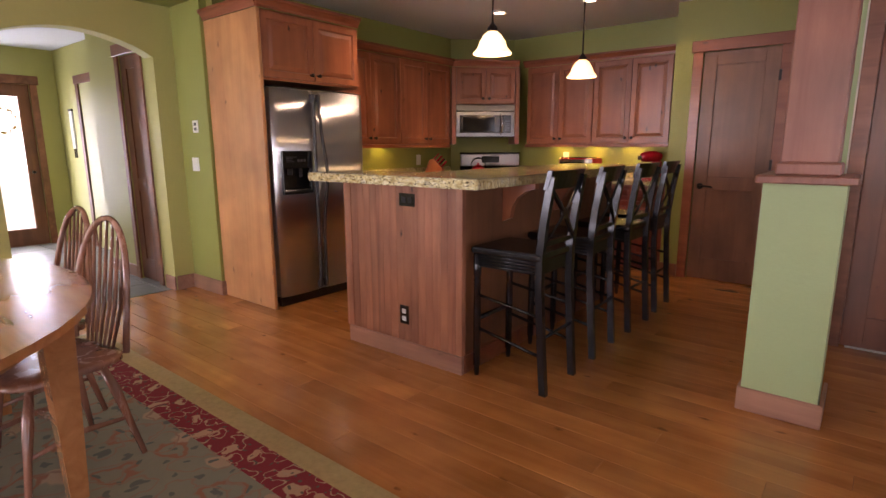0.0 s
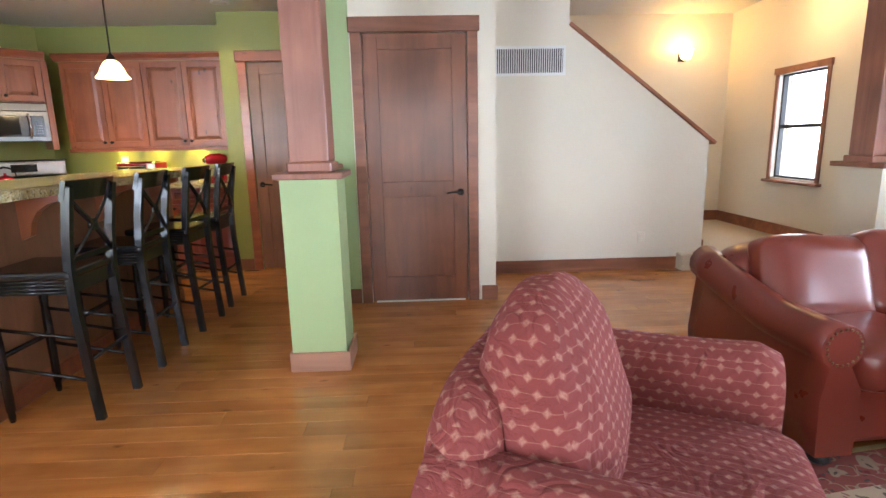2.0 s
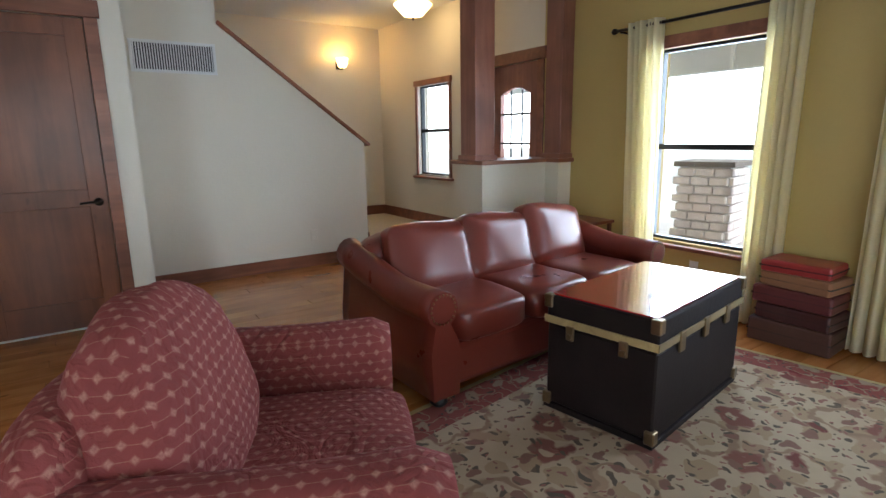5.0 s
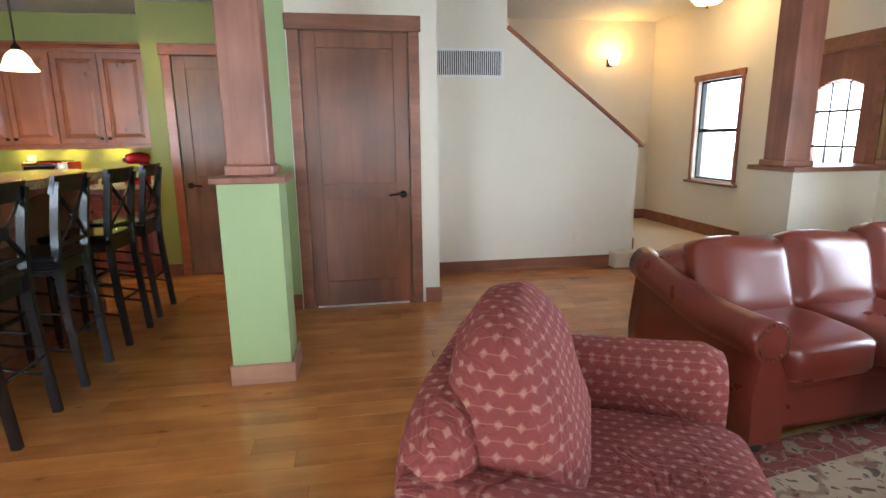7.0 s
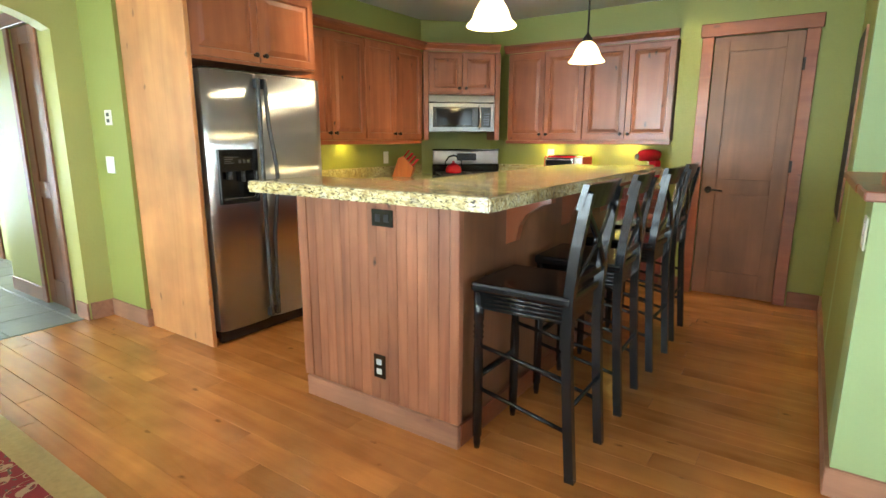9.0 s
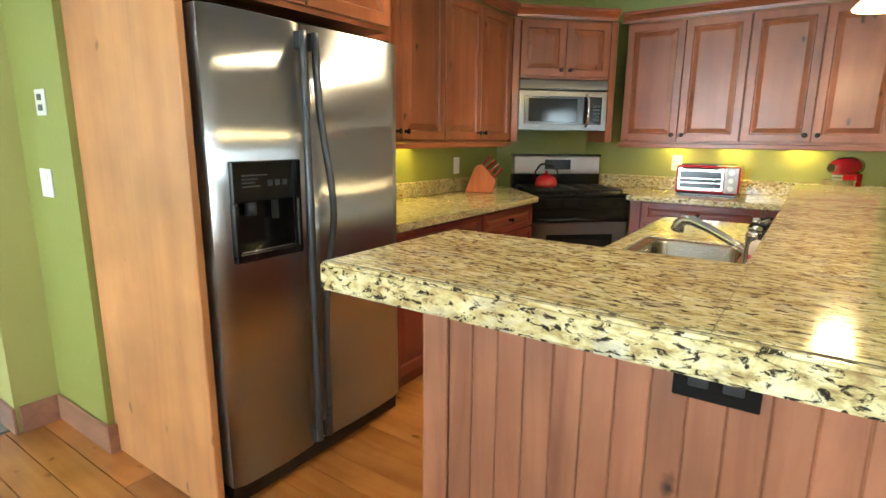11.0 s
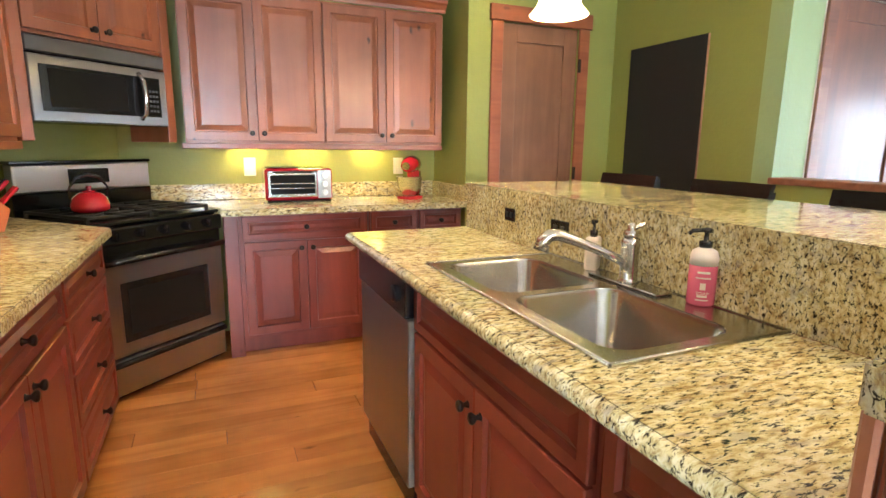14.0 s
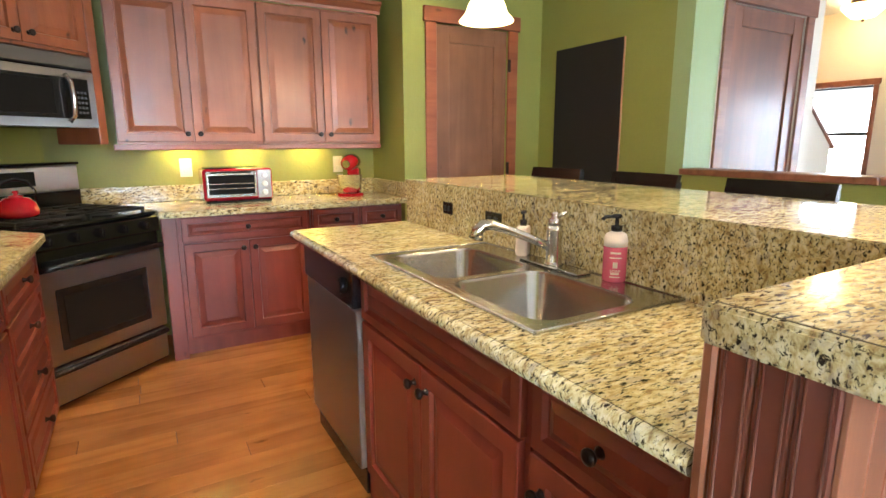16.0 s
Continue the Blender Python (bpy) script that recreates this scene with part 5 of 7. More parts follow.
bpart("toe_panel", (0.005, 0.01, 0.0, 0.6, 0.028, 0.105), BLACKP, dw, "black toe panel")

# sink
sk = thing("sink", "double-bowl stainless steel drop-in sink", "sink")
def bowl(bm, x0, x1, y0, y1, zt, zb, r=0.06):
    def ring(z, i, rr):
        out = []
        for cx, cy, a0 in ((x1 - rr, y1 - rr, 0), (x0 + rr, y1 - rr, 90), (x0 + rr, y0 + rr, 180), (x1 - rr, y0 + rr, 270)):
            for k in range(5):
                a = radians(a0 + 22.5 * k)
                out.append((cx + (rr - i) * math.cos(a), cy + (rr - i) * math.sin(a), z))
        return [bm.verts.new(p) for p in out]
    rings = [ring(zt, 0, r), ring(zt - .01, 0.006, r), ring(zb + .03, 0.012, r), ring(zb, 0.045, r)]
    for a, b in zip(rings, rings[1:]):
        for i in range(20):
            bm.faces.new((a[i], b[i], b[(i + 1) % 20], a[(i + 1) % 20])).smooth = True
    bm.faces.new(rings[-1])
    return rings[0]
RX0, RX1, RY0, RY1 = -2.295, -1.838, 2.765, 3.615
bowls = ((-2.255, -1.935, 2.80, 3.185), (-2.255, -1.935, 3.215, 3.58))
for b in bowls:
    bm = bmesh.new()
    bowl(bm, *b, 0.9185, 0.74)
    part("bowl", bm, SINK, sk)
    bm = bmesh.new()
    lathe(bm, [(0.045, 0), (0.042, 0.004), (0.03, 0.001)], Matrix.Translation(((b[0] + b[1]) / 2, (b[2] + b[3]) / 2, 0.7405)))
    part("drain", bm, CHROME, sk, "chrome drain")
bm = bmesh.new()
def deck(x0, y0, x1, y1):
    box(bm, x0, y0, 0.916, x1, y1, 0.9205)
deck(RX0, RY0, RX1, 2.80); deck(RX0, 3.58, RX1, RY1); deck(RX0, 2.80, -2.255, 3.58); deck(-1.935, 2.80, RX1, 3.58); deck(-2.255, 3.185, -1.935, 3.215)
for x0, x1, y0, y1 in bowls:
    for cx, cy, sx, sy in ((x0, y0, 1, 1), (x1, y0, -1, 1), (x0, y1, 1, -1), (x1, y1, -1, -1)):
        c = bm.verts.new((cx, cy, 0.9206))
        pts = [bm.verts.new((cx + sx * .06 * (1 - math.cos(radians(a))), cy + sy * .06 * (1 - math.sin(radians(a))), 0.9206)) for a in (0, 22.5, 45, 67.5, 90)]
        bm.faces.new([c] + pts)
part("deck", bm, SINK, sk)
bm = bmesh.new()
tube(bm, [(RX0, RY0, 0.919), (RX1, RY0, 0.919), (RX1, RY1, 0.919), (RX0, RY1, 0.919), (RX0, RY0, 0.919)], 0.005, 8)
part("rim", bm, SINK, sk)

fa = thing("faucet", "brushed single-lever kitchen faucet with a pull-out spout", "faucet", pose(-1.885, 3.18, 0.9206))
bm = bmesh.new()
box(bm, -0.03, -0.13, 0, 0.03, 0.13, 0.008, bevel=0.003)
part("deck_plate", bm, CHROME, fa)
bm = bmesh.new()
lathe(bm, [(0.03, 0.008), (0.026, 0.014), (0.024, 0.02), (0.024, 0.11), (0.026, 0.112), (0.024, 0.118), (0.019, 0.128)], None, 20)
part("body", bm, CHROME, fa)
bm = bmesh.new()
tube(bm, [(0, 0, 0.055), (-0.06, 0.02, 0.085), (-0.13, 0.045, 0.115), (-0.185, 0.06, 0.135), (-0.21, 0.068, 0.135), (-0.225, 0.072, 0.12), (-0.232, 0.074, 0.095)], [0.014, 0.013, 0.013, 0.016, 0.018, 0.019, 0.022], 14)
part("spout", bm, CHROME, fa)
bm = bmesh.new()
lathe(bm, [(0.018, 0.128), (0.021, 0.134), (0.019, 0.144), (0.010, 0.152), (0.013, 0.16), (0.006, 0.168)], None, 16)
tube(bm, [(0, 0, 0.15), (0.03, -0.012, 0.163), (0.035, -0.012, 0.165)], 0.006, 8)
part("lever", bm, CHROME, fa)

so = thing("soap_bottle", "pink hand soap bottle with a black pump beside the faucet", "soap bottle", pose(-1.85, 2.975, 0.9208))
bm = bmesh.new()
lathe(bm, [(0.028, 0), (0.031, 0.004), (0.031, 0.095)], None, 24)
part("bottle", bm, PINK, so, "clear pink soap bottle body")
bm = bmesh.new()
lathe(bm, [(0.031, 0.0955), (0.031, 0.115), (0.027, 0.128), (0.014, 0.135)], None, 24)
part("shoulder", bm, PAPER, so, "white bottle shoulder")
bm = bmesh.new()
lathe(bm, [(0.014, 0.1355), (0.015, 0.15), (0.006, 0.152), (0.005, 0.17), (0.012, 0.171), (0.012, 0.18), (0.004, 0.182)], None, 16)
tube(bm, [(0, 0, 0.176), (-0.03, 0.015, 0.174), (-0.036, 0.018, 0.166)], 0.005, 8)
part("pump", bm, BLACKP, so, "black pump")
bm = bmesh.new()
R = 0.0315
def on_label(a0, a1, z0, z1):
    n = 6
    v = [[bm.verts.new((R * math.cos(radians(a0 + (a1 - a0) * i / n)), R * math.sin(radians(a0 + (a1 - a0) * i / n)), z)) for i in range(n + 1)] for z in (z0, z1)]
    for i in range(n):
        bm.faces.new((v[0][i], v[0][i + 1], v[1][i + 1], v[1][i]))
for a, b, c, d in ((200, 250, .078, .083), (195, 255, .066, .069), (214, 236, .04, .056), (205, 245, .022, .027), (200, 250, .014, .017)):
    on_label(a, b, c, d)
part("label_print", bm, PAPER, so, "pale label lines")
cv = bpy.data.curves.new("label_text", "FONT")
cv.body, cv.size, cv.extrude, cv.align_x = "SOAP", 0.011, 0.0004, "CENTER"
tx = new("label_text", cv)
tx.parent = so
tx.matrix_basis = Matrix.Rotation(radians(225 + 90), 4, "Z") @ Matrix.Translation((0, -0.0325, 0.028)) @ Matrix.Rotation(radians(90), 4, "X")
cv.materials.append(PAPER)

s2 = thing("soap_bottle", "cream soap bottle with fruit label behind the faucet", "soap bottle", pose(-1.86, 3.36, 0.9208, 0, 0, 40))
bm = bmesh.new()
box(bm, -0.028, -0.02, 0, 0.028, 0.02, 0.1, bevel=0.008, seg=2)
part("bottle", bm, PAPER, s2, "cream translucent bottle")
bm = bmesh.new()
lathe(bm, [(0.011, 0.1), (0.012, 0.118), (0.005, 0.12), (0.004, 0.14), (0.01, 0.141), (0.01, 0.15)], None, 14)
tube(bm, [(0, 0, 0.147), (-0.03, 0, 0.144)], 0.004, 8)
part("pump", bm, BLACKP, s2, "black pump")
bm = bmesh.new()
lathe(bm, [(0.011, 0), (0.011, 0.001)], Matrix.Translation((-0.006, -0.021, 0.05)) @ Matrix.Rotation(radians(90), 4, "X"), 12)
part("label_spot", bm, BLOCK, s2, "orange fruit spot")


def plate(name, label, m, w=0.075, h=0.12, material=WHITEP, holes=True, dark=BLACKP):
    p = thing(name, label, "wall plate", m)
    bm = bmesh.new()
    box(bm, -w / 2, -0.006, -h / 2, w / 2, 0.0, h / 2, bevel=0.002)
    part("plate", bm, material, p)
    for z in (-h * .2, h * .2):
        bpart("socket", (-w * .22, -0.009, z - h * .12, w * .22, -0.0062, z + h * .12), dark, p, bevel=0.002)
    return p


OUTLET = mat("white outlet face", (0.62, 0.66, 0.7), 0.3)
plate("outlet", "black double outlet with white sockets low on the island end", pose(-1.877, 2.1995, 0.269), 0.07, 0.115, BLACKP, dark=OUTLET)
plate("outlet", "black double outlet high on the island end", pose(-1.843, 2.1995, 0.965, 0, 90, 0), 0.075, 0.12, BLACKP, dark=BLACKM)
plate("outlet", "black outlet in the granite upstand", pose(-1.8305, 3.90, 1.02, 0, 90, -90), 0.05, 0.075, BLACKP, dark=BLACKM)
plate("outlet", "black outlet in the granite upstand", pose(-1.8305, 3.57, 1.01, 0, 90, -90), 0.06, 0.10, BLACKP, dark=BLACKM)
plate("outlet", "white outlet on the green back wall", pose(-2.665, 5.929, 1.131), dark=WHITEP)
plate("outlet", "white outlet beside the stand mixer", pose(-1.62, 5.929, 1.131), dark=WHITEP)
plate("outlet", "white outlet on the green wall by the knife block", pose(-3.979, 4.736, 1.108, 0, 0, 90), dark=WHITEP)
plate("switch", "white triple light switch on the green wall", pose(-4.33, 2.2355, 1.12), 0.11, 0.115, dark=WHITEP)
th = plate("thermostat", "small white thermostat on the green wall", pose(-4.28, 2.2355, 1.436), 0.09, 0.1, dark=GREYP)
plate("switch", "white light switch on the green post", pose(-0.1505, 2.83, 0.98, 0, 0, -90), 0.11, 0.115, dark=WHITEP)
plate("outlet", "white outlet low on the stair wall", pose(2.75, 4.8995, 0.32), 0.07, 0.11, CREAM, dark=CREAM)
plate("outlet", "white outlet under the window", pose(4.5995, 1.86, 0.29, 0, 0, -90), 0.07, 0.11, dark=WHITEP)

bb = thing("blackboard", "tall plain blackboard hanging on the green wall", "blackboard", pose(-0.151, 5.17, 0, 0, 0, -90))
bpart("board", (0, -0.012, 0.80, 0.64, 0, 1.95), BLACKBOARD, bb, bevel=0.002)
bpart("edge_strip", (0.641, -0.013, 0.80, 0.646, 0, 1.95), BASEW, bb, "thin pale edge strip", bevel=0)

# counter things
kb = thing("knife_block", "orange wooden knife block with red-handled knives", "knife block", pose(-3.80, 4.80, 0.9155, 0, 0, 25))
bm = bmesh.new()
pr = [(-0.11, 0), (0.09, 0), (0.12, 0.09), (0.01, 0.21), (-0.04, 0.19)]
a = [bm.verts.new((x, -0.05, z)) for x, z in pr]
b = [bm.verts.new((x, 0.05, z)) for x, z in pr]
bm.faces.new(a); bm.faces.new(b[::-1])
for i in range(5):
    j = (i + 1) % 5
    bm.faces.new((a[i], b[i], b[j], a[j]))
bmesh.ops.bevel(bm, geom=bm.edges[:], offset=0.004, segments=1, affect="EDGES")
part("block", bm, BLOCK, kb)
for i in range(7):
    r, c = divmod(i, 2)
    p = Vector((0.1 - .028 * r, -0.025 + .05 * c, 0.115 + .03 * r))
    d = Vector((0.66, 0, 0.75))
    bm = bmesh.new()
    tube(bm, [p - d * .02, p + d * .03, p + d * .075, p + d * .085], [0.009, 0.009, 0.011, 0.008], 8, 0.7)
    part("knife_handle", bm, RED if i != 3 else BLACKP, kb, "red knife handle" if i != 3 else "black knife handle")

ke = thing("kettle", "shiny red enamel kettle with a black handle on the back burner", "kettle", pose(-3.47, 5.24, 0.941, 0, 0, 30))
bm = bmesh.new()
lathe(bm, [(0.075, 0), (0.088, 0.012), (0.088, 0.035), (0.075, 0.07), (0.05, 0.092), (0.03, 0.098)], None, 24)
part("body", bm, RED, ke)
bm = bmesh.new()
tube(bm, [(-0.085, 0, 0.05), (-0.085, 0, 0.12), (-0.05, 0, 0.17), (0, 0, 0.185), (0.05, 0, 0.17), (0.085, 0, 0.12), (0.085, 0, 0.05)], [.005, .005, .009, .011, .009, .005, .005], 8)
part("handle", bm, BLACKP, ke, "black arched handle")
bm = bmesh.new()
lathe(bm, [(0.03, 0.098), (0.03, 0.103), (0.008, 0.108), (0.014, 0.12), (0.01, 0.128)], None, 16)
part("lid", bm, RED, ke, "red lid with knob")

to = thing("toaster_oven", "red toaster oven with a glass door and grey knobs", "toaster oven", pose(-2.60, 5.60, 0.9155))
bpart("body", (0, 0.0, 0.015, 0.42, 0.26, 0.215), RED, to, "red enamel shell", bevel=0.015, seg=3)
bpart("top_trim", (0.02, 0.02, 0.2152, 0.36, 0.24, 0.222), BLACKP, to, "black top trim")
bpart("door_frame", (0.015, -0.012, 0.035, 0.32, -0.0005, 0.20), CHROME, to, "bright door frame", bevel=0.004)
bpart("door_glass", (0.03, -0.015, 0.055, 0.305, -0.0125, 0.175), DARKGL, to, "dark glass door", bevel=0.001)
bm = bmesh.new()
for z in (0.09, 0.12):
    for y in (-0.0165,):
        box(bm, 0.035, y, z, 0.30, y + .001, z + 0.004)
part("rack", bm, CHROME, to, "bright wire rack")
bm = bmesh.new()
tube(bm, [(0.05, -0.012, 0.19), (0.055, -0.035, 0.193), (0.28, -0.035, 0.193), (0.285, -0.012, 0.19)], 0.006, 8)
part("door_handle", bm, BLACKP, to, "black bar handle")
bpart("control_panel", (0.325, -0.01, 0.025, 0.41, -0.0005, 0.205), STEELH, to, "grey control panel", bevel=0.003)
for z in (0.06, 0.115, 0.17):
    bm = bmesh.new()
    lathe(bm, [(0.02, 0), (0.019, 0.006), (0.014, 0.018)], Matrix.Translation((0.367, -0.0102, z)) @ Matrix.Rotation(radians(90), 4, "X"), 16)
    part("knob", bm, WHITEP, to, "pale round knob")
bpart("crumb_tray", (0.01, -0.005, 0.0, 0.41, 0.25, 0.0145), BLACKP, to, "black base")

mx = thing("stand_mixer", "red stand mixer with a steel bowl on the granite counter", "stand mixer", pose(-1.60, 5.70, 0.9155, 0, 0, -35))
bm = bmesh.new()
prism(bm, [(0.09 * math.cos(radians(a)), 0.13 * math.sin(radians(a)) - 0.02) for a in range(0, 360, 24)], 0, 0.02)
box(bm, -0.045, 0.05, 0.02, 0.045, 0.12, 0.19, bevel=0.012, seg=2)
part("base", bm, RED, mx, "red base and neck")
bm = bmesh.new()
tube(bm, [(0, 0.13, 0.225), (0, 0.11, 0.232), (0, 0.04, 0.238), (0, -0.05, 0.235), (0, -0.10, 0.228), (0, -0.125, 0.225)], [0.03, 0.052, 0.06, 0.056, 0.045, 0.025], 16)
part("head", bm, RED, mx, "rounded red motor head")
bm = bmesh.new()
lathe(bm, [(0.045, 0.022), (0.05, 0.03), (0.085, 0.09), (0.092, 0.15), (0.094, 0.152)], Matrix.Translation((0, -0.04, 0)), 22)
part("bowl", bm, CHROME, mx, "shiny steel bowl")
bm = bmesh.new()
lathe(bm, [(0.028, 0), (0.026, 0.008)], Matrix.Translation((0, -0.125, 0.226)) @ Matrix.Rotation(radians(90), 4, "X"), 14)
part("hub_cap", bm, CHROME, mx, "chrome hub cap")


# bar stools
def stool():
    s = thing("bar_stool", "black lacquered bar stool with an X-crossed back at the island", "bar stool", group="bar stools")
    # local: seat front towards -x, back at +x; y from 0 to 0.37
    W, D, H = 0.375, 0.43, 0.745
    bm = bmesh.new()
    vs = box(bm, -0.01, -0.005, H - .045, D - .02, W + .005, H - .005, bevel=0.012, seg=2)
    part("seat", bm, BLACK, s)
    bm = bmesh.new()
    for d in ((0.02, 0.012, 0.63, D - .04, 0.028, H - .045), (0.02, W - .028, 0.63, D - .04, W - .012, H - .045), (0.012, 0.02, 0.63, 0.028, W - .02, H - .045), (D - .045, 0.02, 0.63, D - .03, W - .02, H - .045)):
        box(bm, *d)
    for y_ in (0.011, W - .011):
        for k in range(4):
            rb = bmesh.new()
            tube(rb, [(0.03, y_, 0.642 + .017 * k), (D - .05, y_, 0.642 + .017 * k)], 0.0075, 8)
            part("reeding", rb, BLACK, s)
    part("apron", bm, BLACK, s)
    for y in (0.02, W - .02):
        bm = bmesh.new()
        lathe(bm, [(0.012, 0), (0.016, 0.03), (0.014, 0.05), (0.02, 0.06), (0.021, 0.4), (0.018, 0.5), (0.023, 0.505), (0.016, 0.515), (0.023, 0.525), (0.016, 0.54), (0.023, 0.55), (0.016, 0.565), (0.022, 0.58), (0.022, 0.70)], Matrix.Translation((0.02, y, 0)), 12)
        part("leg", bm, BLACK, s, "turned front leg")
        bm = bmesh.new()
        pts = [(D + .01, y, 0), (D - .01, y, 0.25), (D - .03, y, 0.55), (D - .03, y, 0.74), (D - .015, y, 0.9), (D + .02, y, 1.12)]
        for p, q in zip(pts, pts[1:]):
            a = [bm.verts.new((p[0] + dx, p[1] + dy, p[2])) for dx, dy in ((-.019, -.016), (.019, -.016), (.019, .016), (-.019, .016))]
            b = [bm.verts.new((q[0] + dx, q[1] + dy, q[2])) for dx, dy in ((-.019, -.016), (.019, -.016), (.019, .016), (-.019, .016))]
            for i in range(4):
                bm.faces.new((a[i], a[(i + 1) % 4], b[(i + 1) % 4], b[i]))
        part("leg", bm, BLACK, s, "curved back leg and post")
    for p, q, r_ in (((0.02, .02, .28), (D - .005, .02, .20), .009), ((0.02, W - .02, .28), (D - .005, W - .02, .20), .009), ((0.02, .02, .47), (D - .02, .02, .41), .009),
                     ((0.02, W - .02, .47), (D - .02, W - .02, .41), .009), ((.02, .02, .33), (.02, W - .02, .33), .014), ((D - .01, .02, .30), (D - .01, W - .02, .30), .009)):
        bm = bmesh.new()
        tube(bm, [p, q], r_, 8)
        part("stretcher", bm, BLACK, s)
    bm = bmesh.new()
    n = 8
    rows = []
    for i in range(n + 1):
        y = W * i / n
        bow = 0.02 * math.sin(math.pi * i / n)
        rows.append([bm.verts.new(p) for p in ((D + .004 + bow, y, 1.06), (D + .028 + bow, y, 1.15), (D + .006 + bow, y, 1.152), (D - .018 + bow, y, 1.06))])
    for a, b in zip(rows, rows[1:]):
        for i in range(4):
            bm.faces.new((a[i], a[(i + 1) % 4], b[(i + 1) % 4], b[i]))
    bm.faces.new(rows[0][::-1]); bm.faces.new(rows[-1])
    part("top_rail", bm, BLACK, s)
    bm = bmesh.new()
    for y0, y1 in ((0.03, W - .03), (W - .03, 0.03)):
        pts = []
        for i in range(7):
            t = i / 6
            pts.append((D - .015 + .012 * math.sin(math.pi * t) + .02 * t, y0 + (y1 - y0) * t, 0.79 + 0.28 * t))
        tube(bm, pts, 0.013, 8, 0.6)
    box(bm, D - .035, 0.03, 0.775, D - .015, W - .03, 0.80)
    lathe(bm, [(0.03, -0.008), (0.03, 0.008)], Matrix.Translation((D + .005, W / 2, 0.93)) @ Matrix.Rotation(radians(90), 4, "Y"), 14)
    part("cross_back", bm, BLACK, s)
    return s


first = stool()
first.matrix_basis = pose(-1.405, 2.235, 0)
for y, rz in ((2.84, 2), (3.47, -2), (4.02, 1)):
    copy_thing(first, pose(-1.405, y, 0, 0, 0, rz))

# ceiling and pendant lamps
def pendant(x, y, zb):
    p = thing("pendant_lamp", "lit bell-shaped glass pendant lamp on a thin stem over the bar", "pendant lamp", pose(x, y, 0), "pendant lamps")
    bm = bmesh.new()
    lathe(bm, [(0.112, zb), (0.115, zb + .004), (0.105, zb + .016), (0.088, zb + .035), (0.076, zb + .07), (0.055, zb + .105), (0.032, zb + .125), (0.028, zb + .127), (0.05, zb + .10), (0.07, zb + .066), (0.082, zb + .032), (0.1, zb + .012)], None, 28)
    o = part("shade", bm, SHADE, p, "glowing ribbed glass shade")
    o.visible_shadow = True
    bm = bmesh.new()
    lathe(bm, [(0.03, zb + .12), (0.032, zb + .145), (0.012, zb + .17), (0.006, zb + .18), (0.006, CK - .02), (0.055, CK - .02), (0.06, CK - .001)], None, 16)
    part("stem", bm, BRONZE, p, "dark bronze stem and canopy")
    lamp("pendant_light", "POINT", 9, WARM, pose(x, y, zb - .03), 0.06)


pendant(-1.61, 2.71, 1.80)
pendant(-1.61, 3.96, 1.785)
for x, y in ((-2.8, 4.62), (-1.93, 4.75), (-3.0, 3.3), (-2.0, 1.3)):
    c = thing("can_light", "recessed round ceiling light", "ceiling light", pose(x, y, CK - .012), "can lights")
    bm = bmesh.new()
    lathe(bm, [(0.085, 0.011), (0.085, 0.004), (0.06, 0.0), (0.058, 0.011)], None, 24)
    part("trim_ring", bm, WHITEM, c, "white trim ring")
    bm = bmesh.new()
    lathe(bm, [(0.056, 0.006), (0.056, 0.008)], None, 20)
    part("lens", bm, CANL, c, "glowing lens")
    lamp("can_spot", "SPOT", 30, (1.0, 0.80, 0.52), look((x, y, CK - .03), (x, y, 0)), 0.05, spot=110)
# lamps under the wall cabinets
UC = (1.0, 0.72, 0.16)
for x in (-2.68, -2.28, -1.85):
    lamp("under_cabinet_light", "AREA", 1.15, UC, look((x, 5.83, 1.275), (x, 5.88, 0.9)), 0.16, 0.05)
for y in (3.5, 4.1):
    lamp("under_cabinet_light", "AREA", 1.7, UC, look((-3.88, y, 1.275), (-3.92, y, 0.9)), 0.05, 0.4)
lamp("pantry_spot", "SPOT", 11, (1, 0.82, 0.35), look((-1.15, 5.0, CK - .03), (-1.15, 5.25, 0)), 0.04, spot=100)
c = thing("can_light", "recessed round ceiling light by the pantry", "ceiling light", pose(-1.15, 5.0, CK - .012), "can lights")
bm = bmesh.new()
lathe(bm, [(0.085, 0.011), (0.085, 0.004), (0.06, 0.0), (0.058, 0.011)], None, 24)
part("trim_ring", bm, WHITEM, c, "white trim ring")


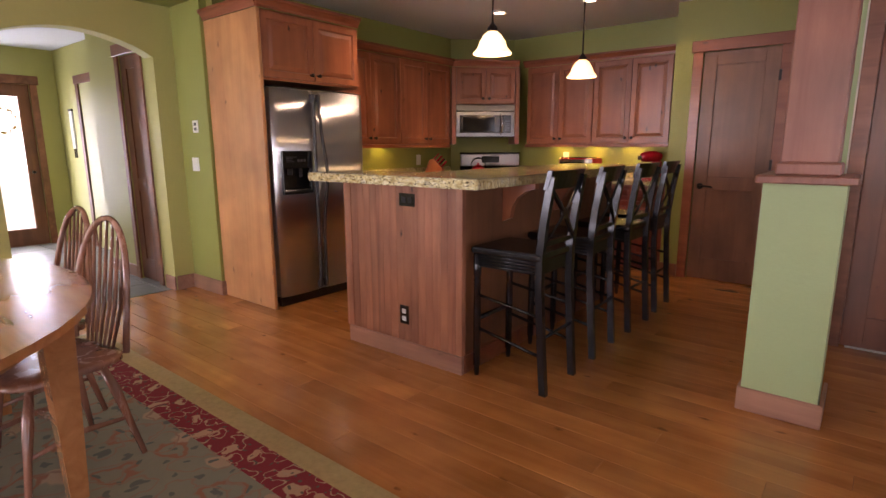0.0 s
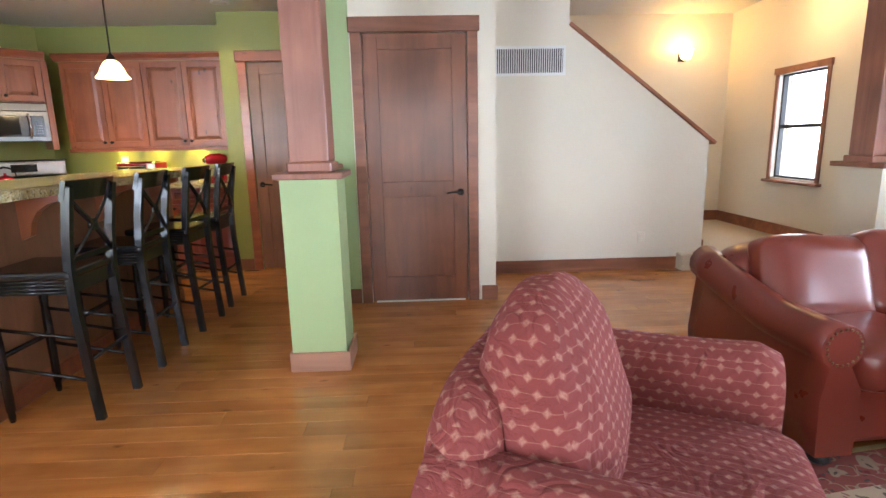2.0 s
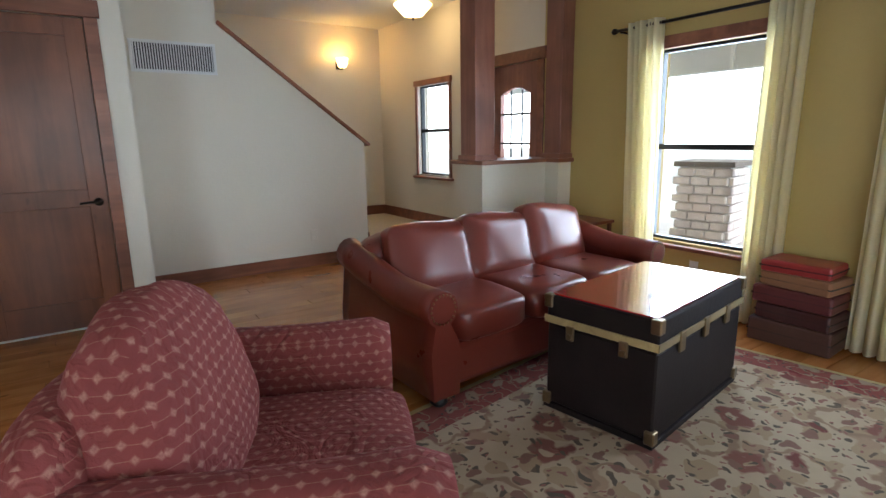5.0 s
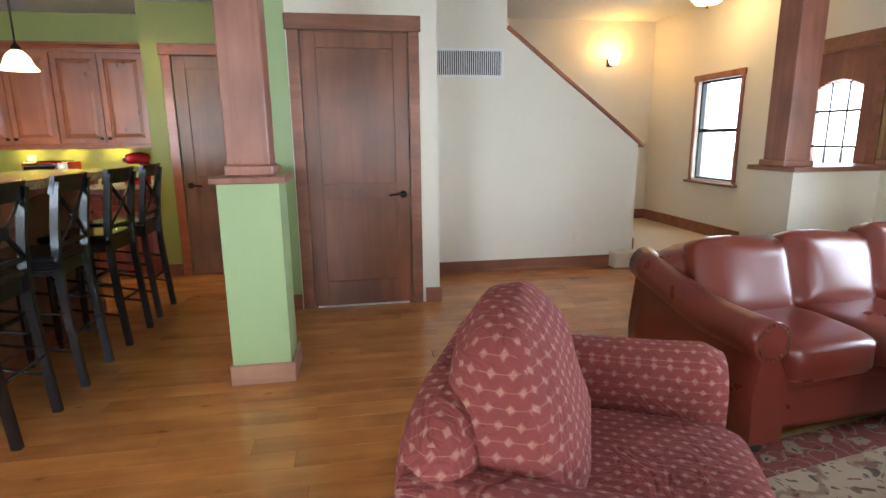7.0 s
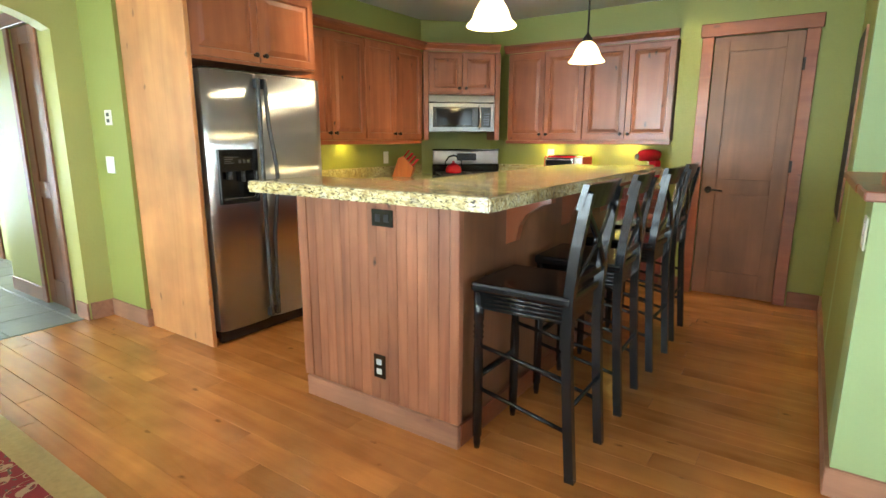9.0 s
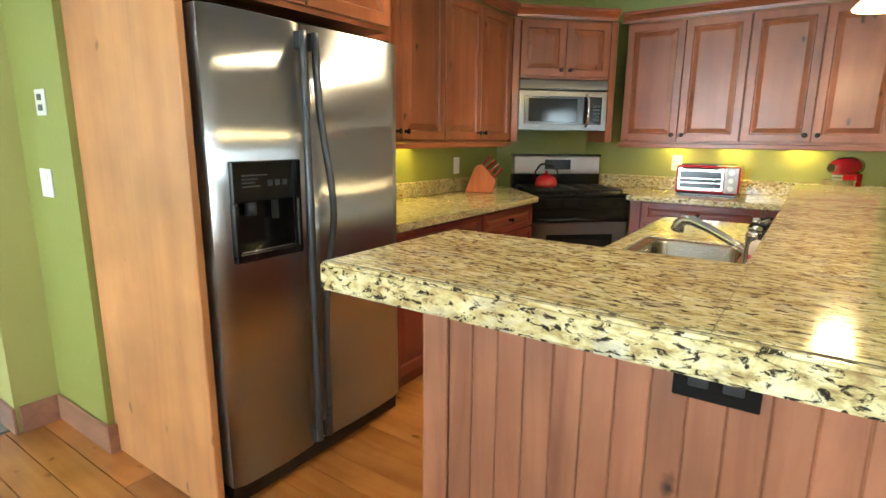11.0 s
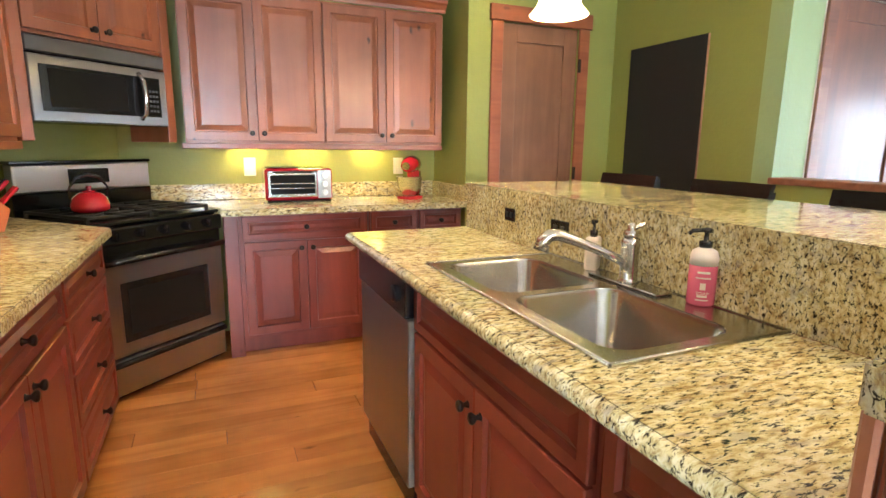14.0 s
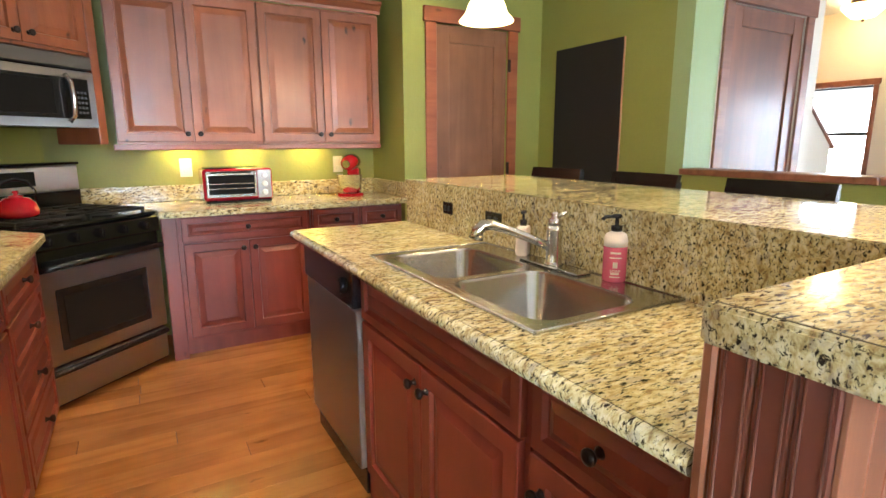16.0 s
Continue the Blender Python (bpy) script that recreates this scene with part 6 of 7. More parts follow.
# ---- living room ----
def sofa():
    s = thing("sofa", "oxblood leather three-seat sofa with rolled arms and nailheads", "sofa", pose(2.06, 1.60, 0, 0, 0, 4))
    W, D = 1.98, 0.90      # local x along the front, y back
    bm = bmesh.new()
    box(bm, 0.10, 0.06, 0.07, W - .10, D - .04, 0.30, bevel=0.03, seg=2)
    part("base", bm, LEATHER, s, "leather-covered frame")
    bm = bmesh.new()
    vs = soft_box(bm, W / 2, D - .14, 0.46, W - .12, 0.26, 0.62, 5)
    part("backrest", bm, LEATHER, s)
    for x in (0.0, W):
        sg = 1 if x == 0 else -1
        bm = bmesh.new()
        prof = []
        # rolled arm: outline in x/z swept back, the roll rising towards the back
        n = 10
        rows = []
        for k in range(n + 1):
            t = k / n
            y = 0.0 + t * (D - .02)
            top = 0.60 + 0.13 * max(0, t - .35) ** 1.2 / (.65 ** 1.2)
            cx, r = sg * 0.095, 0.088
            out = []
            for a in range(-60, 241, 25):
                out.append((x + cx - sg * 0.005 + r * math.cos(radians(a)) * sg, y, top - r + r * math.sin(radians(a)) * 1.0))
            out.append((x + sg * 0.02, y, 0.30))
            out.append((x + sg * 0.03, y, 0.07))
            out.append((x + sg * 0.185, y, 0.07))
            out.append((x + sg * 0.185, y, 0.34))
            rows.append([bm.verts.new(p) for p in out])
        m_ = len(rows[0])
        for a, b in zip(rows, rows[1:]):
            for i in range(m_):
                bm.faces.new((a[i], a[(i + 1) % m_], b[(i + 1) % m_], b[i])).smooth = True
        bm.faces.new(rows[0]); bm.faces.new(rows[-1][::-1])
        part("arm", bm, LEATHER, s, "rolled arm")
        bm = bmesh.new()
        for k in range(20):
            a = radians(360 * k / 20)
            c = (x + sg * 0.09 + 0.07 * math.cos(a), -0.004, 0.515 + 0.07 * math.sin(a))
            box(bm, c[0] - .005, c[1] - .004, c[2] - .005, c[0] + .005, c[1] + .003, c[2] + .005, bevel=0.002)
        part("nailheads", bm, BRASS, s, "row of brass nailheads")
    w = (W - .40) / 3
    for i in range(3):
        cx = 0.20 + w * (i + .5)
        bm = bmesh.new()
        soft_box(bm, cx, 0.36, 0.385, w - .004, 0.70, 0.19, 6, sag=0.01)
        part("seat_cushion", bm, LEATHER, s)
        bm = bmesh.new()
        soft_box(bm, 0, 0, 0, w + .08, 0.20, 0.44, 5.0, 30)
        for v in bm.verts:
            q = v.co
            u, t = abs(q.x) / (w / 2 + .04), abs(q.z) / 0.22
            q.y *= 1.12 - 0.5 * max(u, t) ** 4
            q.x *= 1 + 0.05 * t * t
            q.y += 0.007 * noise.noise(Vector((q.x * 6 + i * 5, 0, q.z * 6))) + 0.004 * noise.noise(Vector((q.x * 22 + i * 5, 3, q.z * 14)))
        bmesh.ops.transform(bm, matrix=Matrix.Translation((cx, 0.60, 0.60 + (-0.005, 0.0, .012)[i])) @ Matrix.Rotation(radians(-22), 4, "X") @ Matrix.Rotation(radians((4, 5, 7)[i]), 4, "Y") @ Matrix.Rotation(radians(4), 4, "Z"), verts=bm.verts[:])
        part("back_cushion", bm, LEATHER, s)
    for x in (0.1, W - .1):
        for y in (0.06, D - .06):
            bm = bmesh.new()
            lathe(bm, [(0.03, 0.014), (0.045, 0.03), (0.04, 0.05), (0.03, 0.07)], Matrix.Translation((x, y, 0)), 14)
            part("foot", bm, BLACKM, s, "dark bun foot")
    return s


sofa()


def armchair():
    c = thing("armchair", "red patterned upholstered armchair with a loose back pillow", "armchair", pose(1.16, 1.12, 0, 0, 0, -25))
    # local: +x forward, y across; centre of the seat at 0,0
    def rounded_arm(y0, y1, name, x0=-0.38, x1=0.51):
        bm = bmesh.new()
        n = 12
        prof = []
        yc, r = (y0 + y1) / 2, (y1 - y0) / 2
        for a in range(0, 181, 15):
            prof.append((yc + r * math.cos(radians(a)), 0.515 + (0.13) * math.sin(radians(a))))
        prof += [(y0, 0.06), (y1, 0.06)]
        xs = [x0 + (x1 - x0) * k / n for k in range(n + 1)]
        rows = []
        for x in xs:
            sh = 1 - 0.10 * max(0, (x - x1 + .07) / .07) ** 2
            rows.append([bm.verts.new((x, yc + (py - yc) * sh, (pz - .3) * sh + .3 - 0.02 * math.sin(math.pi * (x + .42) / .93))) for py, pz in prof])
        m_ = len(prof)
        for a, b in zip(rows, rows[1:]):
            for i in range(m_):
                bm.faces.new((a[i], a[(i + 1) % m_], b[(i + 1) % m_], b[i])).smooth = True
        bm.faces.new(rows[0]); bm.faces.new(rows[-1][::-1])
        return part(name, bm, FABRIC, c, uv=True)
    rounded_arm(0.34, 0.58, "arm", -0.34, 0.425)
    rounded_arm(-0.58, -0.31, "arm")
    bm = bmesh.new()
    box(bm, -0.38, -0.345, 0.06, 0.46, 0.345, 0.28, bevel=0.02, seg=2)
    part("seat_base", bm, FABRIC, c, uv=True)
    bm = bmesh.new()
    soft_box(bm, 0.07, 0.0, 0.355, 0.81, 0.685, 0.17, 6)
    part("seat_cushion", bm, FABRIC, c, uv=True)
    bm = bmesh.new()
    soft_box(bm, -0.33, 0.0, 0.40, 0.22, 0.98, 0.72, 4)
    part("backrest", bm, FABRIC, c, uv=True)
    bm = bmesh.new()
    soft_box(bm, 0, 0, 0, 0.34, 0.74, 0.59, 2.7, 26)
    for v in bm.verts:
        f = v.co.z / 0.61 + 0.5
        v.co.x *= 1.16 - 0.42 * f
        v.co.y *= 1.04 - 0.20 * f * f
        v.co.x += 0.008 * noise.noise(v.co * 9) + 0.006 * noise.noise(Vector((v.co.x * 8, v.co.y * 8, v.co.z * 34)))
    bmesh.ops.transform(bm, matrix=Matrix.Translation((-0.19, -0.01, 0.63)) @ Matrix.Rotation(radians(-14), 4, "Y"), verts=bm.verts[:])
    part("back_pillow", bm, FABRIC, c, uv=True)
    bm = bmesh.new()
    for x in (-.38, .4):
        for y in (-.48, .48):
            box(bm, x - .03, y - .03, 0.012, x + .03, y + .03, 0.062)
    part("feet", bm, BLACKM, c, "dark block feet")


armchair()

# trunk
tk = thing("trunk", "old black steamer trunk with worn red lid on the rug", "trunk", pose(2.66, 0.84, 0.012, 0, 0, 9))
TW, TD, TH = 0.91, 0.53, 0.563
bpart("body", (0.0, 0.0, 0.03, TW, TD, 0.42), TRUNKB, tk, "black canvas body", bevel=0.008)
bpart("lid", (-0.004, -0.004, 0.425, TW + .004, TD + .004, TH - .004), TRUNKB, tk, "black lid side", bevel=0.008)
bpart("lid_top", (0.012, 0.012, TH - .0035, TW - .012, TD - .012, TH + .004), TRUNKR, tk, "glossy worn red lid top", bevel=0.002)
for dims in ((-0.012, -0.012, 0.43, -0.0045, TD + .012, 0.465), (-0.012, -0.012, 0.43, TW + .012, -0.0045, 0.465)):
    bpart("slat", dims, TRUNKS, tk, "pale wooden slat", bevel=0.002)
for dims in ((-0.014, -0.014, 0.02, 0.03, 0.03, 0.08), (TW - .03, -0.014, 0.02, TW + .014, 0.03, 0.08), (-0.014, TD - .03, 0.02, 0.03, TD + .014, 0.08), (-0.014, -0.014, TH - .06, 0.03, 0.03, TH + .002), (TW - .03, -0.014, TH - .06, TW + .014, 0.03, TH + .002), (-0.014, TD - .03, TH - .06, 0.03, TD + .014, TH + .002)):
    bpart("corner_cap", dims, BRASS, tk, "worn brass corner", bevel=0.004)
for y in (0.14, 0.4):
    bm = bmesh.new()
    box(bm, -0.018, y - .02, 0.37, -0.0045, y + .02, 0.44, bevel=0.003)
    lathe(bm, [(0.014, 0), (0.012, 0.008)], Matrix.Translation((-0.018, y, 0.39)) @ Matrix.Rotation(radians(-90), 4, "Y"), 12)
    part("latch", bm, BRASS, tk, "brass draw latch")
for x in (0.2, 0.45, 0.7):
    bm = bmesh.new()
    box(bm, x - .025, -0.018, 0.38, x + .025, -0.0045, 0.47, bevel=0.003)
    part("latch", bm, BRASS, tk, "brass clasp")
bpart("bottom_frame", (-0.008, -0.008, 0.0, TW + .008, TD + .008, 0.029), TRUNKB, tk, bevel=0.003)


def rug(name, label, m, w, d, field, border=None, edge=None, bw=0.2, ew=0.08):
    r = thing(name, label, "rug", m)
    bpart("field", (bw, bw, 0.001, w - bw, d - bw, 0.011), field, r, bevel=0)
    for nm, mt, o, i_ in (("border", border, ew, bw), ("edge", edge, 0, ew)):
        bm = bmesh.new()
        for dm in ((o, o, w - o, i_), (o, d - i_, w - o, d - o), (o, i_, i_, d - i_), (w - i_, i_, w - o, d - i_)):
            box(bm, dm[0], dm[1], 0.001, dm[2], dm[3], 0.0105)
        part(nm, bm, mt, r)
    return r


rug("rug", "cream wool rug with red and brown flowers under the trunk", pose(1.66, -1.35, 0, 0, 0, 9), 2.75, 2.95, RUGL, RUGLB, RUGE, 0.22, 0.03)
rug("rug", "grey-green dining rug with a dark red floral border", pose(-3.86, -2.11, 0), 3.3, 3.3, RUGD, RUGB, RUGE, 0.27, 0.11)


def curtain(y0, y1, z1, label, seed, bottom=None):
    c = thing("curtain", label, "curtain")
    bm = bmesh.new()
    random.seed(seed)
    n = 60
    b0, b1 = bottom or (y0, y1)
    rows = []
    for k in range(9):
        t = k / 8
        z = 0.015 + (z1 - .015) * t
        a, b = b0 + (y0 - b0) * t, b1 + (y1 - b1) * t
        row = []
        for i in range(n + 1):
            u = i / n
            ph = u * 5.5 * 2 * math.pi
            amp = 0.035 + 0.012 * math.sin(ph * .37 + seed)
            row.append(bm.verts.new((4.50 + amp * math.sin(ph + 0.35 * math.sin(3 * t + seed)), a + (b - a) * u + 0.008 * math.cos(ph), z)))
        rows.append(row)
    for p, q in zip(rows, rows[1:]):
        for i in range(n):
            bm.faces.new((p[i], p[i + 1], q[i + 1], q[i])).smooth = True
    o = part("cloth", bm, CURTAIN, c)
    sol = o.modifiers.new("thickness", "SOLIDIFY")
    sol.thickness = 0.003
    for i in range(5):
        y = y0 + (y1 - y0) * (i + .5) / 5
        bm = bmesh.new()
        pts = [(4.50 + 0.022 * math.cos(radians(a)), y, 2.085 + 0.022 * math.sin(radians(a))) for a in range(0, 361, 30)]
        tube(bm, pts, 0.004, 6)
        part("grommet", bm, CHROME, c, "metal grommet")


curtain(2.19, 2.50, 2.12, "cream grommet curtain hanging to the floor beside the window", 1, (2.17, 2.42))
curtain(1.20, 1.46, 2.12, "cream grommet curtain gathered at the window's edge", 4, (1.22, 1.47))
curtain(0.48, 0.80, 2.12, "cream grommet curtain of the second window", 7, (0.45, 0.82))
for y0, y1 in ((1.08, 2.62), (-0.9, 0.86)):
    rd = thing("curtain_rod", "dark metal curtain rod with round finials", "curtain rod")
    bm = bmesh.new()
    tube(bm, [(4.50, y0, 2.085), (4.50, y1, 2.085)], 0.012, 10)
    part("rod", bm, BRONZE, rd)
    bm = bmesh.new()
    for y in (y0, y1):
        lathe(bm, [(0.006, -.03), (0.022, -.012), (0.024, 0), (0.018, .02), (0.004, .03)], Matrix.Translation((4.50, y, 2.085)) @ Matrix.Rotation(radians(90), 4, "X"), 12)
    part("finials", bm, BRONZE, rd)
    bm = bmesh.new()
    for y in (y0 + .06, y1 - .06):
        box(bm, 4.50, y - .008, 2.065, 4.598, y + .008, 2.075)
    part("brackets", bm, BRONZE, rd)

# stack of old suitcases
SC = [mat("maroon suitcase hide", (0.10, 0.02, 0.02), 0.45, var=0.25), mat("tan suitcase hide", (0.25, 0.12, 0.06), 0.5, var=0.25), mat("dark suitcase hide", (0.05, 0.015, 0.015), 0.45, var=0.25), mat("brown suitcase hide", (0.07, 0.028, 0.02), 0.5, var=0.25), mat("red suitcase hide", (0.3, 0.03, 0.03), 0.35, var=0.2)]
z = 0.001
for i, (h, w, k, nm) in enumerate(((0.15, 0.46, 3, "dark brown"), (0.10, 0.42, 2, "near-black"), (0.11, 0.44, 0, "maroon"), (0.09, 0.40, 1, "tan"), (0.075, 0.38, 4, "red"))):
    s = thing("suitcase", "%s old suitcase in a stack by the window" % nm, "suitcase", pose(4.42, 1.05 - .02 * (i % 2), z, 0, 0, 90 + (3, -2, 1, -4, 2)[i]), "stack of suitcases")
    bm = bmesh.new()
    box(bm, -w / 2, -0.11, 0, w / 2, 0.15, h, bevel=0.015, seg=2)
    part("case", bm, SC[k], s)
    bm = bmesh.new()
    box(bm, -w / 2 - .003, -0.113, h / 2 - .004, w / 2 + .003, 0.15, h / 2 + .004)
    part("seam", bm, BLACKM, s, "dark seam strip")
    bm = bmesh.new()
    for x in (-w * .3, w * .3):
        box(bm, x - .015, -0.118, h / 2 - .015, x + .015, -0.111, h / 2 + .02)
    part("latches", bm, BRASS, s, "brass latches")
    z += h + .001

# wall and ceiling fixtures
vt = thing("air_vent", "white return-air grille high on the stair wall", "air vent", pose(1.29, 4.8995, 1.86))
bm = bmesh.new()
for d in ((0, -.012, 0, .67, 0, .025), (0, -.012, .235, .67, 0, .26), (0, -.012, .025, .025, 0, .235), (.645, -.012, .025, .67, 0, .235)):
    box(bm, *d, bevel=0.002)
part("frame", bm, WHITEM, vt)
bpart("duct", (0.02, -0.003, 0.02, 0.65, -0.0005, 0.24), BLACKM, vt, "dark duct behind", bevel=0)
for i in range(31):
    x0 = 0.027 + i * 0.0201
    bm = bmesh.new()
    v = [bm.verts.new(p) for p in ((x0, -.010, .025), (x0 + .009, -.004, .025), (x0 + .009, -.004, .235), (x0, -.010, .235), (x0 + .0015, -.011, .025), (x0 + .0105, -.005, .025), (x0 + .0105, -.005, .235), (x0 + .0015, -.011, .235))]
    for f in ((0, 1, 2, 3), (7, 6, 5, 4), (0, 3, 7, 4), (1, 5, 6, 2)):
        bm.faces.new([v[j] for j in f])
    part("louvre", bm, WHITEM, vt)

sc = thing("sconce", "lit amber glass wall sconce on a dark bracket", "wall lamp", pose(3.97, 6.849, 2.28))
bm = bmesh.new()
box(bm, -0.05, -0.015, -0.06, 0.05, 0, 0.04, bevel=0.004)
tube(bm, [(0, -0.01, -0.01), (0, -0.08, -0.06), (0, -0.12, -0.05)], 0.008, 8)
part("bracket", bm, BRONZE, sc, "dark bracket")
bm = bmesh.new()
lathe(bm, [(0.035, -0.05), (0.06, -0.03), (0.075, 0.03), (0.085, 0.075), (0.082, 0.077)], Matrix.Translation((0, -0.12, 0)), 20)
part("shade", bm, AMBER, sc, "glowing amber bowl")
lamp("sconce_light", "POINT", 11, (1.0, 0.52, 0.12), pose(3.97, 6.66, 2.40), 0.05)

cl = thing("ceiling_lamp", "lit alabaster bowl ceiling lamp in the foyer", "ceiling light", pose(4.13, 5.1, 0))
bm = bmesh.new()
lathe(bm, [(0.02, CL - .20), (0.11, CL - .185), (0.165, CL - .13), (0.215, CL - .07), (0.21, CL - .06)], None, 28)
part("bowl", bm, AMBER, cl, "glowing cream glass bowl")
bm = bmesh.new()
lathe(bm, [(0.006, CL - .235), (0.016, CL - .22), (0.012, CL - .2005)], None, 12)
lathe(bm, [(0.12, CL - .05), (0.13, CL - .001)], None, 24)
part("mount", bm, BRONZE, cl, "dark bronze mount and finial")
lamp("foyer_light", "POINT", 7, (1.0, 0.66, 0.3), pose(4.13, 5.1, CL - .3), 0.12)

# end table corner behind the sofa with a small lamp stand
et = thing("side_table", "small dark side table between sofa and curtain", "side table", pose(4.28, 2.75, 0))
bpart("top", (-0.2, -0.2, 0.56, 0.25, 0.2, 0.585), DOORW, et)
for x in (-.17, .22):
    for y in (-.17, .17):
        bpart("leg", (x - .015, y - .015, 0, x + .015, y + .015, 0.559), DOORW, et)

# brick pier with its cap, seen through the window
bp = thing("brick_pier", "outdoor stacked brick pier beyond the porch", "pier", pose(7.2, 3.25, 0, 0, 0, 12))
z = -0.06
BM = bmesh.new()
box(BM, -0.28, -0.28, -0.3, 0.28, 0.28, 0.9)
part("core", BM, MORTAR, bp)
bmb = bmesh.new(); box(bmb, -0.1, -0.05, 0, 0.1, 0.05, 0.09, bevel=0.01)
brick = part("brick", bmb, BRICKM, bp, loc=pose(-.2, -.27, -0.05))
for r in range(9):
    for c in range(3):
        for side in (0, 1):
            o = new("brick", brick.data)
            o.parent = bp
            s_ = (0.1 if r % 2 else 0.0)
            a = -0.22 + 0.21 * c + s_ * .5
            o.matrix_basis = pose(a, -0.27, -0.05 + .105 * r) if side == 0 else pose(-0.27, a, -0.05 + .105 * r, 0, 0, 90)
bpart("cap", (-0.34, -0.34, 0.9, 0.34, 0.34, 0.96), GROUT, bp, "stone cap")

# ---- dining room ----
dt = thing("dining_table", "large oval oak dining table with square tapered legs", "dining table", pose(-2.4, -0.3, 0))
RX, RY = 1.17, 0.98
def oval(k, rx=RX, ry=RY):
    return [(rx * k * math.cos(2 * math.pi * i / 56), ry * k * math.sin(2 * math.pi * i / 56)) for i in range(56)]
bm = bmesh.new()
prism(bm, oval(1), 0.722, 0.75)
bmesh.ops.bevel(bm, geom=[e for e in bm.edges if abs(e.verts[0].co.z - e.verts[1].co.z) < 1e-6], offset=0.008, segments=2, affect="EDGES")
part("tabletop", bm, TABLEW, dt)
bm = bmesh.new()
a0, a1 = oval(0.86), oval(0.84)
v = [[bm.verts.new((x, y, z)) for x, y in o] for o, z in ((a0, .721), (a0, .63), (a1, .63), (a1, .721))]
for p, q in zip(v, v[1:] + v[:1]):
    for i in range(56):
        bm.faces.new((p[i], p[(i + 1) % 56], q[(i + 1) % 56], q[i]))
part("apron", bm, TABLEW, dt)
for sx in (-1, 1):
    for sy in (-1, 1):
        bm = bmesh.new()
        cx, cy = sx * 0.50, sy * 0.76
        a = [bm.verts.new((cx + dx, cy + dy, 0.72)) for dx, dy in ((-.05, -.05), (.05, -.05), (.05, .05), (-.05, .05))]
        b = [bm.verts.new((cx - sx * .0 + dx, cy + dy, 0.012)) for dx, dy in ((-.028, -.028), (.028, -.028), (.028, .028), (-.028, .028))]
        for i in range(4):
            bm.faces.new((a[i], a[(i + 1) % 4], b[(i + 1) % 4], b[i]))
        bm.faces.new(a); bm.faces.new(b)
        part("leg", bm, TABLEW, dt, "square tapered leg")


def windsor():
    c = thing("windsor_chair", "hoop-back wooden Windsor chair tucked under the dining table", "chair", group="dining chairs")
    bm = bmesh.new()
    vs = soft_box(bm, 0, 0, 0.445, 0.43, 0.42, 0.045, 4)
    part("seat", bm, CHAIRW, c)
    bm = bmesh.new()
    pts = []
    for i in range(21):
        a = math.pi * i / 20
        pts.append((0.19 * math.cos(a) * (1 + .12 * math.sin(a)), 0.19 + 0.09 * math.sin(a), 0.46 + 0.52 * math.sin(a) ** 0.75))
    tube(bm, pts, 0.013, 10)
    part("hoop", bm, CHAIRW, c, "bent hoop back")
    for i in range(7):
        x = -0.132 + 0.044 * i
        t = math.sqrt(max(0, 1 - (x / 0.205) ** 2))
        zt = 0.46 + 0.52 * t ** 0.75 - .01
        bm = bmesh.new()
        tube(bm, [(x * .7, 0.19, 0.455), (x * .9, 0.225, 0.62), (x, 0.19 + .09 * t, zt)], [0.006, 0.009, 0.005], 8)
        part("spindle", bm, CHAIRW, c)
    for sx in (-1, 1):
        for sy in (-1, 1):
            bm = bmesh.new()
            tube(bm, [(sx * .12, sy * .12, 0.43), (sx * .15, sy * .155, 0.3), (sx * .17, sy * .18, 0.17), (sx * .20, sy * .21, 0.013)], [0.013, 0.02, 0.014, 0.011], 10)
            part("leg", bm, CHAIRW, c, "turned splayed leg")
    bm = bmesh.new()
    tube(bm, [(-.16, 0, .2), (0, 0, .2), (.16, 0, .2)], [.008, .013, .008], 8)
    part("stretcher", bm, CHAIRW, c)
    for sx in (-1, 1):
        bm = bmesh.new()
        tube(bm, [(sx * .168, -.178, .18), (sx * .16, 0, .2), (sx * .168, .178, .18)], [.008, .013, .008], 8)
        part("stretcher", bm, CHAIRW, c)
    return c


w1 = windsor()
w1.matrix_basis = pose(-2.18, 0.50, 0, 0, 0, 9)
copy_thing(w1, pose(-2.74, 0.56, 0, 0, 0, 3))
copy_thing(w1, pose(-3.7, -0.3, 0, 0, 0, 95))

# ---- floor boards and tiles ----
random.seed(11)
PW, ZB = 0.125, -0.012
mesh_cache = {}


def board_mesh(length, width):
    key = (round(length, 2), round(width, 3))
    if key not in mesh_cache:
        bm = bmesh.new()
        l, w = key[0] / 2 - .0005, width / 2 - .0005
        v = [bm.verts.new(p) for p in ((-l, -w, 0), (l, -w, 0), (l, w, 0), (-l, w, 0), (-l, -w, .0112), (l, -w, .0112), (l, w, .0112), (-l, w, .0112),
                                       (-l + .0007, -w + .0007, .012), (l - .0007, -w + .0007, .012), (l - .0007, w - .0007, .012), (-l + .0007, w - .0007, .012))]
        for f in ((0, 1, 5, 4), (1, 2, 6, 5), (2, 3, 7, 6), (3, 0, 4, 7), (4, 5, 9, 8), (5, 6, 10, 9), (6, 7, 11, 10), (7, 4, 8, 11), (8, 9, 10, 11)):
            bm.faces.new([v[i] for i in f])
        me = bpy.data.meshes.new("board")
        bm.to_mesh(me)
        bm.free()
        me.materials.append(FLOORW)
        mesh_cache[key] = me
    return mesh_cache[key]


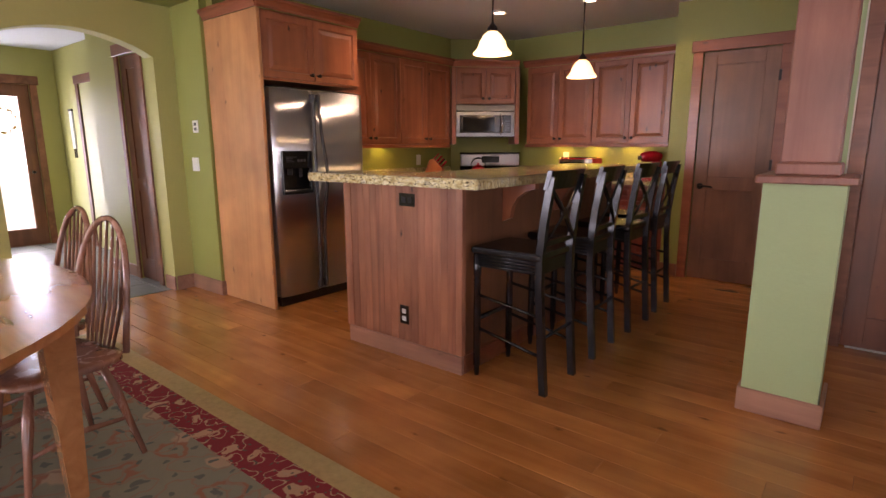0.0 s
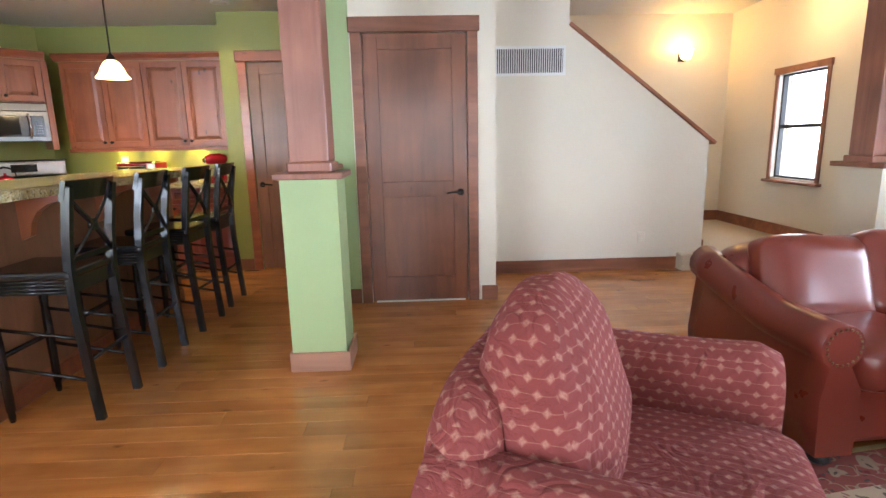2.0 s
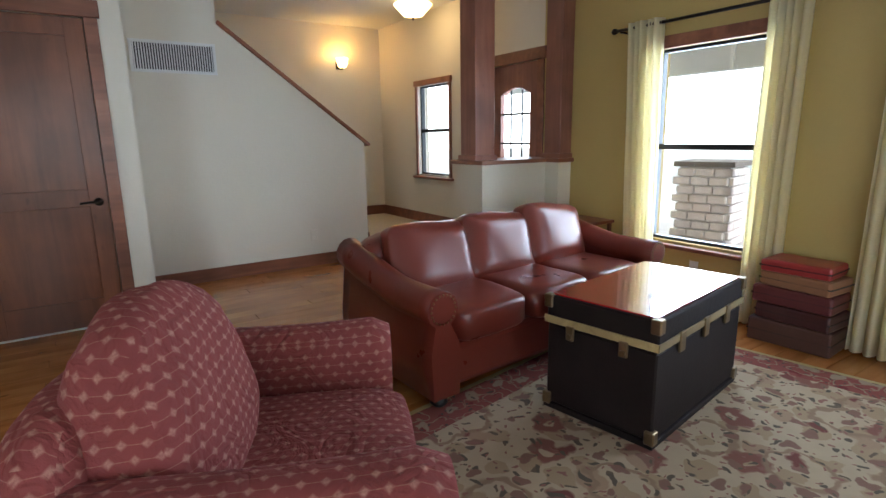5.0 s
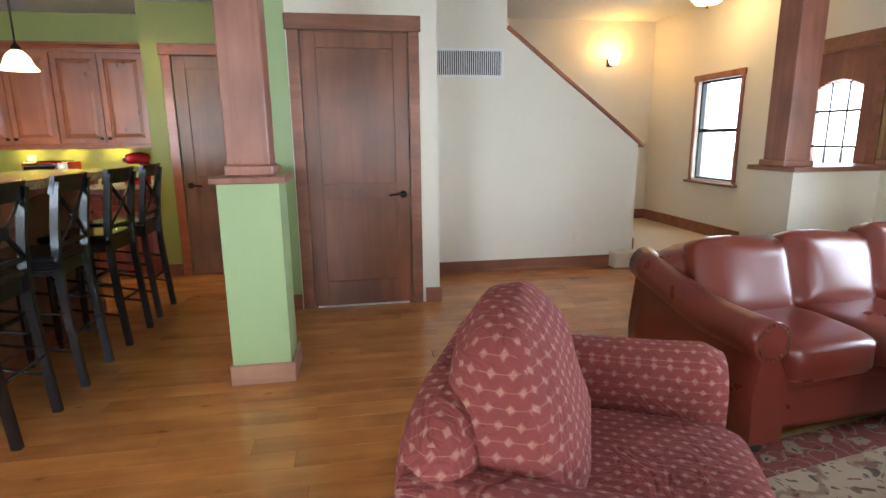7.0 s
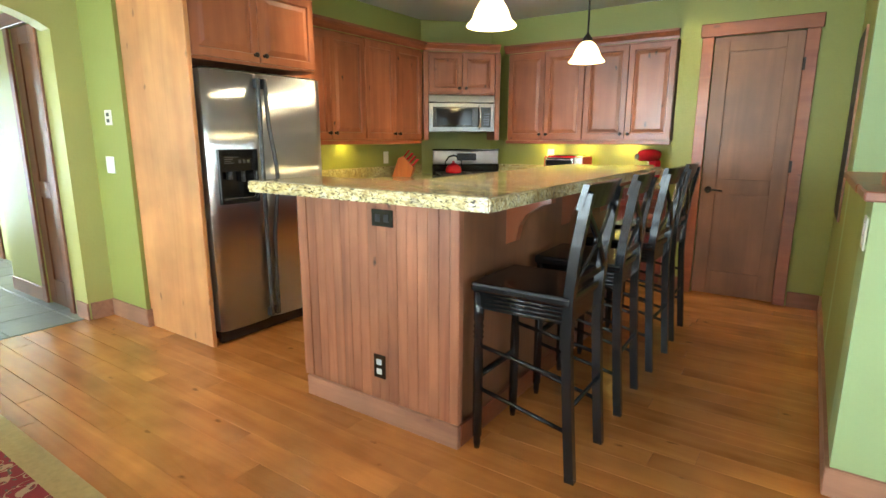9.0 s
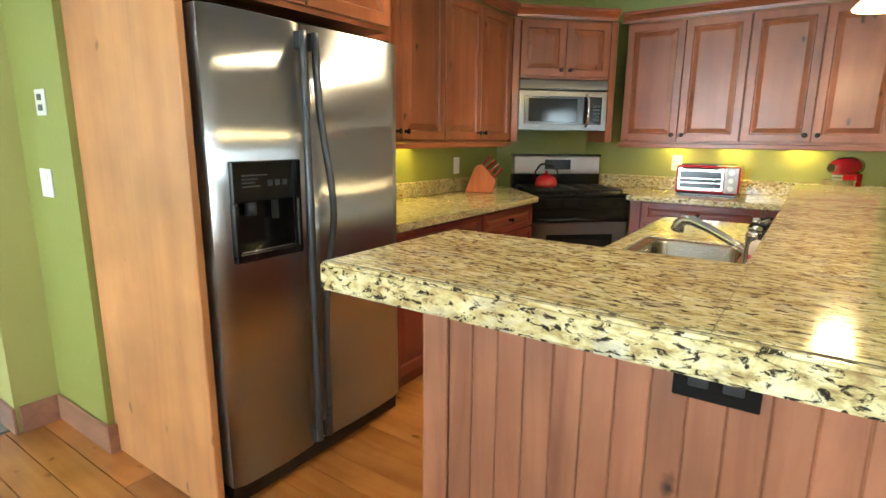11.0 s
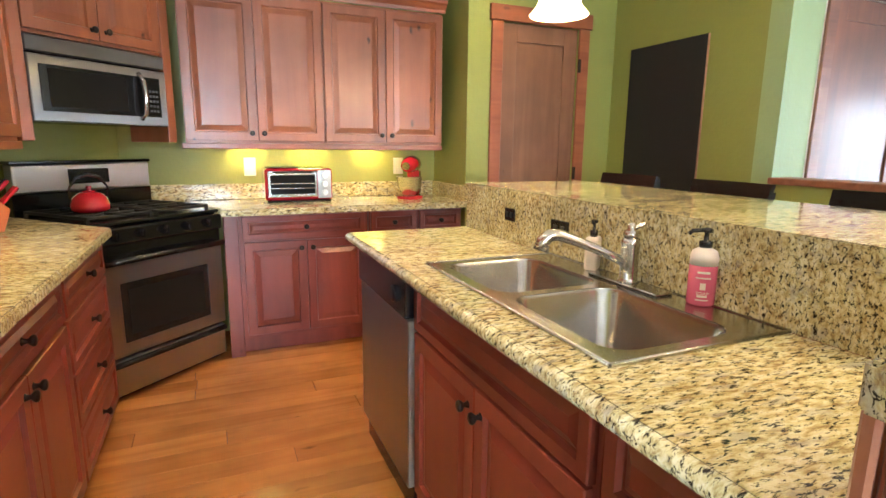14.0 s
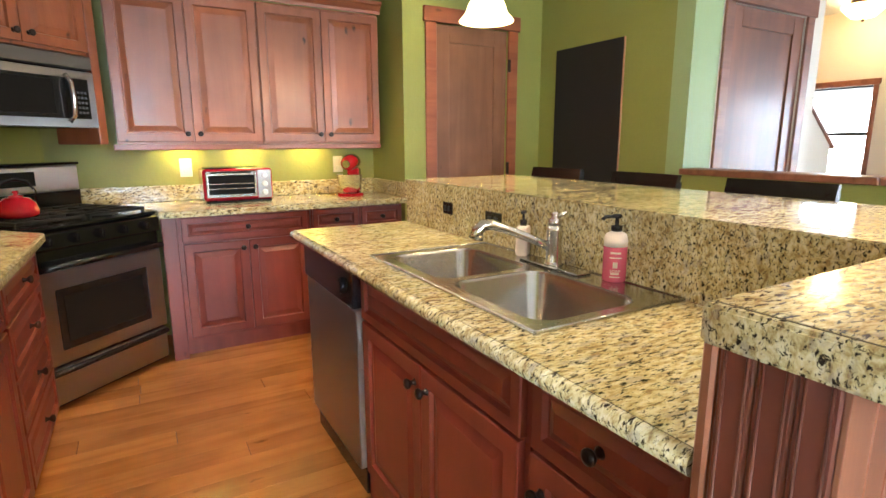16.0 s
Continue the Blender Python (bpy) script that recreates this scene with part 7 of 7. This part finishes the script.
floor_ob = bpy.data.objects["floor"]
boards, rest = [], []
y = -3.6
row = 0
while y < 6.0:
    x = -4.6 - random.uniform(0, 0.9)
    while x < 4.6:
        ln = random.choice((1.0, 1.4, 1.7, 2.0, 2.3, 2.6))
        a, b = max(x, -4.6), min(x + ln, 4.6)
        if b - a > 0.12:
            c = ((a + b) / 2, y + PW / 2)
            near = (-3.4 < c[0] < 2.1 and 0.9 < c[1] < 4.4) or (-3.4 < c[0] < -2.3 and c[1] < 5.4 and c[1] > 2)
            (boards if near and len(boards) < 290 else rest).append((a, b, y))
        x += ln
    y += PW
    row += 1
for a, b, yy in boards:
    o = new("board", board_mesh(b - a, PW))
    o.parent = floor_ob
    o.location = ((a + b) / 2, yy + PW / 2, ZB)
verts, faces = [], []
for a, b, yy in rest:
    l, w, cx, cy = (b - a) / 2 - .0009, PW / 2 - .0009, (a + b) / 2, yy + PW / 2
    k = len(verts)
    verts += [(cx + sx * l, cy + sy * w, ZB) for sx, sy in ((-1, -1), (1, -1), (1, 1), (-1, 1))]
    verts += [(cx + sx * (l - .0012), cy + sy * (w - .0012), 0) for sx, sy in ((-1, -1), (1, -1), (1, 1), (-1, 1))]
    faces += [(k, k + 1, k + 5, k + 4), (k + 1, k + 2, k + 6, k + 5), (k + 2, k + 3, k + 7, k + 6), (k + 3, k, k + 4, k + 7), (k + 4, k + 5, k + 6, k + 7)]
me = bpy.data.meshes.new("floor_boards")
me.from_pydata(verts, [], faces)
FLOORW2 = FLOORW.copy()
FLOORW2.name = "oak floor boards joined"
nt = FLOORW2.node_tree
geo = nt.nodes.new("ShaderNodeNewGeometry")
for lk in list(nt.links):
    if lk.from_node.bl_idname == "ShaderNodeObjectInfo":
        to_s = lk.to_socket
        nt.links.remove(lk)
        nt.links.new(geo.outputs["Random Per Island"], to_s)
me.materials.append(FLOORW2)
fb = new("floor_boards", me)
fb.parent = floor_ob
tagged(fb, "worn reddish oak floor boards", kind="stuff")

# slate tiles in the hall
hall_floor = bpy.data.objects["floor.001"]
bmt = bmesh.new()
box(bmt, -0.196, -0.196, 0, 0.196, 0.196, 0.012, bevel=0.003)
tile = None
for i in range(10):
    for j in range(7):
        x, y = -4.62 - 0.2 - 0.4 * i, 0.2 + 0.4 * j
        if tile is None:
            tile = part("tile", bmt, SLATE, hall_floor)
            o = tile
        else:
            o = new("tile", tile.data)
            o.parent = hall_floor
        o.location = (x, y, ZB + random.uniform(-.001, .0005))
